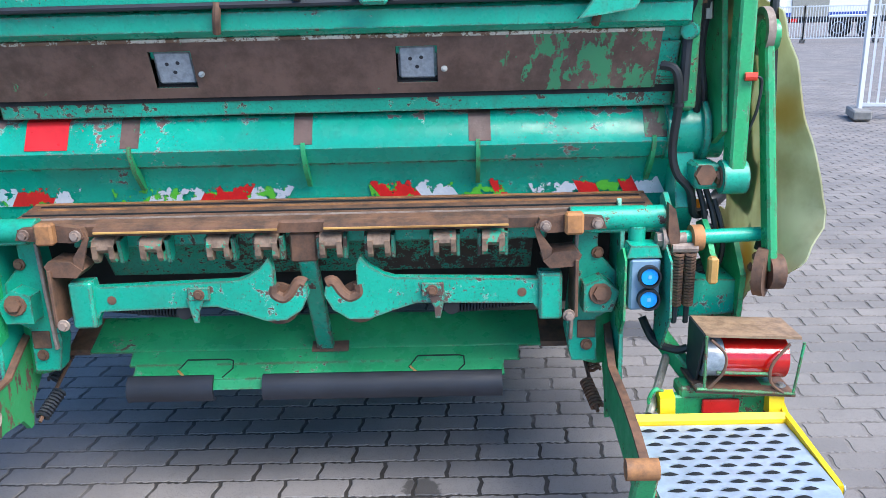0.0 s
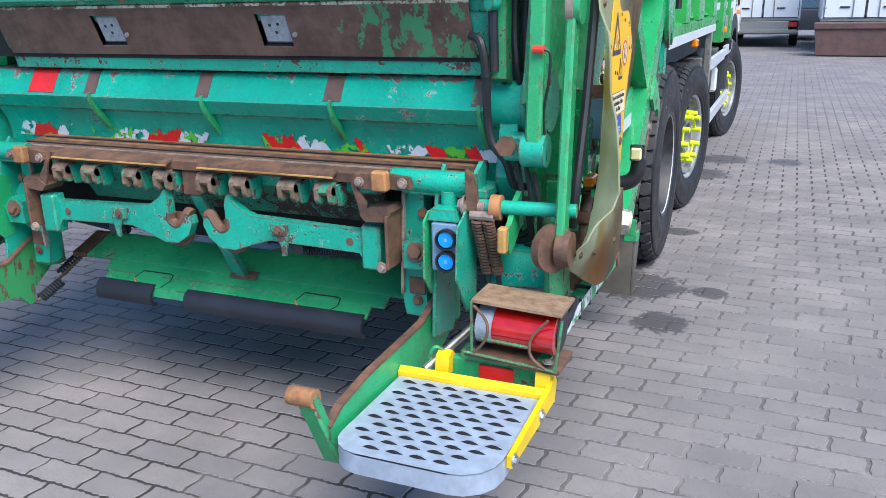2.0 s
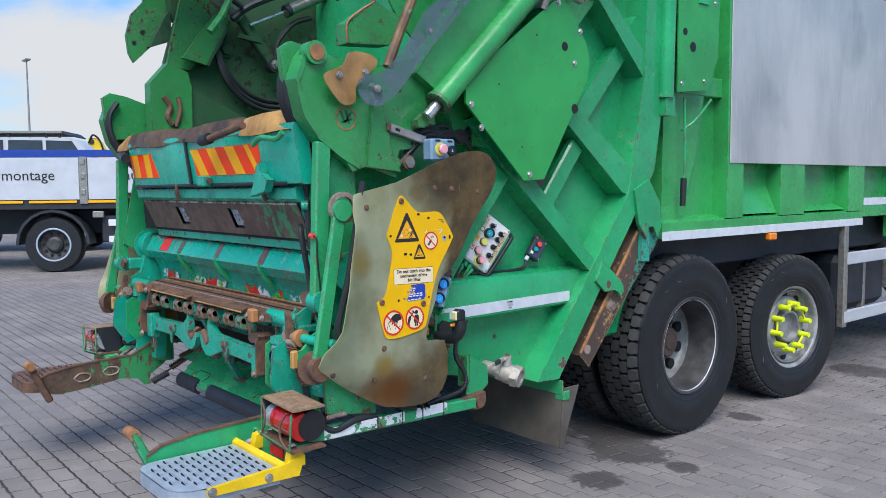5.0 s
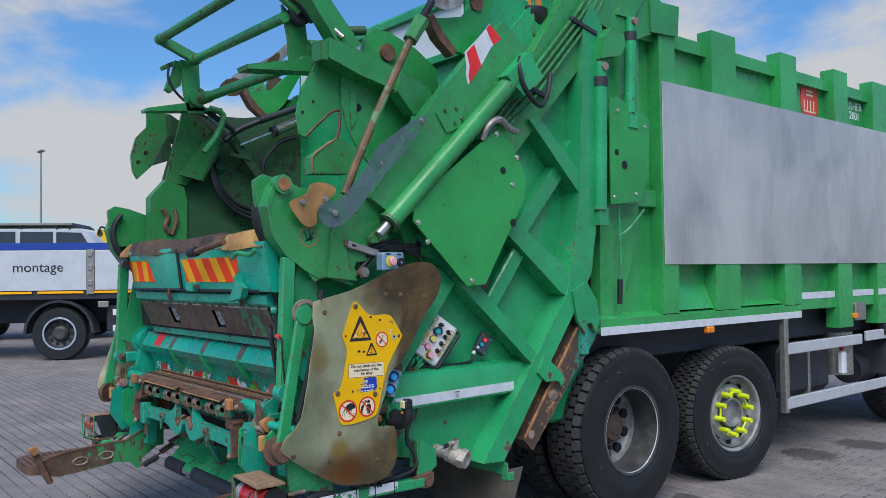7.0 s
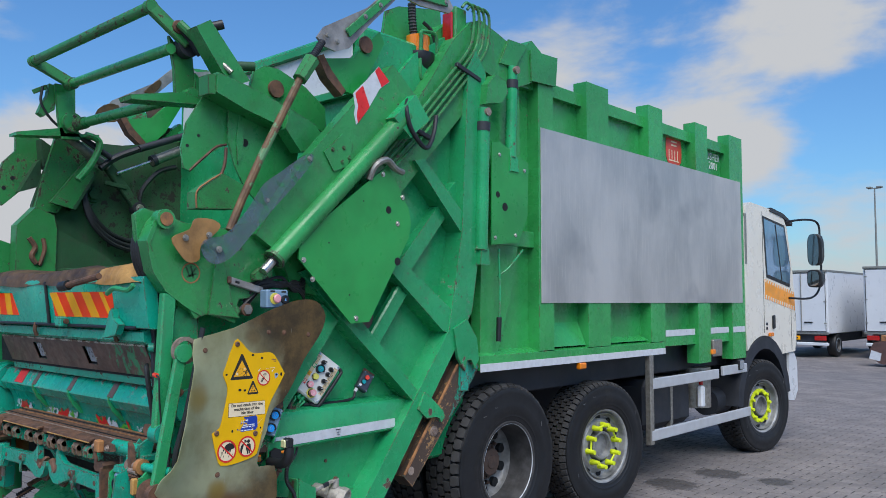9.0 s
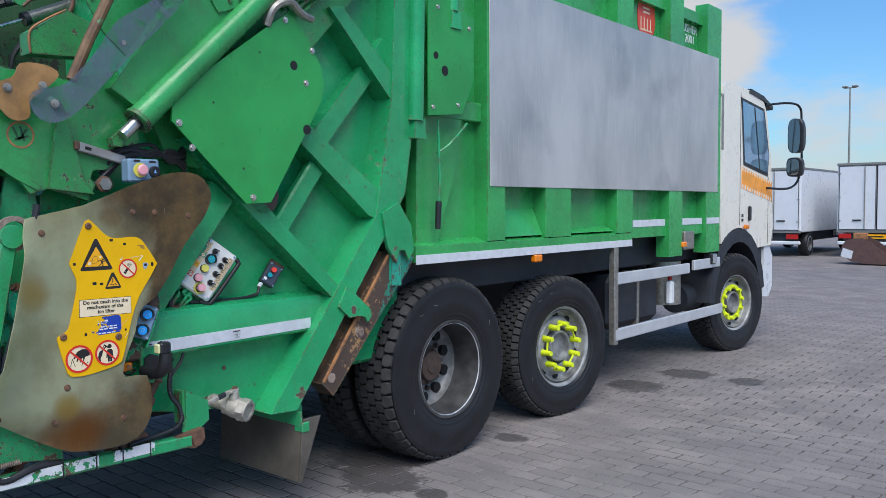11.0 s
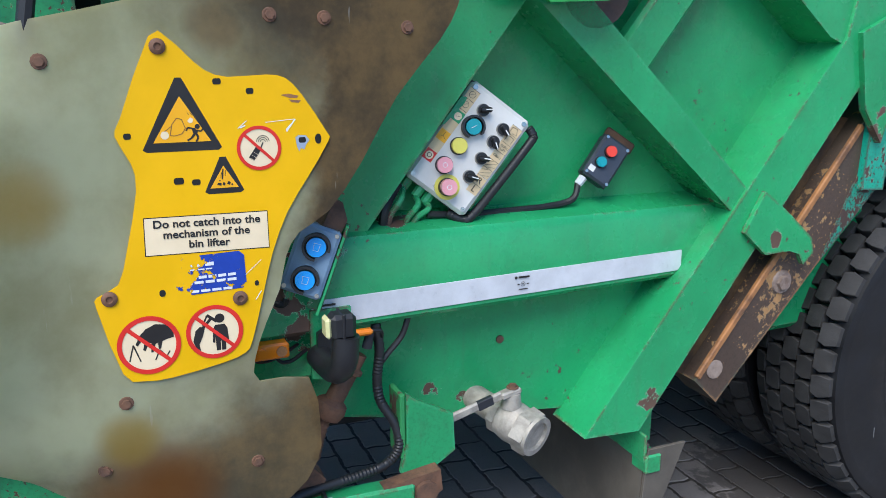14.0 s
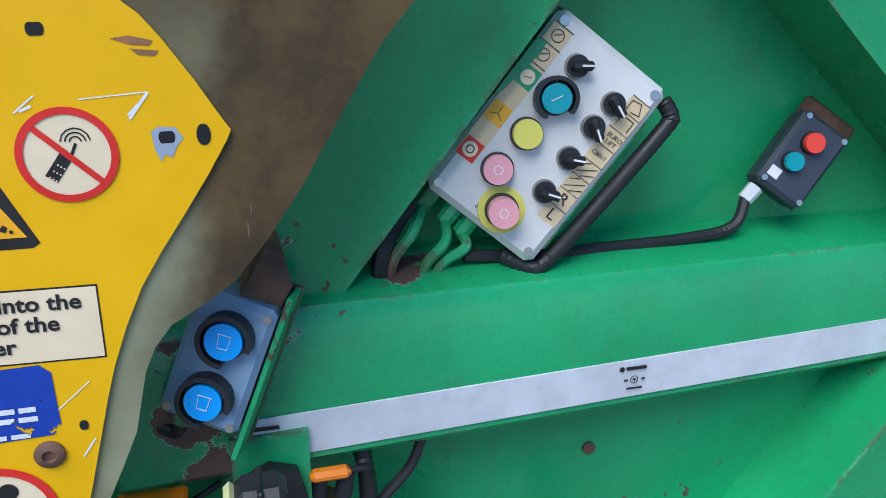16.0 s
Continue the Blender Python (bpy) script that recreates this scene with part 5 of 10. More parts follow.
part("ledge", prism([(2.20, 1.545), (2.185, 1.535), (2.19, 1.49), (2.215, 1.475), (2.26, 1.475), (2.28, 1.55)], "x", -1.20, 0.66, 0.006), "turq", hop)
for x in (-0.55, 0.42):
    part("ledge_lug", tube([(x, 2.17, 1.56), (x - 0.004, 2.165, 1.52), (x - 0.01, 2.18, 1.485)], 0.011), "rust", hop)
LAMPS = ((-0.766, -0.652), (-0.107, 0.004))
def across(x0, x1, gaps):
    """The stretches of x0 to x1 between gaps."""
    cuts = [x0] + [v for g in gaps for v in g] + [x1]
    return list(zip(cuts[::2], cuts[1::2]))


def on_plate(k):
    """A point (y, z) of the wear plate, k from its upper edge (0) to its lower (1)."""
    return 2.2245 + 0.068 * k, 1.468 - 0.155 * k


panel = part("cross_panel", prism([(2.228, 1.478), (2.238, 1.480), (2.262, 1.42), (2.34, 1.45), (2.34, 1.48)], "x", -1.22, 0.65, 0.004), "turq_worn", hop, "turquoise cross panel")
part("panel_lower", prism([(2.283, 1.343), (2.300, 1.318), (2.312, 1.262), (2.34, 1.262), (2.34, 1.36)], "x", -1.22, 0.65, 0.004), "turq_worn", panel)
for a, b in across(-1.22, 0.65, LAMPS):
    part("panel_web", prism([(2.246, 1.438), (2.30, 1.445), (2.32, 1.34), (2.288, 1.332)], "x", a, b, 0.001), "turq_worn", panel)
K0, K1 = 0.18, 0.82
scrape = None
for k0, k1, spans in ((0.0, K0, [(-1.21, 0.597)]), (K0, K1, across(-1.21, 0.597, LAMPS)), (K1, 1.0, [(-1.21, 0.597)])):
    (ya, za), (yb, zb) = on_plate(k0), on_plate(k1)
    for a, b in spans:
        bm = prism([(ya, za), (ya + 0.004, za + 0.002), (yb + 0.005, zb + 0.002), (yb, zb)], "x", a, b, 0)
        scrape = part("scrape_plate", bm, "rust_panel", hop, "scraped brown steel wear plate") if scrape is None else part("plate_piece", bm, "rust_panel", scrape) and scrape
part("worn_edge", prism([(2.2205, 1.471), (2.2255, 1.474), (2.2285, 1.466), (2.2235, 1.463)], "x", -1.205, 0.60, 0.001), "chipped_edge", scrape, "bright chipped upper edge")
for x0, x1 in LAMPS:
    tilt = Matrix.Translation(((x0 + x1) / 2, 2.2585, 1.3905)) @ Matrix.Rotation(radians(23.7), 4, "X")
    w = (x1 - x0) / 2
    fr = part("recessed_lamp", box((-w - 0.002, 0.045, -0.058), (w + 0.002, 0.075, 0.058), 0.002, None, tilt), "black", hop, "square work lamp sunk in the wear plate")
    for lo, hi in (((-w - 0.004, 0.004, -0.058), (-w, 0.05, 0.058)), ((w, 0.004, -0.058), (w + 0.004, 0.05, 0.058)), ((-w, 0.004, 0.0535), (w, 0.05, 0.058)), ((-w, 0.004, -0.058), (w, 0.05, -0.0535))):
        part("lamp_well", box(lo, hi, 0, None, tilt), "black", fr)
    part("lamp_glass", box((-w + 0.004, 0.012, -0.050), (w - 0.002, 0.046, 0.050), 0.008, None, tilt), "clear_lens", fr, "cloudy square lamp glass")
    for dx, dz in ((-0.018, 0.012), (0.012, 0.015), (0.0, -0.012)):
        part("lamp_bulb", cyl(tilt @ Vector((dx, 0.0112, dz)), tilt @ Vector((dx, 0.0125, dz)), 0.0055, n=10), "chassis", fr)
    part("screw", bolt(tilt @ Vector((w + 0.018, -0.004, -0.012)), (0, -1, 0.4), 0.006, 0.006), "zinc", fr)
# hopper rim: a folded tube with a bright upper and a shaded lower face
RIM = [(2.40, 1.262), (2.352, 1.256), (2.335, 1.248), (2.292, 1.176), (2.290, 1.164), (2.322, 1.118), (2.345, 1.112), (2.42, 1.11)]
rim_tube = part("hopper_rim", prism(RIM, "x", -1.38, 0.64, 0.003), "rim_turq", hop, "folded turquoise hopper rim")
for x in (-0.87, -0.38, 0.112, 0.604):
    part("rim_band", prism([(2.352, 1.2575), (2.3345, 1.2500), (2.2905, 1.177), (2.2955, 1.174), (2.339, 1.246), (2.352, 1.253)], "x", x - 0.026, x + 0.026 + (0.01 if x > 0 else 0), 0), "rust_panel", rim_tube, "bare brown worn band")
    part("strap", prism([(2.286, 1.178), (2.294, 1.182), (2.330, 1.118), (2.375, 1.06), (2.392, 1.055), (2.392, 1.035), (2.36, 1.045), (2.31, 1.10), (2.284, 1.155)], "x", x - 0.006, x + 0.006, 0.002), "green_worn", rim_tube)
part("red_mark", prism([(2.3505, 1.2575), (2.3335, 1.2505), (2.2895, 1.176), (2.2945, 1.173), (2.338, 1.247), (2.3505, 1.2535)], "x", -1.166, -1.045, 0), "reflex_red", rim_tube, "faded red reflective patch")
pair("rim_drum", cyl((0.64, 2.36, 1.185), (0.80, 2.36, 1.185), 0.082, n=28, bev=0.006), "turq", hop, "turquoise pivot drum")
pair("drum_flange", cyl((0.735, 2.36, 1.185), (0.752, 2.36, 1.185), 0.10, n=28, bev=0.004), "turq_worn", hop)
pair("drum_bolt", bolt((0.79, 2.31, 1.25), (0.3, -1, 0.5), 0.014, 0.014), "rust", hop)
sill = part("hopper_sill", prism([(2.345, 1.112), (2.42, 1.112), (2.42, 0.93), (2.392, 0.93), (2.384, 1.02), (2.372, 1.06)], "x", -1.40, 0.72, 0.003), "turq", hop, "turquoise sill with peeling hazard tape")
pair("sill_cheek", prism([(2.30, 1.13), (2.42, 1.13), (2.42, 0.80), (2.35, 0.84), (2.26, 0.98)], "x", 0.665, 0.72, 0.006), "turq_worn", hop)
# remnants of red and white tape
def tape(x0, x1, mat, slant):
    bm = bmesh.new()
    cols = []
    for i in range(9):
        x = x0 + (x1 - x0) * i / 8
        cols.append([bm.verts.new((x - slant * k, 2.3792 - 0.0088 * k if k < 0.6 else 2.3700, 0.998 + 0.056 * k)) for k in (0.0, 0.55, 1.0)])
    for a, b in zip(cols, cols[1:]):
        for k in range(2):
            bm.faces.new((a[k], b[k], b[k + 1], a[k + 1]))
    part("tape", bm, mat, sill)


for x0, x1, mt, k in ((-1.345, -1.275, "white", -0.035), (-1.275, -1.155, "red", -0.035), (-1.155, -1.09, "white", -0.035), (-0.87, -0.715, "white", -0.035), (-0.715, -0.575, "red", -0.035), (-0.575, -0.455, "white", -0.035),
                      (-0.17, -0.05, "red", 0.04), (-0.05, 0.06, "white", 0.04), (0.17, 0.205, "red", 0.03), (0.28, 0.415, "white", 0.03), (0.415, 0.475, "red", 0.03), (0.545, 0.59, "red", 0.03), (0.59, 0.665, "white", 0.03)):
    tape(x0, x1, "torn_" + mt, k)
# old lime paint showing where the tape has come off
for x0, x1 in ((-1.30, -1.10), (-0.96, -0.44), (-0.20, 0.22), (0.42, 0.60)):
    bm = bmesh.new()
    vs = [bm.verts.new(v) for v in ((x0, 2.3800, 0.998), (x1, 2.3800, 0.998), (x1 - 0.01, 2.3735, 1.045), (x0 - 0.01, 2.3735, 1.045))]
    bm.faces.new(vs)
    part("paint_patch", bm, "torn_lime", sill)

# ---- bin lifter at the rear ----
lift = part("bin_lifter", prism([(2.386, 0.996), (2.374, 1.003), (2.30, 0.995), (2.192, 0.985), (2.186, 0.978), (2.188, 0.95), (2.21, 0.955), (2.386, 0.972)], "x", -1.20, 0.60, 0.002), "rust", truck, "rusty brown bin lifter shelf with hooks")
part("edge_wear", prism([(2.389, 0.994), (2.375, 1.006), (2.362, 1.003), (2.376, 0.99)], "x", -1.20, 0.60, 0.001), "rust_orange", lift, "orange rusted edge")
for y, z, mt in ((2.345, 1.0005, "gap_shade"), (2.318, 0.9985, "rust_orange"), (2.27, 0.9935, "gap_shade"), (2.235, 0.990, "bare")):
    part("shelf_groove", box((-1.19 + 0.02 * (y > 2.3), y - 0.004, z - 0.004), (0.58, y + 0.004, z + 0.0022), 0), mt, lift)
for a, b in ((-0.945, -0.441), (-0.316, 0.187)):
    part("angle_iron", prism([(2.196, 0.985), (2.158, 0.978), (2.155, 0.966), (2.162, 0.966), (2.166, 0.972), (2.196, 0.978)], "x", a, b, 0.001), "rust", lift)
    part("worn_edge", box((a, 2.153, 0.9645), (b, 2.1615, 0.9705), 0.001), "lip_tan", lift)
for a, b in ((0.36, 0.62), (-1.36, -1.12)):
    part("pivot_tube", cyl((a, 2.215, 0.965), (b, 2.215, 0.965), 0.034, n=20, bev=0.003), "turq_worn", lift)
part("front_plate", box((-1.04, 2.235, 0.905), (0.30, 2.262, 0.965), 0.004), "turq_worn", lift)
part("back_plate", prism([(2.27, 0.955), (2.285, 0.955), (2.40, 0.80), (2.41, 0.77), (2.385, 0.775)], "x", -1.0, 0.27, 0.004), "turq_pitted", lift, "pitted turquoise back plate")
HOOKS = [-0.927, -0.794, -0.61, -0.477, -0.30, -0.168, 0.013, 0.146]
for x in HOOKS:
    h = part("hook", prism([(2.160, 0.918), (2.163, 0.934), (2.174, 0.945), (2.192, 0.949), (2.238, 0.946), (2.238, 0.915), (2.198, 0.912), (2.172, 0.906)], "x", x - 0.031, x + 0.031, 0.006), "hook_steel", lift, "worn steel catch hook")
    for s in (-1, 1):
        part("prong", prism([(2.158, 0.928), (2.172, 0.936), (2.196, 0.915), (2.198, 0.893), (2.186, 0.881), (2.171, 0.880), (2.161, 0.892)], "x", x + s * 0.031 - (0.015 if s > 0 else 0), x + s * 0.031 + (0 if s > 0 else 0.015), 0.004), "hook_steel", h)
        part("ear", prism([(2.178, 0.938), (2.235, 0.944), (2.235, 0.885), (2.215, 0.868), (2.192, 0.872)], "x", x + s * 0.037 - 0.005, x + s * 0.037 + 0.005, 0.002), "turq_worn", h)
ARM = [(0.335, 0.826), (0.272, 0.828), (0.268, 0.806), (-0.129, 0.818), (-0.16, 0.828), (-0.198, 0.852), (-0.223, 0.882), (-0.234, 0.858), (-0.235, 0.801), (-0.226, 0.771), (-0.255, 0.752), (-0.281, 0.769), (-0.303, 0.803), (-0.324, 0.795), (-0.328, 0.77), (-0.307, 0.728), (-0.261, 0.698), (-0.205, 0.697), (-0.133, 0.723), (-0.068, 0.743), (0.257, 0.735), (0.272, 0.712), (0.276, 0.687), (0.336, 0.689)]
for flip in (False, True):
    f = (lambda x: -0.701 - x) if flip else (lambda x: x)
    def both(bm):
        if flip:
            for v in bm.verts:
                v.co.x = -0.701 - v.co.x
        return bm
    arm = part("fork_arm", prism([(f(x), z) for x, z in ARM], "y", 2.172, 2.205, 0.006), "turq", lift, "turquoise fork arm with worn hook end")
    part("hook_lining", both(tube([(-0.229, 2.188, 0.80), (-0.228, 2.188, 0.772), (-0.256, 2.188, 0.756), (-0.281, 2.188, 0.772), (-0.303, 2.188, 0.804), (-0.318, 2.188, 0.80)], 0.019, 8)), "rust", arm, "brown worn hook lining")
    part("hook_back", both(cyl((-0.235, 2.208, 0.735), (-0.235, 2.222, 0.735), 0.062, n=24)), "rust", arm)
    part("clamp_plate", both(box((-0.055, 2.160, 0.765), (0.007, 2.172, 0.803), 0.002)), "turq_worn", arm)
    part("clamp_bolt", both(bolt((-0.025, 2.160, 0.783), (0, -1, 0), 0.011, 0.010)), "rust", arm)
    part("tongue", both(prism([(-0.04, 0.772), (0.012, 0.772), (0.004, 0.735), (-0.004, 0.70), (-0.018, 0.70), (-0.02, 0.73)], "y", 2.162, 2.170, 0.002)), "turq_worn", arm)
    part("bumper_knob", both(cyl((0.028, 2.18, 0.725), (0.028, 2.215, 0.725), 0.022, n=14, bev=0.006)), "black", arm)
    part("spring", both(coil((0.02, 2.24, 0.70), (0.30, 2.25, 0.725), 0.014, 0.004, 30)), "chassis", arm, "dark coil spring")
    part("wear_mark", both(cyl((0.225, 2.1705, 0.768), (0.225, 2.1722, 0.768), 0.013, n=14)), "rust", arm)
    part("end_block", both(box((0.272, 2.155, 0.690), (0.336, 2.178, 0.826), 0.006)), "turq", arm)
    part("guide_bracket", both(prism([(0.28, 0.866), (0.30, 0.845), (0.37, 0.85), (0.385, 0.88), (0.37, 0.895), (0.31, 0.89)], "y", 2.14, 2.23, 0.005)), "rust", arm)
    part("guide_plate", both(box((0.366, 2.13, 0.705), (0.376, 2.25, 0.87), 0.002)), "rust", arm)
    part("guide_bolt", both(bolt((0.352, 2.135, 0.71), (0, -1, 0), 0.012, 0.014)), "bare", arm)
    part("blade", both(prism([(0.262, 0.975), (0.276, 0.94), (0.305, 0.90), (0.300, 0.87), (0.283, 0.862), (0.272, 0.90), (0.255, 0.955)], "y", 2.145, 2.153, 0.002)), "rust", arm, "rusty steel blade")
    lock = part("lock_lever", both(prism([(0.27, 0.985), (0.33, 0.995), (0.44, 0.985), (0.45, 0.955), (0.38, 0.95), (0.29, 0.945), (0.262, 0.96)], "y", 2.14, 2.17, 0.006)), "rust", lift, "rusty locking lever")
    part("lever_bolt", both(bolt((0.285, 2.14, 0.965), (0, -1, 0), 0.011, 0.012)), "bare", lock)
    part("lever_bolt", both(bolt((0.425, 2.14, 0.970), (0, -1, 0), 0.011, 0.012)), "bare", lock)
    part("lever_block", both(box((0.335, 2.112, 0.945), (0.385, 2.145, 1.005), 0.006)), "rust_orange", lock)
part("centre_block", box((-0.42, 2.20, 0.86), (-0.345, 2.255, 0.945), 0.005), "rust", lift)
part("centre_post", beam((-0.375, 2.215, 0.87), (-0.372, 2.412, 0.512), 0.052, 0.028, bev=0.003), "turq", lift)
foot = part("foot_shelf", prism([(2.552, 0.566), (2.547, 0.576), (2.405, 0.520), (2.399, 0.512), (2.406, 0.507), (2.548, 0.560)], "x", -1.13, 0.315, 0.002), "link_green", lift, "green folded bottom plate")
part("lip", prism([(2.406, 0.518), (2.408, 0.508), (2.366, 0.4765), (2.361, 0.484)], "x", -0.985, 0.236, 0.001), "link_green", foot)
part("lip_edge", prism([(2.3615, 0.4845), (2.3665, 0.477), (2.325, 0.446), (2.319, 0.453)], "x", -0.965, 0.186, 0.001), "link_green", foot)
part("lip_flange", prism([(2.322, 0.452), (2.328, 0.448), (2.320, 0.418), (2.313, 0.420)], "x", -0.72, -0.545, 0.001), "link_green", foot)
ROLL = [(2.336, 0.462), (2.322, 0.464), (2.304, 0.452), (2.292, 0.430), (2.290, 0.408), (2.298, 0.390), (2.316, 0.381), (2.330, 0.386), (2.322, 0.394), (2.308, 0.400), (2.302, 0.416), (2.308, 0.438), (2.322, 0.452)]
for a, b in ((-0.978, -0.712), (-0.560, 0.178)):
    roll = part("rubber_flap", prism(ROLL, "x", a, b, 0.002), "rubber", foot, "black scuffed rubber flap")
for x in (-0.742, -0.020):
    on_lip = lambda dx, k: (x + dx, 2.405 - 0.086 * k, 0.5185 - 0.066 * k)
    part("slot", tube([on_lip(-0.060, 0.92), on_lip(-0.088, 0.72), on_lip(-0.062, 0.36), on_lip(0.068, 0.36), on_lip(0.082, 0.40), on_lip(0.084, 0.66), on_lip(0.055, 0.95)], 0.0024, 5, smooth=False), "gap_shade", foot)
    part("slot_rust", tube([on_lip(-0.086, 0.70), on_lip(-0.066, 0.88), on_lip(-0.052, 0.97)], 0.0042, 5), "lip_tan", foot)
for a, b in ((0.305, 0.425), (-1.19, -1.12)):
    part("plate_bracket", prism([(2.54, 0.578), (2.40, 0.524), (2.398, 0.508), (2.54, 0.556)], "x", a, b, 0.004), "rust", foot)
part("weld_rust", prism([(2.424, 0.530), (2.396, 0.519), (2.386, 0.509), (2.40, 0.513)], "x", -0.415, -0.30, 0.001), "rust", foot)
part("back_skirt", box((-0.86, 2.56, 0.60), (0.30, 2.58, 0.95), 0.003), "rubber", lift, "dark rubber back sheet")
# columns beside the fork arms
def column(bm, name, mat, label=""):
    return pair(name, bm, mat, lift, label)


col, _ = column(prism([(0.378, 0.528), (0.452, 0.526), (0.446, 0.66), (0.498, 0.69), (0.50, 0.80), (0.445, 0.86), (0.447, 0.935), (0.39, 0.935), (0.375, 0.80), (0.36, 0.62)], "y", 2.24, 2.30, 0.006), "column", "turq_worn", "chipped turquoise column")
column(box((0.39, 2.20, 0.925), (0.66, 2.33, 0.955), 0.005), "cross_plate", "turq")
column(prism([(0.40, 0.70), (0.48, 0.70), (0.50, 0.76), (0.45, 0.80), (0.40, 0.78)], "y", 2.18, 2.24, 0.005), "seat_block", "turq_worn")
column(bolt((0.445, 2.18, 0.757), (0, -1, 0.2), 0.022, 0.016), "seat_nut", "rust")
column(cyl((0.545, 2.20, 0.895), (0.545, 2.20, 0.945), 0.024, n=16, bev=0.004), "short_post", "turq")
column(prism([(2.16, 0.50), (2.30, 0.47), (2.36, 0.62), (2.34, 0.93), (2.26, 1.01), (2.20, 0.93), (2.18, 0.80)], "x", 0.50, 0.512, 0.003), "side_plate", "turq_worn")
column(prism([(2.20, 0.90), (2.19, 1.00), (2.24, 1.03), (2.27, 1.01), (2.25, 0.93), (2.23, 0.86)], "x", 0.622, 0.636, 0.003), "crank_plate", "turq_worn")
column(prism([(0.615, 1.02), (0.635, 1.00), (0.650, 0.93), (0.648, 0.885), (0.632, 0.88), (0.618, 0.93)], "y", 2.145, 2.17, 0.005), "crank", "rust")
column(prism([(2.155, 0.895), (2.115, 0.87), (2.11, 0.70), (2.16, 0.64), (2.21, 0.65), (2.225, 0.86)], "x", 0.497, 0.503, 0.002), "wing_plate", "green")
column(prism([(2.155, 0.905), (2.085, 0.87), (2.07, 0.72), (2.15, 0.60), (2.23, 0.62), (2.235, 0.85)], "x", 0.612, 0.618, 0.002), "wing_plate", "turq_worn")
# the small twin push-button box
bbx = part("push_button_box", box((0.515, 2.13, 0.722), (0.598, 2.185, 0.868), 0.006), "bluebox", lift, "blue-grey twin push-button box")
part("box_lid", prism([(0.505, 0.872), (0.60, 0.872), (0.59, 0.905), (0.515, 0.905)], "y", 2.13, 2.20, 0.004), "turq", bbx)
for z in (0.822, 0.757):
    b = part("button_guard", lathe([(0.031, 0), (0.031, 0.02), (0.026, 0.02), (0.026, 0.0)], (0.566, 2.13, z), (0, -1, 0), 20, closed=True), "black", bbx)
    part("button", cyl((0.566, 2.132, z), (0.566, 2.116, z), 0.023, n=20, bev=0.003), "btn_blue", b, "bright blue push button")
    part("pictogram", box((0.562, 2.1148, z - 0.005), (0.571, 2.1155, z + 0.005), 0), "btn_pale", b)
# pivot shaft, springs and bumper pads
shaft, _ = column(cyl((0.63, 2.17, 0.915), (0.92, 2.20, 0.915), 0.020, n=16), "pivot_shaft", "turq")
column(cyl((0.612, 2.165, 0.915), (0.67, 2.165, 0.915), 0.018, n=12), "shaft_pin", "bare")
column(bolt((0.612, 2.165, 0.915), (-1, 0, 0), 0.022, 0.022), "shaft_nut", "bare")
column(cyl((0.685, 2.17, 0.915), (0.715, 2.172, 0.915), 0.036, n=18, bev=0.004), "collar", "rust_orange")
column(cyl((0.63, 2.15, 0.893), (0.70, 2.15, 0.893), 0.014, n=10), "spring_bar", "bare")
for dx in (0.0, 0.033):
    column(coil((0.648 + dx, 2.15, 0.885), (0.662 + dx, 2.20, 0.715), 0.0145, 0.0048, 17), "coil_spring", "rust", "rusty coil spring")
    column(beam((0.662 + dx, 2.20, 0.715), (0.664 + dx, 2.21, 0.65), 0.016, 0.010), "spring_hook", "chassis")
column(prism([(2.13, 0.87), (2.15, 0.875), (2.175, 0.90), (2.20, 0.93), (2.24, 0.95), (2.29, 0.93), (2.29, 0.86), (2.23, 0.84), (2.17, 0.80), (2.14, 0.79), (2.125, 0.81)], "x", 0.735, 0.75, 0.003), "horn_plate", "green_worn")
column(box((0.722, 2.105, 0.80), (0.748, 2.135, 0.875), 0.006), "bumper_pad", "lip_tan", "tan worn bumper pad")
column(prism([(0.66, 0.665), (0.84, 0.675), (0.84, 0.775), (0.70, 0.78), (0.66, 0.74)], "y", 2.22, 2.40, 0.008), "base_beam", "turq", "turquoise base beam")
column(prism([(2.20, 0.62), (2.44, 0.58), (2.42, 0.86), (2.28, 0.90), (2.18, 0.80)], "x", 0.835, 0.85, 0.004), "end_plate", "green_worn")
column(tube([(0.76, 2.25, 0.93), (0.77, 2.26, 0.86), (0.76, 2.28, 0.80), (0.68, 2.30, 0.79)], 0.011, 8), "hose", "hose")
# crank disc and the links up to the lifting arms
disc, _ = column(cyl((0.862, 2.14, 0.825), (0.885, 2.125, 0.825), 0.066, n=28, bev=0.005), "crank_disc", "rust", "rusty round crank disc")
for i in range(5):
    t = 2 * math.pi * i / 5
    column(bolt((0.861, 2.14 + 0.04 * math.cos(t), 0.825 + 0.04 * math.sin(t)), (-1, 0, 0), 0.009, 0.008), "disc_bolt", "rust")
column(beam((0.895, 2.135, 0.825), (0.880, 2.255, 1.43), 0.026, 0.058, bev=0.006), "outer_link", "link_green", "green link bar with chipped edges")
column(cyl((0.887, 2.135, 0.825), (0.925, 2.135, 0.825), 0.048, n=24, bev=0.006), "link_eye", "rust")
column(cyl((0.868, 2.26, 1.445), (0.905, 2.26, 1.445), 0.042, n=24, bev=0.006), "link_eye", "link_green")
column(lathe([(0.064, 0.0), (0.064, 0.02), (0.045, 0.02), (0.045, 0)], (0.868, 2.275, 1.455), (1, 0, 0), 28, closed=True), "bearing", "bare")
column(beam((0.800, 2.20, 1.06), (0.806, 2.225, 1.72), 0.044, 0.066, bev=0.006), "inner_link", "link_green", "green square link bar with chipped edges")
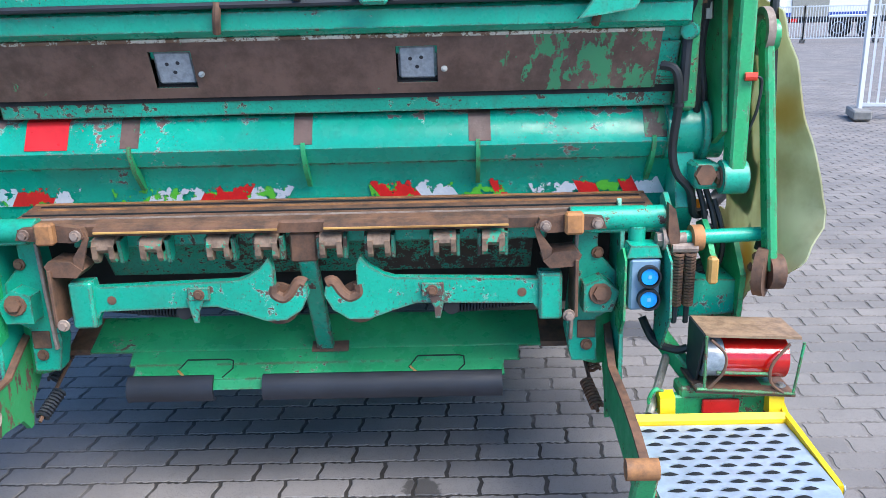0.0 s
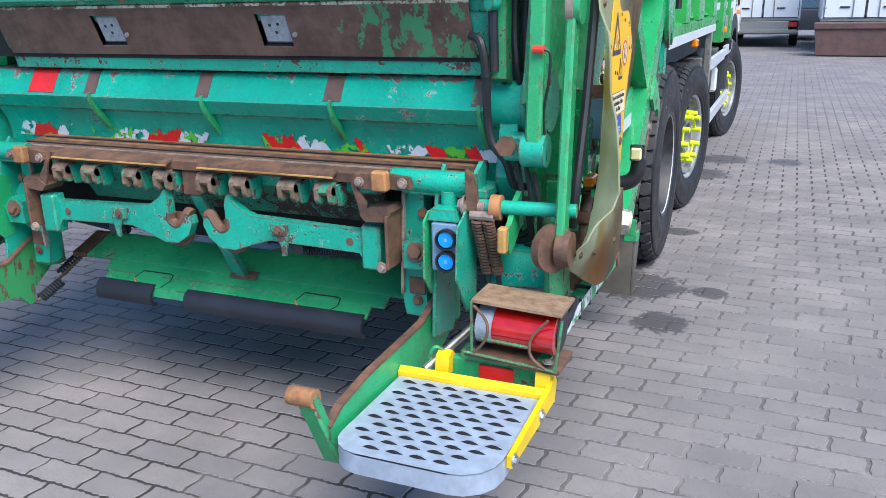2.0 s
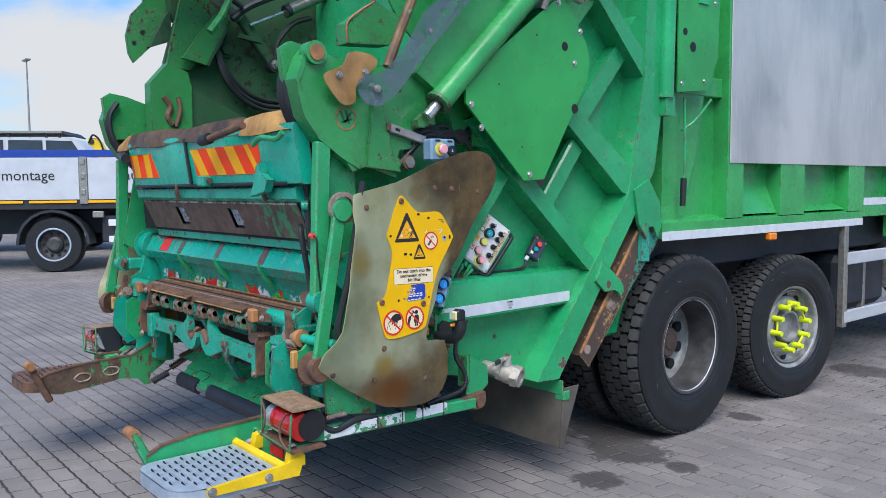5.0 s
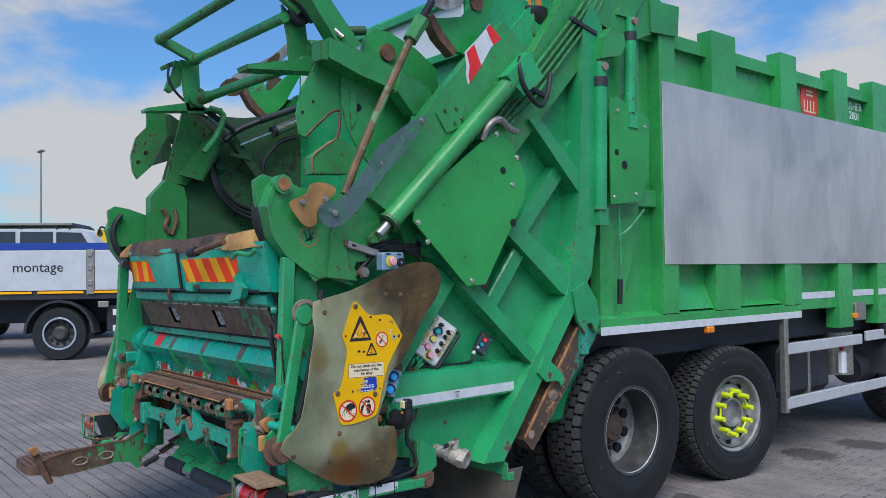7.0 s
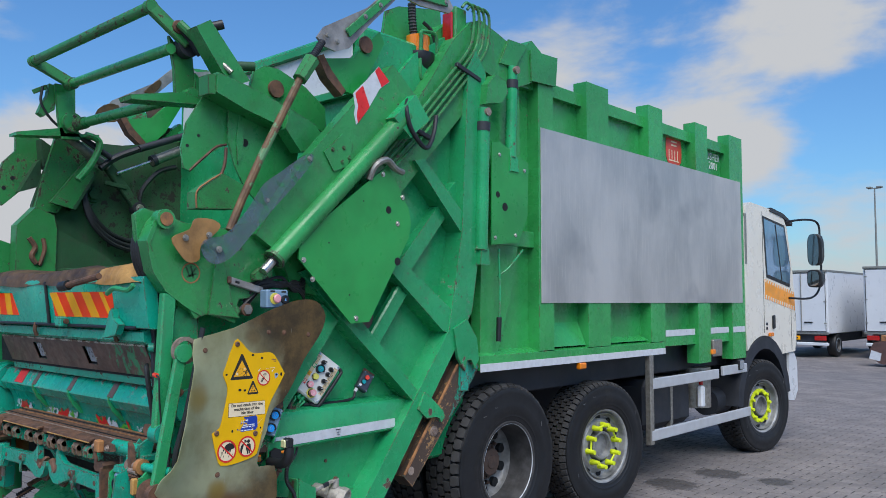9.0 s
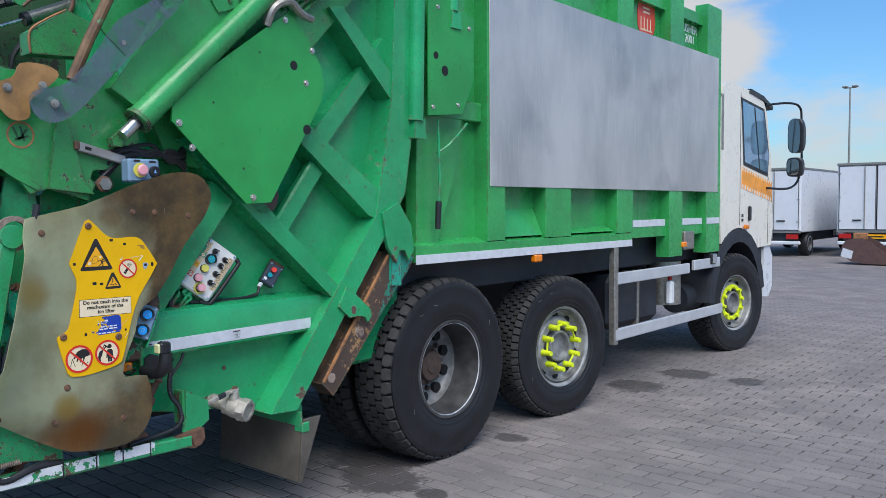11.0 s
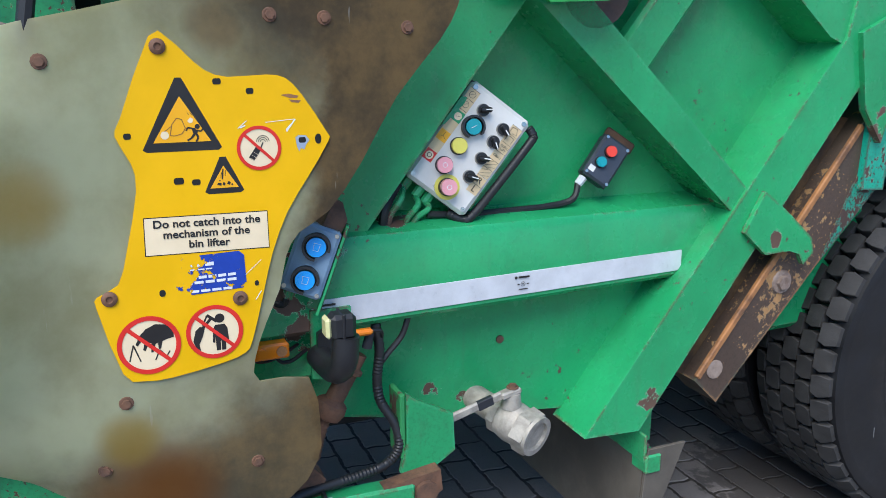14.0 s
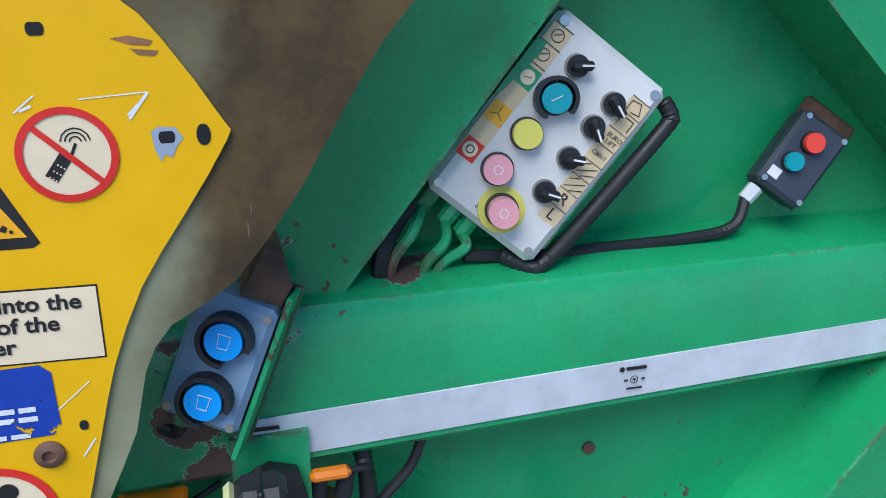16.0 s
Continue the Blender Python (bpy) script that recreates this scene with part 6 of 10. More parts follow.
column(cyl((0.765, 2.205, 1.075), (0.832, 2.205, 1.075), 0.046, n=24, bev=0.006), "link_joint", "turq_worn")
column(bolt((0.765, 2.205, 1.075), (-1, 0, 0), 0.02, 0.012), "joint_bolt", "rust")
column(box((0.70, 2.21, 1.04), (0.77, 2.30, 1.11), 0.008), "joint_block", "turq_worn")
column(cyl((0.72, 2.196, 1.085), (0.722, 2.18, 1.085), 0.03, n=6), "joint_cap", "rust")
column(prism([(2.20, 1.20), (2.35, 1.12), (2.42, 1.3), (2.40, 1.62), (2.30, 1.70), (2.26, 1.5)], "x", 0.76, 0.775, 0.004), "cheek_plate", "green_worn")
part("brake_hose", tube([(0.60, 2.24, 1.375), (0.635, 2.22, 1.36), (0.648, 2.225, 1.28), (0.645, 2.25, 1.15), (0.66, 2.25, 1.08), (0.70, 2.25, 1.03), (0.72, 2.27, 0.96), (0.76, 2.29, 0.955)], 0.012, 8), "hose", lift, "black hydraulic hose")
part("hose_tie", lathe([(0.016, 0), (0.016, 0.01), (0.012, 0.01), (0.012, 0)], (0.648, 2.228, 1.265), (0, 0, 1), 12, closed=True), "black", lift)
part("valve_lever", cyl((0.665, 2.235, 1.46), (0.665, 2.25, 1.28), 0.014, n=10), "chassis", lift)
part("valve_knob", cyl((0.66, 2.21, 1.462), (0.675, 2.235, 1.462), 0.022, n=14, bev=0.005), "turq_worn", lift)
part("grease_chain", tube([(0.66, 2.24, 1.60), (0.672, 2.23, 1.55), (0.662, 2.24, 1.50), (0.67, 2.235, 1.46)], 0.014, 6), "chassis", lift)
part("side_bracket", prism([(2.25, 1.26), (2.32, 1.24), (2.34, 1.50), (2.28, 1.62), (2.24, 1.56)], "x", 0.655, 0.70, 0.006), "green_worn", lift)

# hoses and fittings between the hopper wall and the links
for k, (x, y) in enumerate(((0.668, 2.30), (0.690, 2.315), (0.712, 2.30), (0.735, 2.32))):
    part("riser_hose", tube([(x, y, 1.78), (x + 0.008, y - 0.012, 1.60), (x - 0.006, y, 1.42), (x + 0.004, y - 0.01, 1.30), (x + 0.01, y + 0.01, 1.24)], 0.011, 8), "hose", lift, "black hydraulic hose")
    part("hose_fitting", cyl((x + 0.001, y - 0.004, 1.66 - 0.04 * k), (x + 0.004, y - 0.006, 1.61 - 0.04 * k), 0.016, n=6, bev=0.002), "zinc" if k % 2 else "rust", lift)
part("guard_hose", tube([(0.925, 2.34, 1.56), (0.922, 2.31, 1.40), (0.918, 2.27, 1.18), (0.912, 2.22, 0.98), (0.90, 2.24, 0.86)], 0.013, 8), "hose", lift, "black hydraulic hose")
part("red_plug", cyl((0.80, 2.17, 1.345), (0.83, 2.165, 1.345), 0.011, n=10), "btn_red", lift, "red plug")
part("plug_wire", tube([(0.83, 2.165, 1.345), (0.845, 2.17, 1.33), (0.84, 2.175, 1.26), (0.825, 2.19, 1.18), (0.83, 2.20, 1.05)], 0.004, 6), "hose", lift)
for dx, z in ((0.0, 0.93), (0.03, 0.90), (0.055, 0.87)):
    part("loose_hose", tube([(0.72 + dx, 2.27, z + 0.13), (0.745 + dx, 2.25, z + 0.03), (0.74 + dx, 2.26, z - 0.06), (0.69 + dx, 2.29, z - 0.10)], 0.008, 7), "hose", lift)
column(bolt((0.445, 2.236, 0.86), (0, -1, 0), 0.012, 0.01), "column_bolt", "rust")
column(bolt((0.420, 2.236, 0.58), (0, -1, 0), 0.012, 0.01), "column_bolt", "rust")
column(box((0.392, 2.236, 0.60), (0.445, 2.241, 0.655), 0.002), "patch_plate", "rust")
column(beam((0.385, 2.232, 0.925), (0.372, 2.232, 0.60), 0.010, 0.016, bev=0.002), "worn_edge", "bare")

# ---- outrigger arms, steps and tail lamps on both sides ----
ARMSIDE = [(2.36, 0.60), (2.30, 0.625), (2.23, 0.60), (2.13, 0.552), (1.96, 0.545), (1.80, 0.535), (1.66, 0.512), (1.60, 0.48), (1.605, 0.44), (1.64, 0.40), (1.72, 0.385), (1.90, 0.40), (2.06, 0.42), (2.16, 0.405), (2.20, 0.36), (2.225, 0.36), (2.24, 0.42), (2.32, 0.47), (2.38, 0.52)]
for side in (1, -1):
    fx = (lambda x: x) if side > 0 else (lambda x: 2 * XC - x)
    x0 = 0.468
    def bend(bm):
        for v in bm.verts:
            v.co.x = v.co.x - 0.03 * max(0, (2.0 - v.co.y)) + 0.10 * max(0, v.co.y - 2.15)
            if side < 0:
                v.co.x = 2 * XC - v.co.x
        return bm
    arm = part("support_arm", bend(prism(ARMSIDE, "x", x0, x0 + 0.014, 0.003)), "green_worn" if side > 0 else "rust_left_arm", lift, "curved green steel support arm, rusty along its edge" if side > 0 else "curved rusty green steel support arm")
    bm = bmesh.new()
    top = ARMSIDE[1:8]
    for (ya, za), (yb, zb) in zip(top, top[1:]):
        beam((x0 + 0.007, ya, za + 0.001), (x0 + 0.007, yb, zb + 0.001), 0.022, 0.008, bev=0, bm=bm)
    part("rusty_edge", bend(bm), "rust", arm)
    tip = part("tip_bar", bend(beam((0.452, 1.555, 0.585), (0.452, 1.66, 0.36), 0.05, 0.035, bev=0.006)), "green_worn" if side > 0 else "rust", arm)
    part("tip_roller", bend(cyl((0.405, 1.56, 0.575), (0.475, 1.56, 0.575), 0.024, n=16, bev=0.004)), "rust_orange", tip, "rust-orange roller")
    if side > 0:
        part("round_reflector", cyl((fx(0.482 + 0.012), 2.245, 0.505), (fx(0.482 + 0.016), 2.245, 0.505), 0.034, n=24, bev=0.001), "reflex_red", arm, "round red reflector")
    else:
        for y, z in ((2.00, 0.475), (1.84, 0.462)):      # lozenge holes with a raised rim
            loz = [(y - 0.045, z), (y - 0.01, z + 0.024), (y + 0.045, z + 0.012), (y + 0.035, z - 0.016), (y - 0.015, z - 0.022)]
            part("hole", bend(prism(loz, "x", x0 - 0.001, x0 + 0.015, 0)), "concrete", arm)
            for q in (x0 - 0.001, x0 + 0.015):
                part("hole_rim", bend(tube([(q, u, v) for u, v in loz + loz[:1]], 0.006, 6)), "bare", arm)
    for a, b in (((2.24, 0.375), (2.33, 0.42)), ((2.36, 0.44), (2.46, 0.50))):
        part("tension_spring", bend(coil((0.45, a[0], a[1]), (0.42, b[0], b[1]), 0.017, 0.0055, 9)), "rust" if side > 0 else "chassis", arm, "rusty tension spring")
    part("spring_rod", bend(cyl((0.45, 2.22, 0.37), (0.40, 2.50, 0.52), 0.006, n=8)), "rust", arm)
    part("arm_hinge", bend(cyl((0.45, 2.33, 0.50), (0.45, 2.33, 0.70), 0.05, n=18, bev=0.006)), "green_worn", arm)
    # folding step
    step_mat = "galv" if side > 0 else "rust"
    bm = bmesh.new()
    sx0, sx1, sy0, sy1, sz = 0.488, 0.90, 1.545, 1.955, 0.462
    out = [(sx0, sy1), (sx1, sy1)] + [(sx1 - 0.10 + 0.10 * math.cos(t), sy0 + 0.10 - 0.10 * math.sin(t)) for t in (0, 0.4, 0.8, 1.2, 1.5708)] + [(sx0 + 0.08 - 0.08 * math.sin(t), sy0 + 0.08 - 0.08 * math.cos(t)) for t in (0, 0.4, 0.8, 1.2, 1.5708)]
    prism(out, "z", sz - 0.004, sz, 0.0, bm)
    n = len(out)
    lo = [bm.verts.new((x, y, sz - 0.055)) for x, y in out]
    li = [bm.verts.new((x + (0.004 if x < 0.69 else -0.004), y + (0.004 if y < 1.75 else -0.004), sz - 0.055)) for x, y in out]
    ti = [bm.verts.new((v.co.x, v.co.y, sz - 0.004)) for v in li]
    to = [bm.verts.new((x, y, sz)) for x, y in out]
    for i in range(n):
        j = (i + 1) % n
        bm.faces.new((lo[i], lo[j], to[j], to[i]))
        bm.faces.new((li[i], li[j], ti[j], ti[i]))
        bm.faces.new((lo[i], lo[j], li[j], li[i]))
    if side < 0:
        for v in bm.verts:
            v.co.x = 2 * XC - v.co.x
    step = part("step", bm, step_mat, lift, "grey galvanised anti-slip step plate" if side > 0 else "rusty brown anti-slip step plate")
    bm = bmesh.new()
    dark = bmesh.new()
    for r in range(11):
        for c in range(7):
            x = sx0 + 0.045 + c * 0.060 + (0.030 if r % 2 else 0)
            y = sy1 - 0.030 - r * 0.0345
            if x > sx1 - 0.03 or (y < sy0 + 0.09 and (x < sx0 + 0.07 or x > sx1 - 0.09)):
                continue
            u = [k / 6 for k in range(7)]
            hump = [math.sin(math.pi * v) for v in u]
            xs = [x - 0.023 + 0.046 * v for v in u]
            front = [bm.verts.new((fx(a), y - 0.003 * h, sz + 0.0095 * h)) for a, h in zip(xs, hump)]
            back = [bm.verts.new((fx(a), y + 0.014 * h + 0.001, sz + 0.0004)) for a, h in zip(xs, hump)]
            foot_l = [dark.verts.new((fx(a), y - 0.0032 * h, sz + 0.0093 * h)) for a, h in zip(xs, hump)]
            foot_d = [dark.verts.new((fx(a), y - 0.0045 * h - 0.0005, sz + 0.0006)) for a, h in zip(xs, hump)]
            for k in range(6):
                bm.faces.new((front[k], front[k + 1], back[k + 1], back[k]))
                dark.faces.new((foot_l[k], foot_l[k + 1], foot_d[k + 1], foot_d[k]))
    part("grip_dome", bm, step_mat, step, kind="stuff")
    part("grip_slot", dark, "gap_shade", step, kind="stuff")
    if side > 0:
        part("step_frame", prism([(1.957, 0.42), (1.957, 0.474), (1.975, 0.486), (1.981, 0.482), (1.963, 0.470), (1.963, 0.42)], "x", 0.482, 0.905, 0.002), "yellow", step, "yellow step frame")
        part("step_bracket", prism([(1.66, 0.432), (2.03, 0.425), (2.05, 0.48), (2.02, 0.50), (1.98, 0.482), (1.66, 0.462)], "x", 0.902, 0.916, 0.003), "yellow", step, "yellow step side bracket")
        for y in (1.675, 1.90):
            part("bolt", bolt((0.916, y, 0.447), (1, 0, 0), 0.012, 0.008), "steel", step)
        for x in (0.60, 0.89):
            part("frame_lug", prism([(1.99, 0.47), (2.06, 0.46), (2.06, 0.50), (2.03, 0.53), (2.0, 0.52)], "x", x - 0.02, x + 0.02, 0.004), "yellow", step)
    # tail lamp in its cage
    cage = part("tail_lamp", prism([(0.688, 0.702), (0.938, 0.690), (0.938, 0.682), (0.688, 0.694)], "y", 1.995, 2.135, 0.003) if side > 0 else mirrored(prism([(0.70, 0.70), (0.945, 0.682), (0.945, 0.672), (0.70, 0.690)], "y", 1.985, 2.16, 0.003)), "tan_rust", lift, "red tail lamp in a rusty steel cage")
    def sd(bm):
        return bm if side > 0 else mirrored(bm)
    part("cage_side", sd(prism([(1.995, 0.70), (2.135, 0.70), (2.135, 0.54), (2.05, 0.54)], "x", 0.684, 0.690, 0.001)), "chassis", cage)
    part("cage_floor", sd(prism([(0.67, 0.548), (0.935, 0.53), (0.935, 0.52), (0.67, 0.538)], "y", 1.99, 2.14, 0.002)), "rust", cage)
    part("lamp_body", sd(cyl((0.695, 2.090, 0.618), (0.918, 2.090, 0.610), 0.060, n=24, bev=0.01)), "black", cage)
    part("clear_lens", sd(cyl((0.697, 2.052, 0.617), (0.745, 2.052, 0.616), 0.054, n=24, bev=0.012)), "clear_lens", cage, "ribbed clear lens")
    part("red_lens", sd(cyl((0.745, 2.052, 0.616), (0.915, 2.052, 0.610), 0.0555, n=24, bev=0.016)), "red_lens", cage, "red lamp lens")
    for pts in ([(0.690, 1.992, 0.698), (0.692, 1.990, 0.552)], [(0.942, 1.985, 0.678), (0.925, 1.985, 0.53)], [(0.70, 1.985, 0.552), (0.735, 1.98, 0.60), (0.738, 1.98, 0.65), (0.70, 1.985, 0.69)], [(0.72, 1.985, 0.598), (0.86, 1.983, 0.592)], [(0.905, 1.985, 0.675), (0.862, 1.98, 0.62), (0.862, 1.98, 0.57), (0.90, 1.985, 0.535)], [(0.67, 1.985, 0.552), (0.93, 1.985, 0.533)]):
        part("cage_bar", sd(tube(pts, 0.0042, 6)), "green_worn" if len(pts) == 2 else "rust", cage)
    for x in (0.685, 0.90):
        part("bolt", sd(bolt((x, 2.01, 0.545), (0, 0, 1), 0.010, 0.008)), "zinc", cage)
    part("lamp_arm", sd(beam((0.62, 2.24, 0.62), (0.70, 2.13, 0.52), 0.05, 0.04, (0, 0, 1), bev=0.006)), "green_worn", cage)
    part("lamp_cable", sd(tube([(0.58, 2.24, 0.66), (0.61, 2.2, 0.60), (0.66, 2.16, 0.59), (0.69, 2.15, 0.60)], 0.012, 8)), "hose", cage)
    part("lamp_base", sd(box((0.64, 2.03, 0.50), (0.90, 2.10, 0.535), 0.006)), "green_worn", cage)
    part("lamp_mount", sd(box((0.60, 2.03, 0.42), (0.88, 2.06, 0.51), 0.005)), "green_worn", cage)
    rr = part("red_reflector", sd(box((0.70, 2.018, 0.462), (0.80, 2.029, 0.502), 0.003)), "reflex_red", cage, "rectangular red reflector")
    part("hook_latch", sd(tube([(0.60, 2.03, 0.52), (0.57, 2.02, 0.535), (0.555, 2.02, 0.50), (0.575, 2.02, 0.475)], 0.006, 6)), "green_worn", cage)
    part("gas_strut", sd(cyl((0.55, 1.99, 0.475), (0.64, 2.18, 0.56), 0.012, n=10)), "zinc", cage)
# lower side rails that carry the lamps
rail, _ = column(beam((0.865, 2.10, 0.553), (0.865, 2.98, 0.535), 0.05, 0.05, bev=0.006), "lower_rail", "green_worn", "green lower rail with flaking tape")
for y in (2.42, 2.55, 2.66, 2.78):
    column(beam((0.865, y, 0.515), (0.865, y, 0.58), 0.055, 0.006, bev=0.0), "cable_tie", "black")
for a, b in ((2.16, 2.36), (2.36, 2.56), (2.62, 2.80)):
    column(box((0.8905, a, 0.531), (0.8918, b, 0.574), 0), "white_tape", "loose_white", "flaking white tape")

# ---- milky guards and the warning sign ----
OUT = [(2.285, 1.49), (2.32, 1.515), (2.505, 1.556), (2.69, 1.63), (2.80, 1.668), (2.886, 1.69), (2.97, 1.692), (3.03, 1.668), (3.067, 1.61), (3.055, 1.55), (3.02, 1.49), (2.932, 1.388), (2.861, 1.271), (2.795, 1.185), (2.738, 1.150), (2.712, 1.108), (2.698, 1.05), (2.668, 0.985), (2.645, 0.92), (2.652, 0.876), (2.744, 0.868), (2.763, 0.76), (2.755, 0.69), (2.70, 0.622), (2.593, 0.605), (2.46, 0.62), (2.389, 0.645), (2.273, 0.716), (2.12, 0.823), (2.098, 0.862), (2.112, 0.91), (2.158, 0.986), (2.187, 1.079), (2.237, 1.236), (2.271, 1.38)]


REAR_EDGE = ((0.60, 2.46), (0.645, 2.389), (0.716, 2.273), (0.823, 2.12), (0.91, 2.112), (0.986, 2.158), (1.079, 2.187), (1.236, 2.237), (1.38, 2.271), (1.49, 2.285), (1.70, 2.40))
BOW = ((0.60, 0.0), (0.73, -0.05), (0.82, 0.0), (0.88, 0.04), (0.97, 0.10), (1.10, 0.088), (1.25, 0.055), (1.36, 0.045), (1.45, 0.012), (1.52, 0.0), (1.75, 0.0))


def along(table, z):
    """A value read off a table of (z, value), eased between its rows."""
    for (a, va), (b, vb) in zip(table, table[1:]):
        if z <= b:
            t = max(0.0, (z - a) / (b - a))
            return va + (vb - va) * t * t * (3 - 2 * t)
    return table[-1][1]


def guard_x(y, z):
    """How far out the bowed sheet stands: its rear edge bends away from the truck."""
    near = max(0.0, min(1.0, 1.0 - (y - along(REAR_EDGE, z)) / 0.23))
    return 0.935 + along(BOW, z) * near * near + 0.005 * math.sin((z - 0.6) * 5.5) - 0.012 * max(0, 0.9 - z)


def sheet(outline, thick, grid, depth, ease=0.0):
    """A bowed plate: an outline filled with a fine grid, so that it can bend."""
    bm = bmesh.new()
    vs = [bm.verts.new((0, y, z)) for y, z in outline]
    bm.faces.new(vs)
    for a in range(int(2.0 / grid), int(3.2 / grid)):
        r = bmesh.ops.bisect_plane(bm, geom=bm.verts[:] + bm.edges[:] + bm.faces[:], plane_co=(0, a * grid, 0), plane_no=(0, 1, 0))
    for a in range(int(0.5 / grid), int(1.8 / grid)):
        r = bmesh.ops.bisect_plane(bm, geom=bm.verts[:] + bm.edges[:] + bm.faces[:], plane_co=(0, 0, a * grid), plane_no=(0, 0, 1))
    ext = bmesh.ops.extrude_face_region(bm, geom=bm.faces[:])
    moved = {v for v in ext["geom"] if isinstance(v, bmesh.types.BMVert)}
    for v in bm.verts:
        v.co.x = depth(v.co.y, v.co.z) + (thick if v in moved else 0)
    return bm


guard, guard_l = pair("side_guard", sheet(rounded(OUT, 2), 0.005, 0.045, guard_x), "guard", truck, "milky scuffed plastic side guard, stained brown")
for y, z in ((2.345, 1.455), (2.42, 0.874), (2.175, 0.80), (2.375, 0.75), (2.64, 0.715), (2.955, 1.511), (2.80, 1.526), (2.705, 1.53)):
    x = guard_x(y, z) + 0.005
    b = part("guard_bolt", bolt((x, y, z), (1, 0, 0), 0.0085, 0.006), "rust", guard, "rusty bolt")
# the yellow sign
SHIFT = -0.012                                   # the plate sits this much further to the rear than its drawing
SIGN = [(2.520, 1.494), (2.548, 1.492), (2.575, 1.466), (2.603, 1.440), (2.64, 1.428), (2.705, 1.431), (2.738, 1.425), (2.766, 1.396), (2.808, 1.330), (2.810, 1.312), (2.770, 1.250), (2.730, 1.190), (2.70, 1.12), (2.68, 1.05), (2.655, 0.962), (2.640, 0.938), (2.60, 0.925), (2.513, 0.911), (2.462, 0.912), (2.432, 0.93), (2.402, 1.045), (2.403, 1.070), (2.438, 1.088), (2.457, 1.146), (2.480, 1.244), (2.476, 1.29), (2.455, 1.335), (2.466, 1.365)]
SIGN = [(y + SHIFT, z) for y, z in SIGN]


def sign_x(y, z):
    return guard_x(max(y, 2.41), z) + 0.0065


sign = part("warning_sign", sheet(rounded(SIGN, 2), 0.003, 0.06, sign_x), "sign_yellow", truck, "yellow warning sign plate with pictograms")


def flat(outline, mat, name, lift_x=0.0, parent=None, label=""):
    """A printed shape on the sign's face."""
    bm = bmesh.new()
    vs = [bm.verts.new((sign_x(y + SHIFT, z) + 0.0034 + lift_x, y + SHIFT, z)) for y, z in outline]
    bm.faces.new(vs)
    return part(name, bm, mat, parent or sign, label)


def ring(y, z, r0, r1, n=36):
    bm = bmesh.new()
    y += SHIFT
    a = [bm.verts.new((sign_x(y, z + r0 * math.sin(2 * math.pi * i / n)) + 0.0044, y + r0 * math.cos(2 * math.pi * i / n), z + r0 * math.sin(2 * math.pi * i / n))) for i in range(n)]
    b = [bm.verts.new((sign_x(y, z + r1 * math.sin(2 * math.pi * i / n)) + 0.0044, y + r1 * math.cos(2 * math.pi * i / n), z + r1 * math.sin(2 * math.pi * i / n))) for i in range(n)]
    for i in range(n):
        j = (i + 1) % n
        bm.faces.new((a[i], a[j], b[j], b[i]))
    return bm


def disc_pts(y, z, r, n=28):
    return [(y + r * math.cos(2 * math.pi * i / n), z + r * math.sin(2 * math.pi * i / n)) for i in range(n)]


def strip(y0, z0, y1, z1, w):
    d = Vector((y1 - y0, z1 - z0)).normalized()
    s = Vector((-d.y, d.x)) * w / 2
    return [(y0 + s.x, z0 + s.y), (y1 + s.x, z1 + s.y), (y1 - s.x, z1 - s.y), (y0 - s.x, z0 - s.y)]


def triangle(cy, cz, w, h, name):
    """A black-edged warning triangle."""
    t = flat([(cy - w / 2, cz), (cy - w / 2 + 0.006, cz - 0.004), (cy + w / 2 - 0.006, cz - 0.004), (cy + w / 2, cz), (cy + 0.005, cz + h), (cy - 0.005, cz + h)], "sign_black", name)
    k = 0.135
    flat([(cy - w / 2 * (1 - 2 * k), cz + h * 0.095), (cy + w / 2 * (1 - 2 * k), cz + h * 0.095), (cy, cz + h * (1 - 1.9 * k))], "sign_amber", "field", 0.0006, t)
    return t


big = triangle(2.560, 1.311, 0.128, 0.117, "warning_triangle")
for pts in (disc_pts(2.5325, 1.3345, 0.0068, 16),):
    flat(pts, "sign_cream", "pictogram", 0.0011, big)
# a lorry's tail with its flap, drawn in thin lines, loose load and a running figure
TAIL = [(2.541, 1.334), (2.545, 1.352), (2.553, 1.362), (2.561, 1.360), (2.566, 1.345), (2.560, 1.336), (2.548, 1.333)]
for (y0, z0), (y1, z1) in zip(TAIL, TAIL[1:] + TAIL[:1]):
    flat(strip(y0, z0, y1, z1, 0.0011), "rust", "pictogram", 0.0011, big)
flat(strip(2.5325, 1.3405, 2.545, 1.350, 0.001), "rust", "pictogram", 0.0011, big)
flat([(2.570, 1.357), (2.575, 1.363), (2.580, 1.360), (2.578, 1.354), (2.573, 1.353)], "sign_cream", "pictogram", 0.0011, big)
for y0, z0, y1, z1 in ((2.570, 1.372, 2.573, 1.367), (2.575, 1.371, 2.579, 1.366), (2.581, 1.367, 2.584, 1.362)):
    flat(strip(y0, z0, y1, z1, 0.0008), "rust", "pictogram", 0.0011, big)
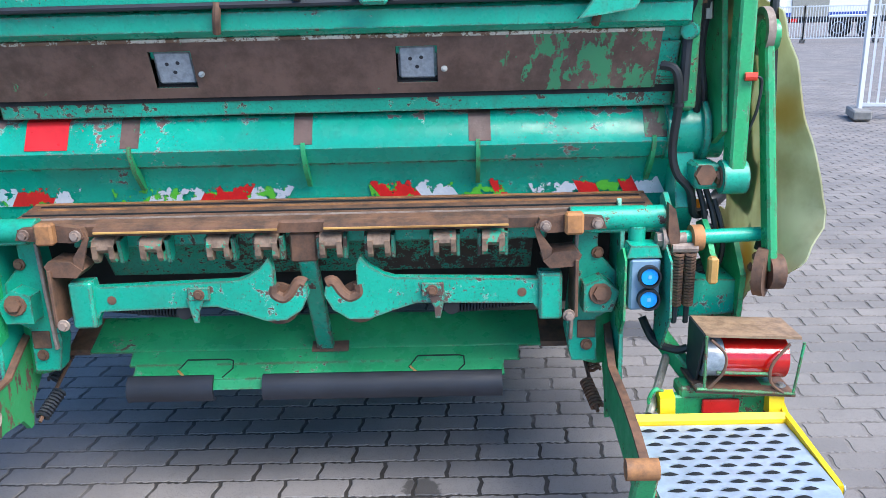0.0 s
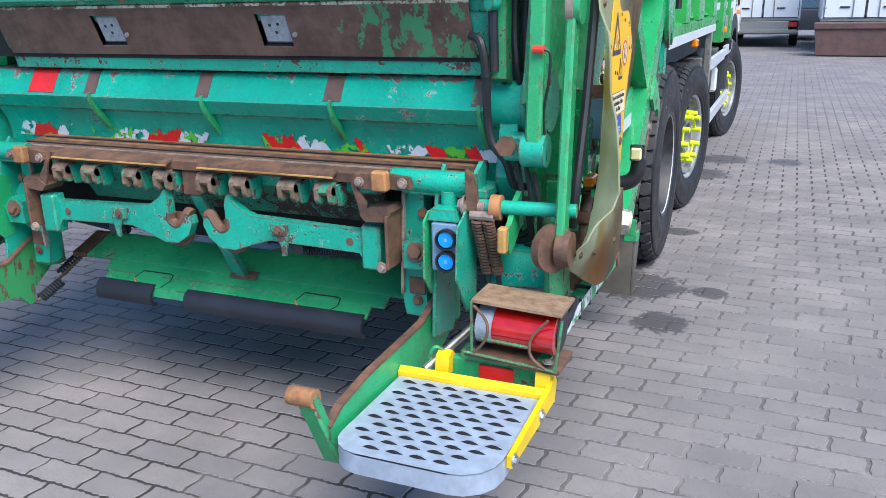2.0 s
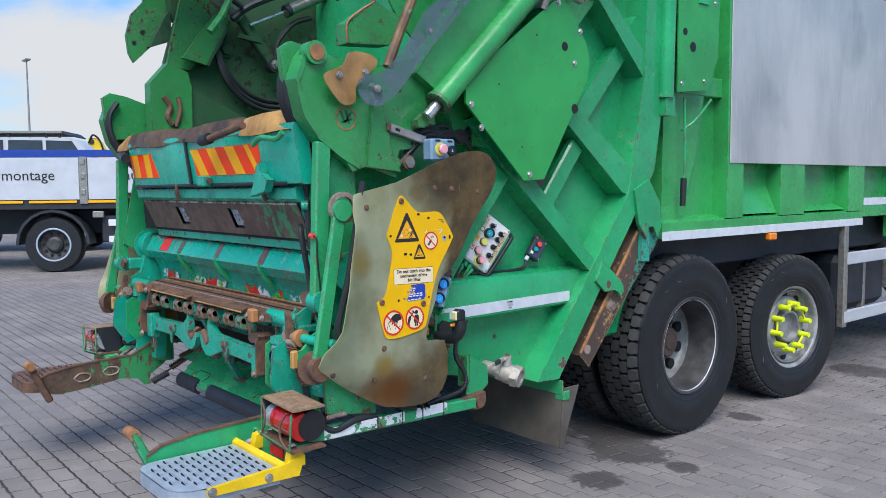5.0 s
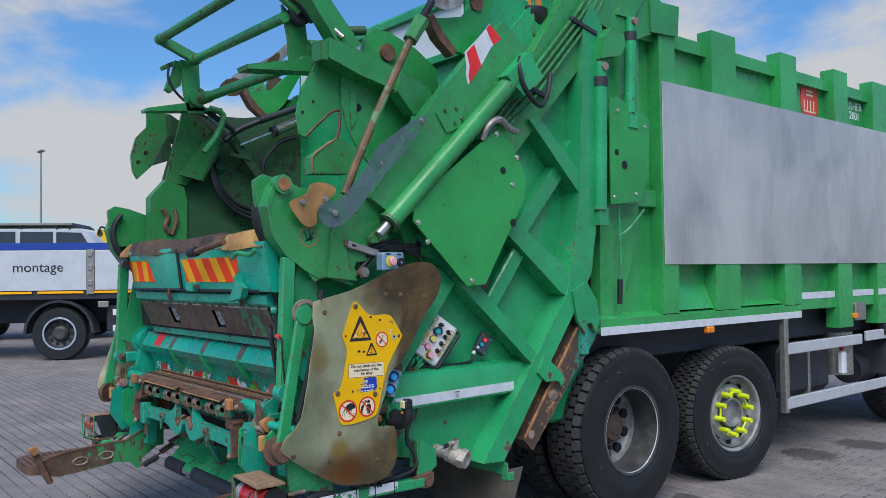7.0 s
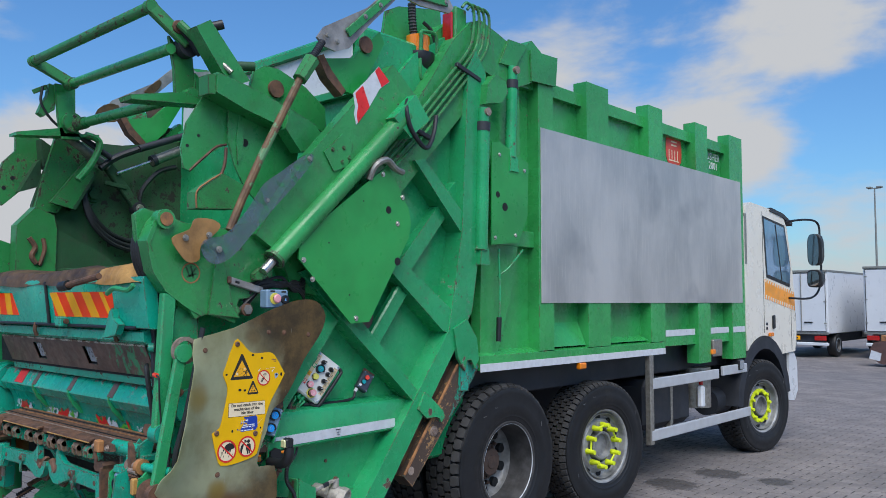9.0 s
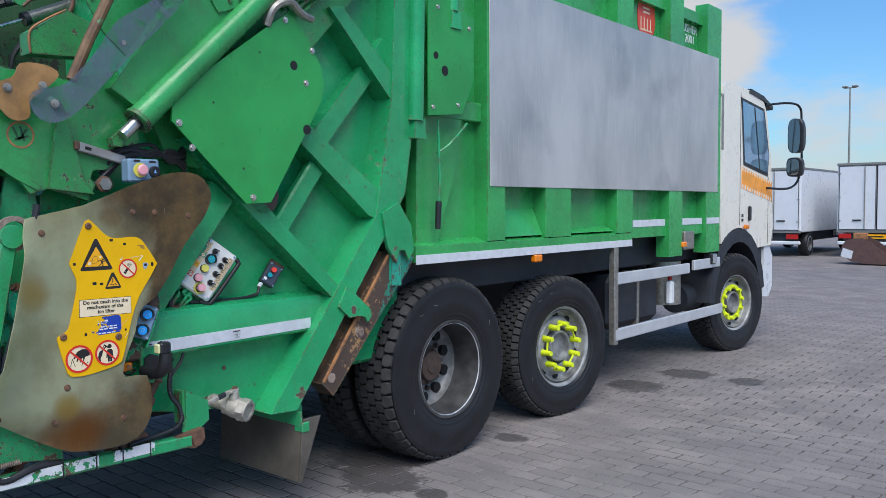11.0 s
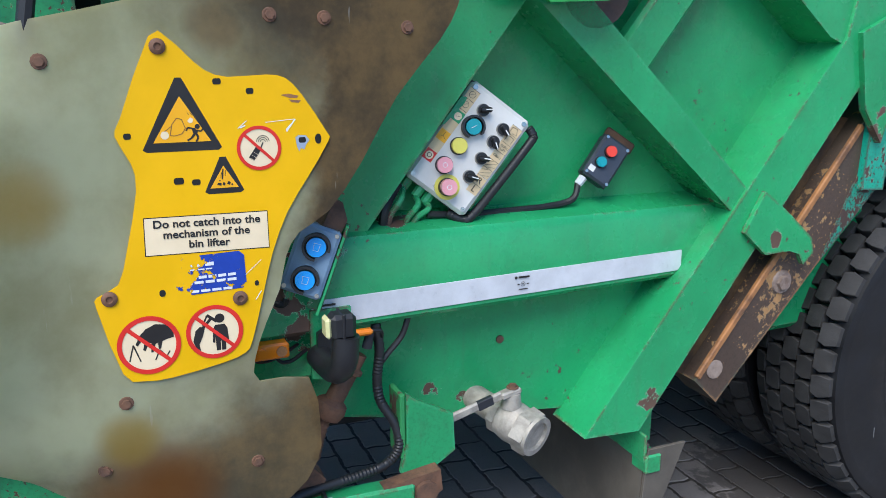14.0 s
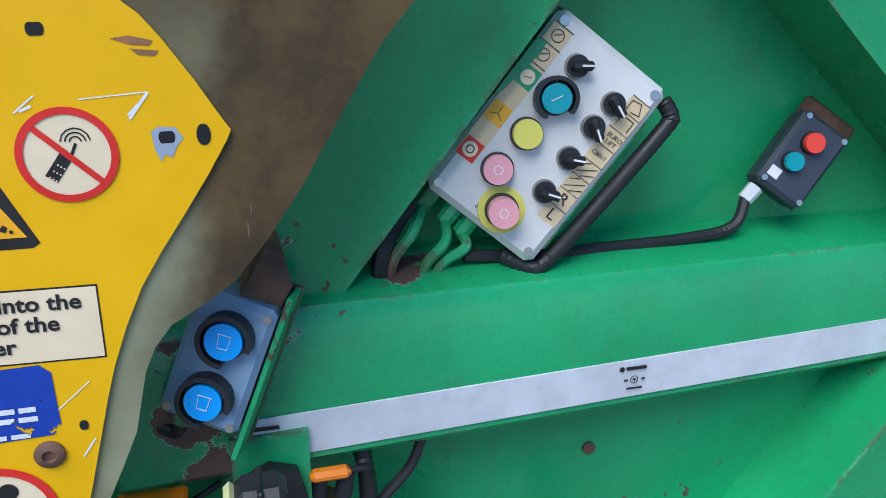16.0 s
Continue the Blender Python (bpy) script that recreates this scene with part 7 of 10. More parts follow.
for pts in (disc_pts(2.5855, 1.3475, 0.0042, 12), [(2.5755, 1.345), (2.581, 1.3455), (2.586, 1.339), (2.5835, 1.334), (2.578, 1.3365)], strip(2.577, 1.3445, 2.5695, 1.346, 0.0026), strip(2.5695, 1.346, 2.567, 1.3405, 0.0024), strip(2.584, 1.341, 2.5915, 1.339, 0.0024), strip(2.5915, 1.339, 2.594, 1.3435, 0.0022), strip(2.581, 1.336, 2.575, 1.3285, 0.0036), strip(2.575, 1.3285, 2.568, 1.3245, 0.003), strip(2.5835, 1.335, 2.586, 1.3285, 0.0036), strip(2.586, 1.3285, 2.582, 1.3225, 0.003)):
    flat(pts, "sign_black", "pictogram", 0.0012, big)
small = triangle(2.6235, 1.2355, 0.066, 0.059, "warning_triangle")
for pts in (strip(2.6225, 1.274, 2.6205, 1.256, 0.0022), strip(2.6265, 1.272, 2.6255, 1.262, 0.0009), strip(2.6195, 1.268, 2.618, 1.259, 0.0009), [(2.611, 1.2465), (2.613, 1.2505), (2.6185, 1.2495), (2.6185, 1.2455)], [(2.620, 1.2465), (2.622, 1.2515), (2.6255, 1.2490), (2.624, 1.2450)], [(2.6275, 1.2480), (2.631, 1.2525), (2.6345, 1.2500), (2.632, 1.2460)], disc_pts(2.6365, 1.2465, 0.0016, 8), disc_pts(2.616, 1.2540, 0.0012, 8)):
    flat(pts, "sign_black", "pictogram", 0.0011, small)


def forbid(y, z, r, shapes):
    d = flat(disc_pts(y, z, r * 0.86, 32), "sign_cream", "prohibition_sign")
    for pts in shapes:
        flat(pts, "sign_black", "pictogram", 0.0005, d)
    part("red_ring", ring(y, z, r * 0.845, r), "sign_red", d, "red prohibition ring")
    flat(strip(y - r * 0.62, z + r * 0.60, y + r * 0.62, z - r * 0.60, r * 0.13), "sign_red", "red_bar", 0.0009, d)
    return d


def waves(y, z, r0, n, a0, a1, w=0.0012):
    """Short arcs spreading from an aerial."""
    out = []
    for k in range(n):
        r = r0 * (1 + 0.75 * k)
        a = [radians(a0 + (a1 - a0) * i / 6) for i in range(7)]
        out.append([(y + (r + w / 2) * math.cos(t), z + (r + w / 2) * math.sin(t)) for t in a] + [(y + (r - w / 2) * math.cos(t), z + (r - w / 2) * math.sin(t)) for t in reversed(a)])
    return out


phone = [strip(2.672, 1.2875, 2.6865, 1.3075, 0.0105), strip(2.6885, 1.3045, 2.6935, 1.3155, 0.0022)] + waves(2.6935, 1.3165, 0.0045, 3, 5, 175)
ban = forbid(2.6865, 1.3065, 0.0385, phone)
for k in range(9):
    yk, zk = 2.6735 + 0.0035 * (k // 3), 1.2875 + 0.0048 * (k // 3)
    o = (k % 3 - 1) * 0.0027
    flat(disc_pts(yk + o * 0.81, zk - o * 0.59, 0.0008, 6), "sign_cream", "key", 0.0007, ban)
# a reaching glove over two tilted frames; a plain standing figure beside an arm with a hammer
forbid(2.478, 0.9765, 0.0525, [[(2.474, 1.006), (2.490, 1.013), (2.508, 1.010), (2.519, 0.996), (2.519, 0.986), (2.508, 0.984), (2.500, 0.981), (2.4965, 0.968), (2.4925, 0.967), (2.4925, 0.979), (2.4885, 0.978), (2.484, 0.963), (2.480, 0.963), (2.4815, 0.980), (2.478, 0.981), (2.471, 0.967), (2.467, 0.969), (2.4715, 0.985), (2.468, 0.988), (2.459, 0.977), (2.4555, 0.980), (2.463, 0.995)], strip(2.444, 0.951, 2.452, 0.980, 0.0022), strip(2.452, 0.980, 2.462, 0.949, 0.0022), strip(2.486, 0.948, 2.494, 0.966, 0.0022), strip(2.494, 0.966, 2.505, 0.953, 0.0022), strip(2.505, 0.953, 2.511, 0.962, 0.0022)])
forbid(2.589, 0.9855, 0.0495, [disc_pts(2.5985, 1.0095, 0.0085, 18), [(2.586, 0.990), (2.590, 0.998), (2.6065, 0.998), (2.611, 0.990), (2.6125, 0.966), (2.6085, 0.965), (2.607, 0.976), (2.6065, 0.950), (2.5995, 0.950), (2.5990, 0.968), (2.5980, 0.968), (2.5975, 0.950), (2.590, 0.950), (2.5895, 0.976), (2.588, 0.965), (2.584, 0.966)], [(2.551, 0.972), (2.556, 0.991), (2.564, 0.998), (2.572, 0.994), (2.568, 0.980), (2.561, 0.965), (2.563, 0.952), (2.556, 0.957)], strip(2.566, 0.992, 2.585, 1.012, 0.005), strip(2.577, 1.0175, 2.593, 1.0045, 0.0052), strip(2.569, 0.999, 2.577, 1.017, 0.003)])
lab = flat([(2.4865, 1.1985), (2.6945, 1.196), (2.6945, 1.1285), (2.4845, 1.1325)], "sign_black", "text_label", 0.0, sign, "cream label with black text")
flat([(2.488, 1.1970), (2.6932, 1.1945), (2.6932, 1.1302), (2.4862, 1.1340)], "sign_cream", "label_face", 0.0006, lab)
for i, (line, y) in enumerate((("Do not catch into the", 2.5905), ("mechanism of the", 2.5885), ("bin lifter", 2.591))):
    z = 1.184 - i * 0.0185
    part("lettering", letters(line, 0.0192, Matrix.Translation((sign_x(2.59, z) + 0.0048, y + SHIFT, z)) @ SIDE @ Matrix.Rotation(radians(-1), 4, "Z") @ Matrix.Scale(1.06, 4, (1, 0, 0)), 0.0003, bold=0.00035), "sign_black", lab)
# torn blue sticker, its writing reduced to bars
blue = flat([(2.523, 1.125), (2.640, 1.128), (2.6485, 1.120), (2.650, 1.068), (2.643, 1.0605), (2.535, 1.0565), (2.526, 1.062)], "torn_blue", "torn_sticker", 0.0003, sign, "torn blue sticker with unreadable print")
for y, z, w, h in ((2.572, 1.110, 0.054, 0.0065), (2.575, 1.1015, 0.040, 0.0025), (2.585, 1.0875, 0.100, 0.005), (2.589, 1.0785, 0.094, 0.005), (2.590, 1.063, 0.076, 0.0045)):
    n = max(3, int(w / 0.016))
    for k in range(n):
        a = y - w / 2 + w * k / n
        flat([(a, z - h / 2), (a + w / n * 0.82, z - h / 2), (a + w / n * 0.82, z + h / 2), (a, z + h / 2)], "torn_print", "print_bar", 0.0009, blue)
for y, z, w, h in ((2.622, 1.421, 0.011, 0.0085), (2.676, 1.404, 0.010, 0.0085), (2.474, 1.335, 0.009, 0.0085), (2.763, 1.317, 0.010, 0.0085), (2.792, 1.318, 0.005, 0.015), (2.549, 1.257, 0.013, 0.0095), (2.577, 1.2535, 0.011, 0.0085), (2.507, 1.066, 0.007, 0.010), (2.668, 1.066, 0.005, 0.008)):
    pts = [(y + math.copysign(w - h * 0.4, math.cos(t)) * 0.55 + h * 0.35 * math.cos(t), z + h * 0.6 * math.sin(t)) for t in [2 * math.pi * k / 14 + 0.1 for k in range(14)]]
    flat(pts, "gap_shade", "slot", 0.0002)
for pts in (strip(2.70, 1.350, 2.750, 1.354, 0.0010), strip(2.668, 1.354, 2.652, 1.341, 0.0014), strip(2.665, 1.346, 2.656, 1.342, 0.0022), strip(2.752, 1.354, 2.736, 1.333, 0.0024), strip(2.744, 1.345, 2.735, 1.336, 0.0018), strip(2.645, 1.080, 2.678, 1.108, 0.0010), strip(2.664, 1.035, 2.676, 1.052, 0.0016)):
    flat(pts, "white_print", "scratch", 0.0002)
flat([(2.751, 1.322), (2.757, 1.326), (2.770, 1.325), (2.776, 1.316), (2.770, 1.309), (2.766, 1.300), (2.760, 1.303), (2.757, 1.297), (2.753, 1.306)], "galv", "scraped_spot", 0.0001)
for pts in ([(2.728, 1.396), (2.742, 1.398), (2.760, 1.394), (2.757, 1.390), (2.743, 1.391)], [(2.742, 1.388), (2.764, 1.386), (2.760, 1.382), (2.748, 1.383)]):
    flat(pts, "rust_orange", "scraped_spot", 0.0001)
for y, z in ((2.532, 1.478), (2.422, 1.066), (2.637, 1.042)):
    y += SHIFT
    bt = part("sign_bolt", lathe([(0.013, 0.0), (0.013, 0.003), (0.010, 0.005), (0.006, 0.006), (0.005, 0.003), (0, 0.003)], (sign_x(y, z) + 0.003, y, z), (1, 0, 0), 20), "rust", sign, "rusty dome bolt")

# ---- tilted control box with push buttons and rotary switches ----
def frame_at(c, u, v):
    """Local axes: u across, v up, and out of the face."""
    u = Vector(u).normalized()
    w = u.cross(Vector(v)).normalized()
    v = w.cross(u)
    m = Matrix((u, v, w)).transposed().to_4x4()
    m.translation = c
    return m


# corners of its face: top (3.170, 1.411), right (3.286, 1.313), bottom (3.136, 1.125), left (3.004, 1.221)
CB = frame_at((0.785, 3.150, 1.265), (0.275, 0.745, -0.605), (0.04, 0.617, 0.785)) @ Matrix.Scale(1.025, 4)
CW, CH = 0.153, 0.246
cbox = part("control_box", box((-CW / 2, -CH / 2, -0.06), (CW / 2, CH / 2, 0.0), 0.008, None, CB), "greybox", truck, "light grey control box with buttons and switches")
part("box_seam", box((-CW / 2 - 0.001, -CH / 2 - 0.001, -0.028), (CW / 2 + 0.001, CH / 2 + 0.001, -0.026), 0, None, CB), "black", cbox)
for sx in (-1, 1):
    for sy in (-1, 1):
        c = CB @ Vector((sx * (CW / 2 - 0.012), sy * (CH / 2 - 0.012), 0))
        s = part("screw", cyl(c, CB @ Vector((sx * (CW / 2 - 0.012), sy * (CH / 2 - 0.012), 0.002)), 0.0055, n=14), "steel", cbox)


def on(m, x, y, z=0.0):
    return m @ Vector((x, y, z))


def button(m, owner, x, y, r, mat, label, cup=False, plate=None, h=0.014):
    if plate:
        part("legend_plate", cyl(on(m, x, y, 0), on(m, x, y, 0.0015), r * 1.55, n=28), plate, owner, "yellow stop legend plate")
    base = part("button_bezel", cyl(on(m, x, y, 0.0), on(m, x, y, h * 0.55), r * 1.12, r * 1.08, 24, bev=0.001), "black", owner)
    if cup:
        bm = bmesh.new()
        for i in range(22):                      # a collar, open on one side
            t0, t1 = radians(-5 + 13 * i), radians(-5 + 13 * (i + 1))
            q = [bm.verts.new(on(m, x + k * r * math.cos(t), y + k * r * math.sin(t), z)) for z in (0, h * 1.45) for t in (t0, t1) for k in (1.14, 1.40)]
            for fc in ((4, 5, 7, 6), (0, 4, 6, 2), (1, 3, 7, 5), (0, 1, 5, 4), (2, 6, 7, 3)):
                bm.faces.new([q[k] for k in fc])
        part("shroud", bm, "black", base)
    part("button_cap", cyl(on(m, x, y, h * 0.5), on(m, x, y, h * 1.3), r, r * 0.96, 24, bev=0.002), mat, base, label)
    return base


b1 = button(CB, cbox, -0.0205, 0.0404, 0.0175, "btn_teal", "teal push button", cup=True)
part("mark", beam(on(CB, -0.0235, 0.0345, 0.0186), on(CB, -0.0175, 0.0465, 0.0186), 0.0015, 0.0008, bev=0), "white_print", b1)
b2 = button(CB, cbox, -0.0211, -0.0087, 0.0172, "btn_yellow", "pale yellow push button")
b3 = button(CB, cbox, -0.0224, -0.0589, 0.0175, "btn_pink", "faded pink push button")
part("mark", lathe([(0.0055, 0.0), (0.0055, 0.0004), (0.0043, 0.0004), (0.0043, 0)], on(CB, -0.0224, -0.0589, 0.0183), CB.to_3x3() @ Vector((0, 0, 1)), 18, closed=True), "white_print", b3)
b4 = button(CB, cbox, 0.0100, -0.0920, 0.0178, "btn_pink", "faded pink mushroom stop button", plate="btn_yellow", h=0.026)
part("mark", lathe([(0.0055, 0.0), (0.0055, 0.0004), (0.0043, 0.0004), (0.0043, 0)], on(CB, 0.010, -0.092, 0.0339), CB.to_3x3() @ Vector((0, 0, 1)), 18, closed=True), "white_print", b4)
for (x, y), a in zip(((-0.0232, 0.0819), (0.0344, 0.0752), (0.0329, 0.0423), (0.0333, -0.0008), (0.0353, -0.0464)), (37, -22, -33, 28, 21)):
    k = part("switch_base", cyl(on(CB, x, y, 0), on(CB, x, y, 0.006), 0.0145, 0.0135, 22), "zinc", cbox)
    part("switch_collar", cyl(on(CB, x, y, 0.006), on(CB, x, y, 0.010), 0.0125, n=22), "black", k)
    d = Vector((math.cos(radians(a)), math.sin(radians(a)), 0))
    knob = part("switch_knob", beam(on(CB, x - d.x * 0.009, y - d.y * 0.009, 0.016), on(CB, x + d.x * 0.016, y + d.y * 0.016, 0.016), 0.011, 0.014, CB.to_3x3() @ Vector((-d.y, d.x, 0)), 0.003), "black", k, "black rotary switch knob")
    part("pointer", beam(on(CB, x + d.x * 0.002, y + d.y * 0.002, 0.0236), on(CB, x + d.x * 0.016, y + d.y * 0.016, 0.0236), 0.0022, 0.0012, CB.to_3x3() @ Vector((-d.y, d.x, 0)), 0), "white_print", knob)


def sticker(m, owner, x0, y0, x1, y1, mat, name="sticker", z=0.0004):
    bm = bmesh.new()
    bm.faces.new([bm.verts.new(on(m, x, y, z)) for x, y in ((x0, y0), (x1, y0), (x1, y1), (x0, y1))])
    return part(name, bm, mat, owner)


def sticker_text(m, owner, text, x, y, size, mat="sign_black", turn=0):
    part("lettering", letters(text, size, m @ Matrix.Translation((x, y, 0.0011)) @ Matrix.Rotation(radians(turn), 4, "Z"), 0.0002), mat, owner)


strip_l = sticker(CB, cbox, -0.0725, -0.072, -0.0475, 0.106, "legend", "legend_strip")
UP = CB.to_3x3() @ Vector((0, 0, 1))


def print_line(owner, a, b, w=0.0009):
    part("print", beam(on(CB, a[0], a[1], 0.0013), on(CB, b[0], b[1], 0.0013), w, 0.0003, CB.to_3x3() @ Vector((-(b[1] - a[1]), b[0] - a[0], 0)), 0), "sign_black", owner)


def print_ring(owner, x, y, r, w, mat):
    part("print", lathe([(r, 0), (r, 0.0002), (r - w, 0.0002), (r - w, 0)], on(CB, x, y, 0.0012), UP, 20, closed=True), mat, owner)


for y in (0.094, 0.069):
    print_ring(strip_l, -0.060, y, 0.0075, 0.0009, "sign_black")
    print_line(strip_l, (-0.064, y - 0.002), (-0.057, y + 0.004))
for y in (0.1055, 0.0815, 0.056):
    print_line(strip_l, (-0.0725, y), (-0.0475, y))
s2 = sticker(CB, cbox, -0.0725, 0.028, -0.0475, 0.052, "green", z=0.0008)
part("print", cyl(on(CB, -0.0585, 0.040, 0.0009), on(CB, -0.0585, 0.040, 0.0012), 0.0085, n=20), "sign_cream", s2)
print_line(s2, (-0.0625, 0.038), (-0.0545, 0.042))
s3 = sticker(CB, cbox, -0.0715, -0.0225, -0.0485, 0.0015, "sign_amber", z=0.0008)
for a in (90, 210, 330):
    print_line(s3, (-0.060, -0.0105), (-0.060 + 0.009 * math.cos(radians(a)), -0.0105 + 0.009 * math.sin(radians(a))))
s4 = sticker(CB, cbox, -0.0715, -0.072, -0.0485, -0.048, "sign_red", z=0.0008)
part("print", cyl(on(CB, -0.060, -0.060, 0.0009), on(CB, -0.060, -0.060, 0.0012), 0.0090, n=20), "sign_cream", s4)
print_ring(s4, -0.060, -0.060, 0.0052, 0.0014, "sign_black")
s5 = sticker(CB, cbox, 0.0455, -0.030, 0.0705, 0.097, "legend")
for y in (0.097, 0.077, 0.0555, 0.0335, 0.0115, -0.0095, -0.030):
    print_line(s5, (0.0455, y), (0.0705, y), 0.0007)
for q in ((0.049, 0.080, 0.049, 0.092), (0.049, 0.092, 0.060, 0.094), (0.060, 0.094, 0.066, 0.082), (0.055, 0.080, 0.066, 0.082), (0.050, 0.060, 0.050, 0.073), (0.050, 0.073, 0.066, 0.073), (0.066, 0.060, 0.066, 0.073),
          (0.048, -0.006, 0.068, 0.008), (0.048, 0.004, 0.058, 0.010), (0.056, -0.008, 0.069, 0.000), (0.048, -0.027, 0.068, -0.013), (0.048, -0.017, 0.058, -0.011), (0.056, -0.029, 0.069, -0.021)):
    print_line(s5, q[:2], q[2:])
s6 = sticker(CB, cbox, 0.0455, -0.072, 0.0705, -0.031, "legend")
print_line(s6, (0.0455, -0.0515), (0.0705, -0.0515), 0.0009)
sticker_text(CB, s6, "R", 0.058, -0.041, 0.019)
sticker_text(CB, s6, "L", 0.058, -0.062, 0.019)
sticker_text(CB, s5, "EURO", 0.0600, 0.0475, 0.0075)
sticker_text(CB, s5, "LIFT", 0.0600, 0.0400, 0.0075)
sticker_text(CB, s5, "CB011", 0.0580, 0.0225, 0.0070)
sticker_text(CB, b4, "STOP", -0.008, -0.110, 0.0080, turn=-35)
smear = bmesh.new()
smear.faces.new([smear.verts.new(on(CB, x, y, 0.0016)) for x, y in ((-CW / 2, 0.004), (-0.0713, 0.0107), (-0.069, 0.03), (-0.066, 0.05), (-0.0634, 0.0684), (-0.0655, 0.083), (-CW / 2, 0.078))])
part("paint_smear", smear, "green", cbox, "green overspray on the corner")
part("paint_smear", box((-CW / 2 - 0.0012, 0.002, -0.052), (-CW / 2 + 0.0008, 0.080, 0.0016), 0.001, None, CB), "green", cbox)
part("paint_smear", box((CW / 2 - 0.002, -0.10, -0.055), (CW / 2 + 0.0035, 0.095, -0.008), 0.002, None, CB), "green_worn", cbox)
edge_tube = part("edge_tube", tube([on(CB, CW / 2 + 0.004, 0.115, -0.020), on(CB, CW / 2 + 0.022, 0.108, -0.020), on(CB, CW / 2 + 0.026, 0.09, -0.020), on(CB, CW / 2 + 0.022, -0.03, -0.020), on(CB, CW / 2 + 0.018, -0.10, -0.022), on(CB, CW / 2 + 0.008, -0.125, -0.022), on(CB, CW / 2 - 0.03, -0.135, -0.024)], 0.0095, 10, ribs=0.0012), "hose", cbox, "grey corrugated edge conduit")
for x, y in ((-0.062, -0.128), (-0.030, -0.128), (-0.006, -0.128)):
    gl = part("cable_gland", cyl(on(CB, x, y + 0.005, -0.030), on(CB, x, y - 0.018, -0.030), 0.012, 0.011, 8, bev=0.002), "green", cbox)
part("green_cable", tube([on(CB, -0.062, -0.145, -0.030), (0.780, 2.995, 1.165), (0.775, 2.975, 1.135), (0.772, 2.968, 1.108)], 0.0065, 8), "green", cbox)
part("green_cable", tube([on(CB, -0.030, -0.145, -0.030), (0.775, 3.035, 1.150), (0.772, 3.015, 1.125), (0.768, 3.008, 1.105)], 0.0065, 8), "green", cbox)
part("green_cable", tube([on(CB, -0.006, -0.145, -0.030), (0.775, 3.06, 1.140), (0.77, 3.035, 1.122), (0.768, 3.024, 1.105)], 0.0065, 8), "green", cbox)
part("black_cable", tube([(0.768, 2.958, 1.10), (0.772, 2.960, 1.14), (0.762, 2.982, 1.175), (0.745, 3.00, 1.19)], 0.010, 8, ribs=0.001), "hose", cbox)
for y in (2.963, 3.013):
    part("grommet", lathe([(0.021, 0.0), (0.021, 0.006), (0.012, 0.006), (0.012, 0)], (0.768, y, 1.106), (0.25, 0, 1), 18, closed=True), "green_worn", cbox)

# ---- small two-button box and its cable ----
SB = frame_at((0.768, 3.517, 1.217), (0.30, 0.765, -0.57), (-0.05, 0.60, 0.80))
sbox = part("remote_box", box((-0.036, -0.056, -0.045), (0.036, 0.056, 0.0), 0.006, None, SB), "darkbox", truck, "slate-grey two-button switch box")
part("box_seam", box((-0.0365, -0.0565, -0.022), (0.0365, 0.0565, -0.020), 0, None, SB), "black", sbox)
for sx in (-1, 1):
    for sy in (-1, 1):
        part("screw", cyl(on(SB, sx * 0.029, sy * 0.048, 0), on(SB, sx * 0.029, sy * 0.048, 0.002), 0.004, n=12), "steel", sbox)
button(SB, sbox, -0.005, 0.022, 0.0135, "btn_red", "orange-red push button", h=0.009)
button(SB, sbox, -0.012, -0.012, 0.0125, "btn_teal", "teal push button", h=0.009)
sticker(SB, sbox, -0.030, -0.042, -0.014, -0.028, "white_print", "label")
part("cable_gland", cyl(on(SB, -0.022, -0.060, -0.022), on(SB, -0.024, -0.082, -0.022), 0.011, 0.010, 8, bev=0.002), "white", sbox)
part("mount_plate", box((-0.03, 0.055, -0.052), (0.052, 0.085, -0.040), 0.004, None, SB), "rust", sbox)
part("cable", tube([on(SB, -0.024, -0.08, -0.022), (0.752, 3.435, 1.128), (0.75, 3.37, 1.116), (0.752, 3.25, 1.114), (0.76, 3.15, 1.116), (0.765, 3.06, 1.125)], 0.0075, 8, ribs=0.001), "hose", sbox, "black corrugated cable")

# ---- twin blue-button box beside the guard ----
BB = frame_at((0.882, 2.771, 1.079), (0.305, 0.886, -0.348), (-0.003, 0.367, 0.93))
bb = part("lifter_button_box", box((-0.041, -0.070, -0.055), (0.041, 0.070, 0.0), 0.006, None, BB), "bluebox", truck, "blue-grey box with two blue push buttons")
for sx, sy in ((1, 1), (-1, -1), (1, -1), (-1, 1)):
    part("screw", cyl(on(BB, sx * 0.033, sy * 0.061, 0), on(BB, sx * 0.033, sy * 0.061, 0.002), 0.0045, n=12), "steel", bb)
for y in (0.030, -0.037):
    b = button(BB, bb, 0.002, y, 0.0195, "btn_blue", "bright blue push button", cup=True, h=0.013)
    for q in ((-0.006, 0.007, -0.004, -0.007), (-0.004, -0.007, 0.006, -0.006), (0.006, -0.006, 0.006, 0.007), (-0.007, 0.007, 0.008, 0.008)):
        part("pictogram", beam(on(BB, 0.002 + q[0], y + q[1], 0.0173), on(BB, 0.002 + q[2], y + q[3], 0.0173), 0.0014, 0.0005, bev=0), "white_print", b)
part("back_bracket", box((0.043, -0.100, -0.055), (0.049, 0.085, -0.010), 0.001, None, BB), "rust_arm", bb)
part("corner_bracket", prism([(2.795, 1.135), (2.83, 1.115), (2.85, 1.15), (2.842, 1.185), (2.826, 1.192), (2.815, 1.172)], "x", 0.80, 0.872, 0.004), "rust", bb)
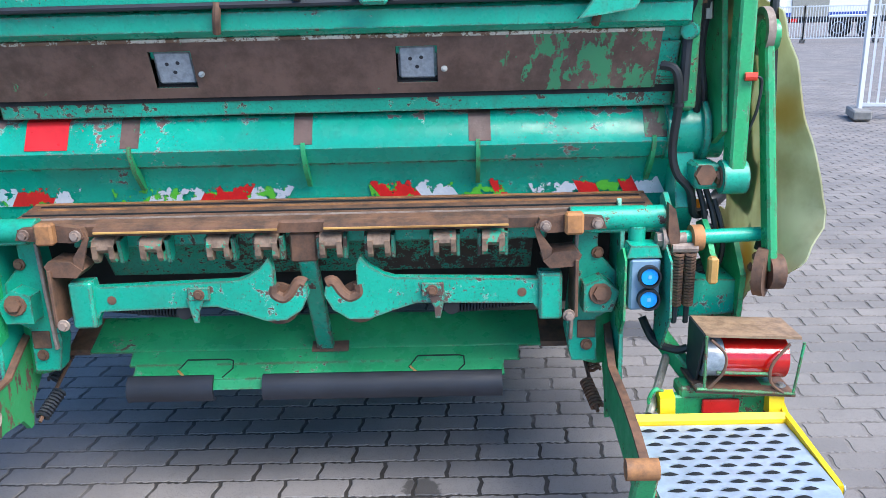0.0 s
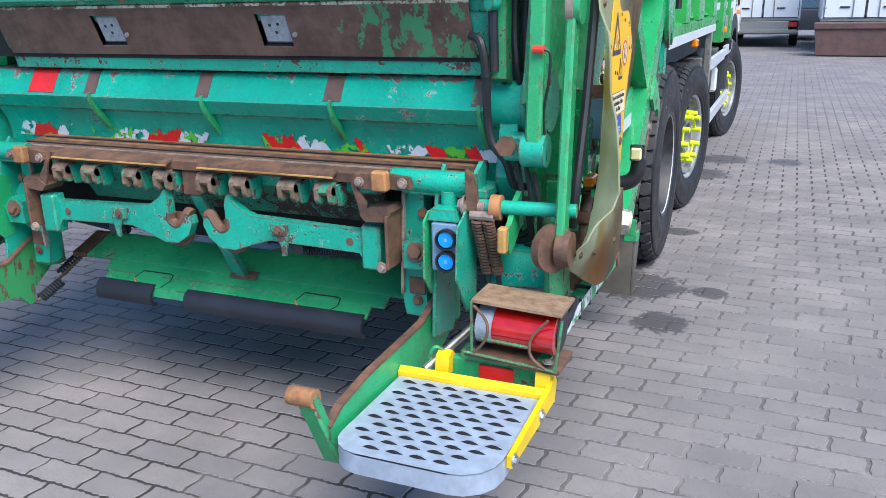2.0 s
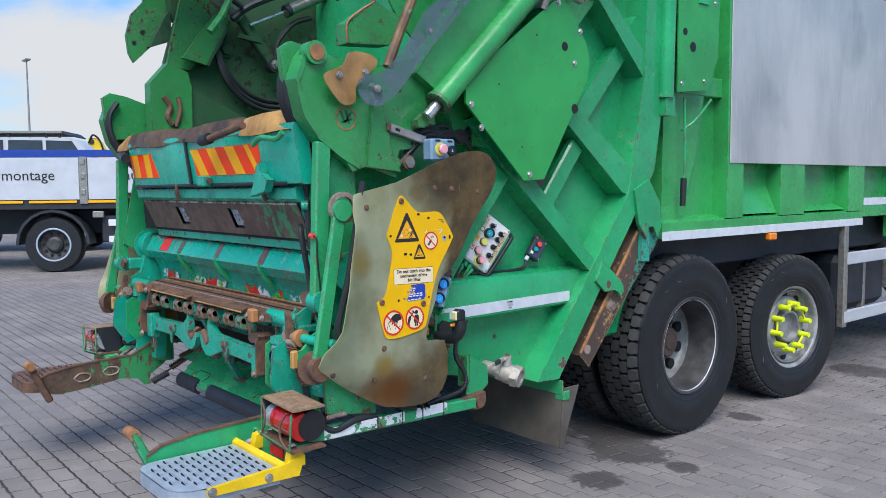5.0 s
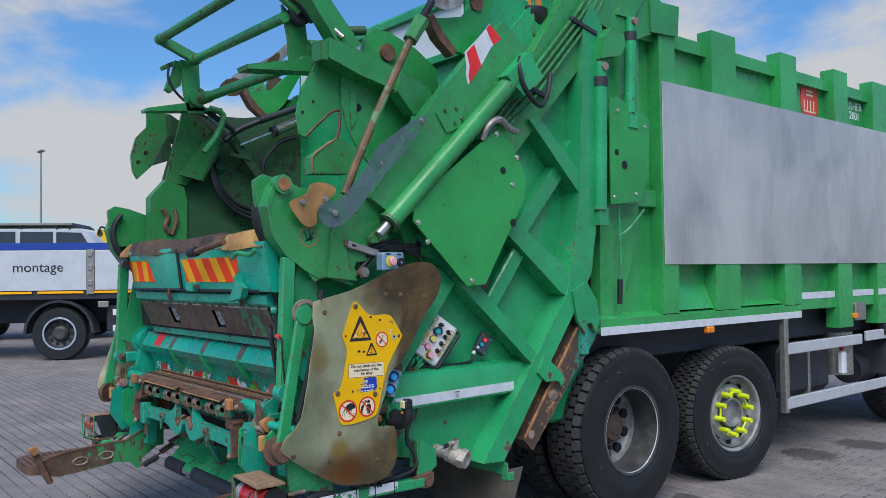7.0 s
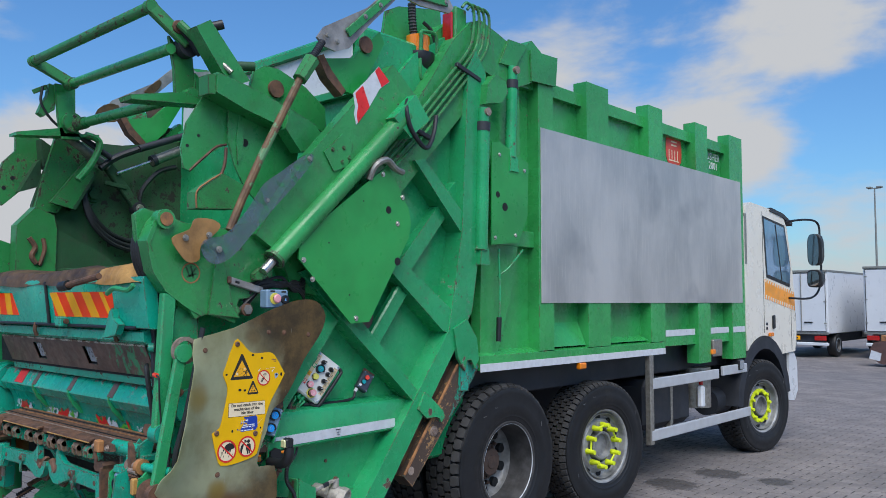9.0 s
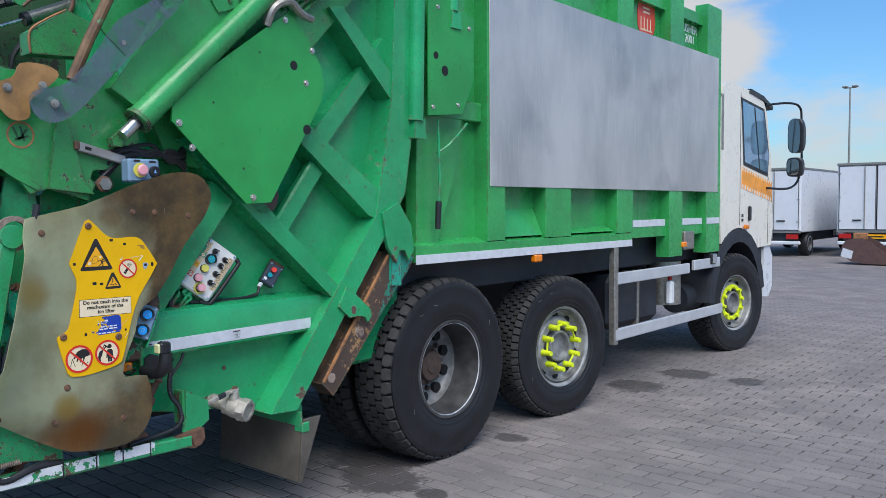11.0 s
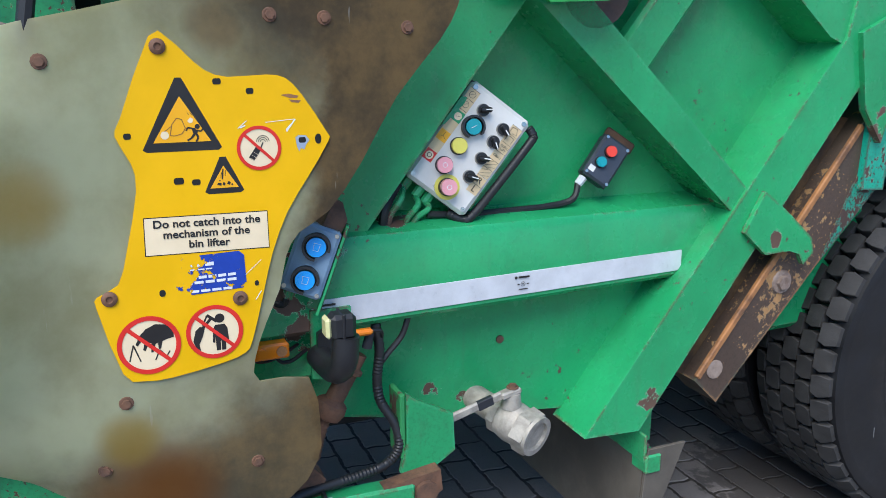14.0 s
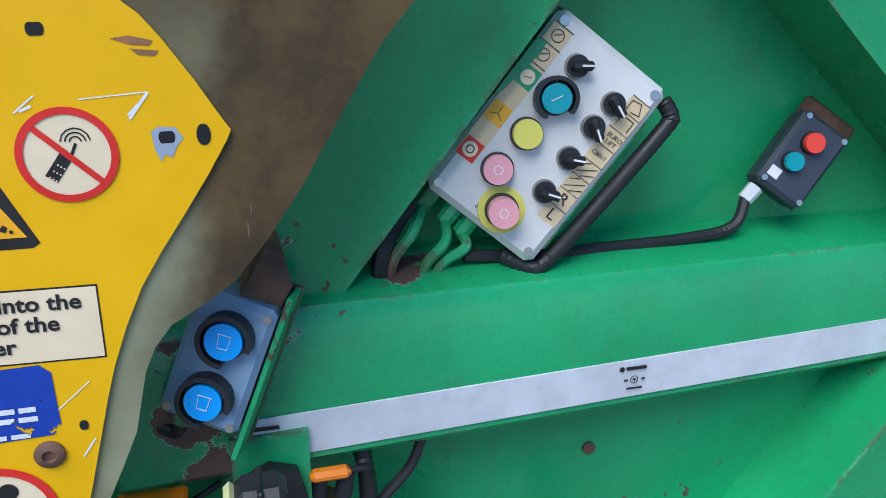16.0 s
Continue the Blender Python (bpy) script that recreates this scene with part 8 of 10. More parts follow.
part("back_plate", box((-0.044, -0.10, -0.062), (0.052, 0.086, -0.056), 0.001, None, BB), "green", bb)
part("cable_gland", cyl(on(BB, -0.02, -0.068, -0.028), on(BB, -0.02, -0.088, -0.028), 0.012, n=8, bev=0.002), "green", bb)
part("cable", tube([on(BB, -0.02, -0.086, -0.028), on(BB, -0.022, -0.103, -0.03), on(BB, -0.045, -0.108, -0.04)], 0.007, 8), "hose", bb)

# ---- marker lamps, hoses and the drain valve ----
stalk = part("stalk_lamp", tube([(0.84, 2.79, 0.868), (0.90, 2.795, 0.866), (0.950, 2.80, 0.876), (0.976, 2.805, 0.905), (0.980, 2.808, 0.955)], 0.026, 14), "black", truck, "black rubber stalk marker lamp")
part("stalk_foot", sheet([(2.785, 0.835), (2.815, 0.825), (2.845, 0.84), (2.855, 0.885), (2.845, 0.925), (2.815, 0.935), (2.785, 0.92)], 0.014, 0.2, lambda y, z: 0.845), "black", stalk)
part("lamp_head", box((0.953, 2.778, 0.950), (0.997, 2.826, 1.000), 0.008), "black", stalk)
part("head_rib", box((0.951, 2.798, 0.948), (0.999, 2.804, 1.002), 0.002), "black", stalk)
part("lamp_lens", box((0.956, 2.768, 0.954), (0.994, 2.780, 0.996), 0.006), "lamp_lens", stalk, "yellowed clear lens")
part("mount_plate", prism([(2.775, 0.82), (2.83, 0.81), (2.86, 0.86), (2.86, 0.965), (2.775, 0.965)], "x", 0.832, 0.842, 0.002), "green", stalk)
part("connector", box((0.835, 2.858, 0.899), (0.853, 2.905, 0.913), 0.005), "amber", stalk, "orange plug connector")
part("wire", tube([(0.842, 2.90, 0.906), (0.835, 2.925, 0.90), (0.815, 2.935, 0.88)], 0.004, 6), "hose", stalk)
for y in (2.872, 2.903):
    part("plug", cyl((0.832, y, 0.900), (0.826, y - 0.006, 0.865), 0.009, 0.011, 14, bev=0.002), "chassis", stalk)
ml = part("marker_lamp", box((0.83, 2.652, 0.881), (0.862, 2.727, 0.913), 0.004), "amber", truck, "amber side marker lamp")
for y in (2.677, 2.715):
    part("lens_ring", cyl((0.862, y - 0.004, 0.897), (0.866, y - 0.004, 0.897), 0.0105, n=16, bev=0.001), "rust_orange" if y > 2.7 else "amber", ml)
part("recess", box((0.72, 2.60, 0.80), (0.78, 2.84, 0.905), 0.003), "green", tail)
part("marker_wire", tube([(0.835, 2.70, 0.883), (0.83, 2.715, 0.862), (0.82, 2.74, 0.858), (0.80, 2.775, 0.87)], 0.004, 6), "hose", tail)
part("marker_wire", tube([(0.835, 2.66, 0.883), (0.83, 2.67, 0.868), (0.81, 2.71, 0.864), (0.79, 2.76, 0.88)], 0.0035, 6), "hose", tail)
main = part("main_hose", tube([(0.80, 2.925, 0.905), (0.81, 2.93, 0.85), (0.805, 2.925, 0.78), (0.81, 2.93, 0.73), (0.83, 2.955, 0.68), (0.84, 2.96, 0.63), (0.84, 2.93, 0.595), (0.85, 2.86, 0.585), (0.86, 2.78, 0.582), (0.87, 2.70, 0.575)], 0.0100, 10, ribs=0.0015), "hose", truck, "black corrugated hose")
part("branch_hose", tube([(0.80, 3.00, 0.91), (0.80, 2.985, 0.87), (0.805, 2.95, 0.835), (0.808, 2.935, 0.82)], 0.007, 8), "hose", main)
part("rear_hose", tube([(0.87, 2.42, 0.575), (0.885, 2.32, 0.585), (0.885, 2.22, 0.56), (0.88, 2.17, 0.575), (0.88, 2.155, 0.60)], 0.014, 10, ribs=0.001), "hose", main)
part("return_spring", coil((0.88, 2.18, 0.615), (0.88, 2.27, 0.618), 0.008, 0.0025, 12), "bare", main)
ps = part("prop_stand", cyl((0.80, 2.885, 0.845), (0.80, 2.822, 0.735), 0.021, 0.021, 16, bev=0.003), "rust", truck, "rusty screw prop")
part("screw_thread", tube([(0.80, 2.822, 0.74), (0.80, 2.80, 0.69), (0.80, 2.78, 0.62)], 0.0125, 12, ribs=0.0018), "rust", ps)
part("prop_collar", lathe([(0.021, -0.01), (0.034, 0.0), (0.036, 0.018), (0.030, 0.034), (0.018, 0.038)], (0.80, 2.825, 0.742), (0, -0.45, -0.89), 16), "rust", ps)
part("prop_collar", lathe([(0.021, 0.0), (0.030, 0.004), (0.030, 0.012), (0.021, 0.016)], (0.80, 2.868, 0.818), (0, -0.45, -0.89), 16), "rust", ps)
part("prop_foot", prism([(2.62, 0.53), (2.76, 0.52), (2.79, 0.60), (2.74, 0.66), (2.66, 0.66)], "x", 0.80, 0.86, 0.008), "rust", ps)
bk = part("rail_bracket", prism([(2.975, 0.755), (3.00, 0.735), (3.085, 0.69), (3.09, 0.60), (3.05, 0.575), (3.02, 0.56), (2.96, 0.57), (2.975, 0.64)], "x", 0.835, 0.85, 0.004), "green_worn", truck, "chipped green rail bracket")
part("bracket_web", box((0.775, 2.962, 0.60), (0.847, 2.974, 0.752), 0.003), "rust_left_arm", bk, "rusted bracket flange")
part("bracket_foot", prism([(2.87, 0.525), (3.00, 0.50), (3.045, 0.53), (3.04, 0.58), (2.96, 0.57), (2.90, 0.56)], "x", 0.85, 0.885, 0.008), "rust", bk)
part("bracket_pin", cyl((0.885, 3.005, 0.535), (0.895, 3.005, 0.535), 0.026, n=20, bev=0.003), "rust", bk)
ax = Vector((0.90, 0.38, -0.20)).normalized()
vc = Vector((0.790, 3.251, 0.621))
valve = part("drain_valve", lathe([(0.032, -0.13), (0.032, -0.02), (0.046, -0.006), (0.050, 0.02), (0.048, 0.045), (0.044, 0.055)], vc, ax, 28), "matte_zinc", truck, "dull metal ball valve with lever handle")
part("valve_nut", cyl(vc + ax * 0.050, vc + ax * 0.085, 0.056, 0.054, 6, bev=0.003), "matte_zinc", valve)
part("valve_mouth", lathe([(0.049, 0.084), (0.049, 0.094), (0.036, 0.094), (0.034, 0.055), (0, 0.055)], vc, ax, 28), "matte_zinc", valve)
part("valve_ball", lathe([(0.034, 0.058), (0.022, 0.068), (0.010, 0.070), (0, 0.071)], vc, ax, 24), "chassis", valve)
part("valve_ring", lathe([(0.040, -0.028), (0.047, -0.028), (0.047, -0.008), (0.040, -0.008)], vc, ax, 8, closed=True), "matte_zinc", valve)
sc = vc + ax * 0.022 + Vector((0, -0.008, 0.008))
st = part("stem", cyl(sc + Vector((0, 0, 0.035)), sc + Vector((0.004, 0.0, 0.072)), 0.026, 0.020, 14, bev=0.005), "matte_zinc", valve)
lv = sc + Vector((0.006, 0, 0.076))
lever = part("lever", beam(lv + Vector((0.012, -0.165, -0.035)), lv + Vector((0.004, -0.03, -0.004)), 0.012, 0.021, bev=0.004), "matte_zinc", st, "grey lever handle with worn sleeve")
part("lever_head", beam(lv + Vector((0.004, -0.035, -0.006)), lv + Vector((0.0, 0.018, 0.002)), 0.026, 0.016, bev=0.004), "matte_zinc", st)
part("lever_sleeve", beam(lv + Vector((0.009, -0.095, -0.019)), lv + Vector((0.006, -0.055, -0.010)), 0.0135, 0.0225, bev=0.002), "chassis", st)
part("lever_nut", bolt(lv + Vector((0, 0, 0.008)), (0.0, 0, 1), 0.010, 0.008), "rust", st)
part("rubber_plug", lathe([(0.010, 0), (0.010, 0.004), (0.004, 0.005), (0, 0.005)], (0.70, 3.275, 0.785), (1, 0, 0), 14), "rust", truck)

# ---- upper mechanism ----
LOBE = [(2.105, 1.96), (2.135, 2.045), (2.175, 2.095), (2.215, 2.095), (2.25, 2.065), (2.31, 2.055), (2.40, 2.06), (2.50, 2.04), (2.72, 2.10), (2.90, 2.25), (2.98, 2.20), (2.80, 1.93), (2.80, 1.76), (2.765, 1.735), (2.70, 1.722), (2.66, 1.70), (2.603, 1.695), (2.592, 1.665), (2.612, 1.64), (2.58, 1.575), (2.50, 1.60), (2.42, 1.62), (2.36, 1.60), (2.30, 1.68), (2.20, 1.74), (2.14, 1.83)]
lobe, _ = pair("lift_arm", prism(LOBE, "x", 0.80, 0.825, 0.006), "arm_green", truck, "green lobed lifting arm plate")
pair("arm_flange", prism([(2.10, 1.96), (2.135, 2.05), (2.18, 2.10), (2.19, 2.085), (2.15, 2.03), (2.12, 1.95), (2.155, 1.835), (2.22, 1.75), (2.32, 1.68), (2.40, 1.63), (2.39, 1.61), (2.30, 1.66), (2.20, 1.73), (2.135, 1.82)], "x", 0.745, 0.83, 0.004), "arm_green", lobe)
pair("pivot_boss", cyl((0.79, 2.185, 2.064), (0.85, 2.185, 2.064), 0.046, n=24, bev=0.005), "arm_green", lobe)
pair("pivot_cap", cyl((0.85, 2.185, 2.064), (0.856, 2.185, 2.064), 0.032, n=20, bev=0.002), "rust_orange", lobe)
pair("stiffener", prism([(2.42, 1.62), (2.46, 1.90), (2.50, 1.90), (2.56, 1.66), (2.60, 1.60)], "x", 0.825, 0.84, 0.004), "arm_green", lobe)
em = part("round_emblem", lathe([(0.050, 0), (0.050, 0.001), (0.043, 0.001), (0.043, 0)], (0.8255, 2.331, 1.818), (1, 0, 0), 28, closed=True), "rust_orange", lobe, "worn round emblem")
for a, b in (((2.305, 1.845), (2.325, 1.80)), ((2.325, 1.80), (2.355, 1.84)), ((2.31, 1.80), (2.36, 1.815)), ((2.33, 1.85), (2.345, 1.795))):
    part("emblem_mark", beam((0.8262, a[0], a[1]), (0.8262, b[0], b[1]), 0.001, 0.008, bev=0), "shaded_green", em)
sb = part("stop_bracket", beam((0.838, 2.537, 1.786), (0.838, 2.726, 1.738), 0.030, 0.036, bev=0.004), "slide_grey", lobe, "scuffed steel stop bracket")
part("bracket_end", box((0.826, 2.520, 1.772), (0.856, 2.540, 1.806), 0.004), "rust", sb)
part("bracket_slot", beam((0.8525, 2.560, 1.781), (0.8525, 2.585, 1.775), 0.002, 0.012, bev=0), "gap_shade", sb)
HOSEP = [(2.14, 2.06), (2.095, 1.99), (2.09, 1.90), (2.13, 1.80), (2.20, 1.72), (2.25, 1.64), (2.27, 1.52)]
for dx in (0.725, 0.70, 0.675):
    pair("arm_hose", tube([(dx, y + 0.03, z) for y, z in HOSEP], 0.014, 8), "hose", lobe)
pair("boom", prism([(2.66, 2.02), (2.95, 2.42), (3.10, 2.585), (3.36, 2.86), (3.62, 3.10), (3.86, 2.92), (3.66, 2.72), (3.10, 2.20), (2.86, 1.90)], "x", 0.795, 0.875, 0.012), "arm_green", truck, "green lifting boom box section")
rw = part("hazard_plate", prism([(3.303, 2.868), (3.318, 2.79), (3.31, 2.75), (3.327, 2.689), (3.41, 2.782), (3.51, 2.933), (3.59, 2.99), (3.50, 3.065), (3.408, 2.967)], "x", 0.8755, 0.878, 0), "reflex_white", truck, "torn red and white hazard tape")
part("stripe", prism([(3.318, 2.868), (3.34, 2.80), (3.33, 2.74), (3.34, 2.70), (3.43, 2.81), (3.375, 2.925)], "x", 0.8781, 0.879, 0), "reflex_red", rw)
part("stripe", prism([(3.47, 3.03), (3.525, 2.945), (3.588, 2.992), (3.50, 3.063)], "x", 0.8781, 0.879, 0), "reflex_red", rw)
pair("knuckle", prism([(3.09, 2.50), (3.22, 2.62), (3.30, 2.58), (3.26, 2.44), (3.16, 2.40)], "x", 0.87, 0.885, 0.004), "arm_green", truck)
for y, z in ((3.15, 2.52), (3.23, 2.54), (3.22, 2.46), (3.27, 2.49)):
    part("bolt", bolt((0.885, y, z), (1, 0, 0), 0.009, 0.008), "arm_worn", truck)
# brown and smoky plastic shields on the arm
part("plastic_shield", sheet(rounded([(2.200, 1.975), (2.290, 2.021), (2.319, 2.073), (2.407, 2.078), (2.458, 2.046), (2.39, 1.975), (2.35, 1.94), (2.345, 1.88), (2.29, 1.865), (2.244, 1.902)], 3), 0.005, 0.2, lambda y, z: 0.87), "tan_plastic", truck, "brownish worn plastic shield")
part("smoky_shield", sheet(rounded([(2.325, 1.935), (2.354, 1.978), (2.452, 2.007), (2.565, 2.135), (2.651, 2.265), (2.749, 2.337), (2.934, 2.461), (2.975, 2.43), (2.863, 2.301), (2.726, 2.163), (2.607, 2.032), (2.493, 1.906), (2.413, 1.861), (2.354, 1.877)], 3), 0.004, 0.2, lambda y, z: 0.925 + 0.02 * math.sin((y - 2.4) * 5)), "smoke", truck, "smoky scratched clear plastic shield")
for y, z in ((2.27, 1.98), (2.395, 2.0), (2.41, 1.93), (2.68, 2.19), (2.945, 2.435)):
    part("shield_bolt", bolt((0.876 if y < 2.40 and z > 1.95 else 0.94, y, z), (1, 0, 0), 0.011, 0.010), "zinc", truck)
part("grease_nipples", tube([(0.87, 2.42, 1.95), (0.89, 2.44, 1.93), (0.88, 2.46, 1.90)], 0.018, 8), "arm_worn", truck)
# raised side arms with plastic sliding strips and the long tie rod
AR = [(3.04, 3.13), (3.09, 3.20), (3.42, 3.40), (3.63, 3.60), (3.70, 3.61), (3.80, 3.57), (4.12, 3.655), (4.17, 3.60), (4.13, 3.555), (3.86, 3.53), (3.68, 3.545), (3.45, 3.32), (3.27, 3.12), (3.17, 3.08), (3.08, 3.09)]
slide, _ = pair("slide_arm", prism(AR, "x", 0.86, 0.875, 0.004), "slide_grey", truck, "scuffed grey slide arm")
pair("slide_bar", beam((0.885, 3.25, 3.20), (0.885, 3.64, 3.565), 0.012, 0.05, bev=0.003), "arm_green", slide)
pair("slide_bar", beam((0.885, 3.74, 3.575), (0.885, 4.10, 3.61), 0.012, 0.045, bev=0.003), "arm_green", slide)
for y, z in ((3.10, 3.15), (3.17, 3.13), (3.38, 3.33), (3.50, 3.43), (3.66, 3.58), (3.74, 3.575), (3.92, 3.60), (4.08, 3.61)):
    part("bolt", bolt((0.892, y, z), (1, 0, 0), 0.011, 0.008), "zinc", slide)
bp, _ = pair("bent_plate", prism([(3.15, 3.05), (3.367, 3.10), (3.58, 3.31), (3.62, 3.25), (3.594, 3.205), (3.476, 3.000), (3.364, 2.887), (3.257, 2.90)], "x", 0.76, 0.80, 0.006), "plate_green", slide)
pair("rusty_lip", prism([(3.10, 3.05), (3.139, 3.069), (3.20, 2.99), (3.306, 2.894), (3.279, 2.859), (3.17, 2.94)], "x", 0.74, 0.81, 0.006), "rust", slide, "dark rusty worn lip")
part("bush", cyl((0.80, 3.46, 3.20), (0.815, 3.46, 3.20), 0.05, n=20, bev=0.003), "rust", bp)
rod, _ = pair("tie_rod", tube([(0.885, 2.50, 2.03), (0.885, 2.571, 2.192), (0.885, 2.679, 2.417), (0.885, 2.815, 2.674), (0.885, 2.94, 2.91)], 0.021, 10, smooth=False), "rod_paint", truck, "rusty green tie rod")
part("rod_head", cyl((0.885, 2.915, 2.865), (0.885, 2.995, 2.99), 0.040, 0.046, 8, bev=0.006), "arm_worn", rod)
part("rod_bellows", tube([(0.885, 2.99, 2.99), (0.885, 3.03, 3.05), (0.885, 3.07, 3.11)], 0.018, 10, ribs=0.004), "chassis", rod)
# rounded shroud plates over the lifting comb
SHR = [(2.555, 2.79), (2.68, 2.80), (2.685, 2.52), (2.565, 2.45), (2.465, 2.353), (2.428, 2.364), (2.412, 2.47), (2.44, 2.60), (2.50, 2.70)]
shroud = part("shroud", prism(SHR[:3] + rounded(SHR[3:], 1), "x", 0.555, 0.567, 0.002), "arm_green", truck, "rounded green shroud plate")
part("shroud_rust", tube([(0.562, 2.68, 2.52), (0.562, 2.62, 2.50), (0.562, 2.565, 2.452), (0.562, 2.51, 2.40), (0.562, 2.465, 2.355)], 0.009, 6), "rust", shroud, "rusted torn edge")
part("shroud", prism([(2.675, 2.80), (2.86, 2.76), (3.062, 2.68), (3.145, 2.54), (3.10, 2.30), (2.90, 2.20), (2.787, 2.30), (2.722, 2.41), (2.675, 2.55)], "x", 0.572, 0.584, 0.003), "arm_green", truck, "rounded green shroud plate")
part("shroud_fold", prism([(2.745, 2.72), (2.775, 2.60), (2.765, 2.47), (2.735, 2.42), (2.725, 2.55)], "x", 0.584, 0.592, 0.003), "arm_green", shroud)
part("shroud_hole", cyl((0.583, 2.783, 2.543), (0.5855, 2.783, 2.543), 0.022, n=18), "gap_shade", shroud)
for y, z in ((2.448, 2.482), (2.512, 2.544)):
    part("shroud_hole", cyl((0.566, y, z), (0.5685, y, z), 0.009, n=12), "gap_shade", shroud)
part("shroud_rim", prism([(2.536, 2.86), (2.718, 2.825), (2.997, 2.751), (2.973, 2.635), (2.718, 2.693), (2.53, 2.755)], "x", 0.57, 0.70, 0.006), "arm_green", shroud)
part("rim_stop", prism([(2.485, 2.84), (2.53, 2.85), (2.53, 2.745), (2.49, 2.74)], "x", 0.60, 0.69, 0.005), "arm_worn", shroud)
part("wedge", prism([(2.970, 2.744), (3.147, 2.683), (3.231, 2.597), (3.169, 2.532), (3.050, 2.515), (2.946, 2.628)], "x", 0.64, 0.73, 0.006), "arm_green", shroud)
part("rear_plate", prism([(2.86, 2.88), (2.887, 2.976), (2.957, 3.023), (3.052, 3.024), (3.248, 2.957), (3.401, 2.857), (3.413, 2.70), (3.147, 2.78)], "x", 0.49, 0.51, 0.006), "arm_green", shroud)
part("plate_bush", cyl((0.47, 3.03, 2.90), (0.53, 3.03, 2.90), 0.05, n=20, bev=0.004), "rust", shroud, "dark worn bush")
part("stub_axle", cyl((0.53, 2.742, 2.968), (0.56, 2.85, 2.984), 0.026, n=14, bev=0.004), "shaded_green", shroud)
cup = part("cup", prism([(2.434, 2.147), (2.433, 2.232), (2.584, 2.340), (2.719, 2.290), (2.656, 2.161)], "x", 0.60, 0.69, 0.006), "arm_worn", shroud, "open green guide cup")
part("cup_lip", tube([(0.692, 2.434, 2.15), (0.692, 2.434, 2.232), (0.69, 2.50, 2.29), (0.68, 2.584, 2.342)], 0.005, 6), "rust_orange", cup)
part("torn_edge", tube([(0.57, 2.62, 2.30), (0.58, 2.66, 2.40), (0.58, 2.67, 2.50)], 0.009, 6), "rust", shroud)
# the far side wall of the lifter, with its crank, cylinders and hoses
XL = -1.40
comb = part("comb_wall", prism([(2.43, 1.82), (2.45, 2.33), (2.592, 2.80), (3.068, 2.823), (3.544, 2.919), (3.80, 2.90), (3.70, 1.85)], "x", XL - 0.03, XL, 0.005), "shaded_green", truck, "dirty green lifter side wall, inner shade in its colour")
part("hopper_back", prism([(3.50, 1.5), (3.62, 1.5), (4.0, 2.85), (3.88, 2.90)], "x", XL, 0.66, 0.006), "shaded_green", comb, "dirty hopper back wall, inner shade in its colour")
# near-black sheet in place of the shade inside the hopper
part("hopper_front", prism([(2.28, 1.60), (2.32, 1.60), (3.5, 1.30), (3.5, 1.22), (2.30, 1.30)], "x", XL, 0.66, 0.006), "gap_shade", comb)
part("outer_plate", prism([(2.453, 2.30), (2.519, 2.578), (2.576, 2.803), (2.669, 2.814), (2.786, 2.683), (2.788, 2.581), (2.706, 2.412), (2.60, 2.28)], "x", XL + 0.002, XL + 0.04, 0.004), "arm_worn", comb)
cheek = part("comb_cheek", prism([(2.323, 2.179), (2.44, 2.31), (2.56, 2.259), (2.582, 2.162), (2.576, 1.80), (2.323, 1.80)], "x", -1.40, -1.30, 0.008), "arm_worn", comb)
part("cheek_wedge", prism([(2.582, 2.173), (2.949, 1.996), (3.05, 1.90), (2.584, 1.86)], "x", XL, -1.32, 0.006), "shaded_green", comb)
part("cheek_scar", tube([(-1.298, 2.40, 2.10), (-1.296, 2.44, 2.04), (-1.296, 2.42, 1.98), (-1.298, 2.45, 1.93)], 0.018, 7), "rust", cheek)
part("cheek_scar", tube([(-1.298, 2.49, 2.10), (-1.292, 2.50, 2.03), (-1.294, 2.485, 1.96), (-1.298, 2.47, 1.92)], 0.014, 7), "rust", cheek)
pair("side_horn", prism([(2.089, 2.087), (2.134, 2.118), (2.228, 2.102), (2.393, 2.049), (2.40, 1.85), (2.149, 1.84), (2.10, 1.983)], "x", 0.70, 0.74, 0.006), "arm_green", truck, "green side horn plate")
claw = part("claw", prism([(2.371, 2.802), (2.526, 2.808), (2.522, 2.656), (2.406, 2.425), (2.300, 2.320), (2.270, 2.376), (2.258, 2.483), (2.294, 2.614), (2.371, 2.701)], "x", -1.53, -1.50, 0.005), "arm_worn", truck, "curved green gripping claw")
part("claw_lip", prism([(2.503, 2.647), (2.52, 2.467), (2.397, 2.420), (2.378, 2.418), (2.483, 2.625)], "x", -1.50, -1.42, 0.004), "shaded_green", claw)
part("claw_web", prism([(2.50, 2.79), (2.60, 2.73), (2.58, 2.58), (2.52, 2.60)], "x", -1.50, -1.41, 0.004), "shaded_green", claw)
for y, z in ((2.357, 2.510), (2.304, 2.440)):
    part("claw_hole", cyl((-1.501, y, z), (-1.497, y, z), 0.014, n=12), "gap_shade", claw)
part("comb_flap", prism([(2.529, 2.345), (2.760, 2.663), (2.846, 2.610), (2.682, 2.315)], "x", -1.33, -1.30, 0.006), "arm_worn", comb, "scuffed green folded flap plate")
part("flap_fold", prism([(2.846, 2.610), (2.682, 2.315), (2.70, 2.31), (2.862, 2.60)], "x", -1.40, -1.30, 0.003), "shaded_green", comb)
gs = part("gas_spring", cyl((-1.28, 2.60, 2.81), (-1.28, 2.912, 2.634), 0.030, n=16, bev=0.004), "zinc", comb, "grey hydraulic cylinder")
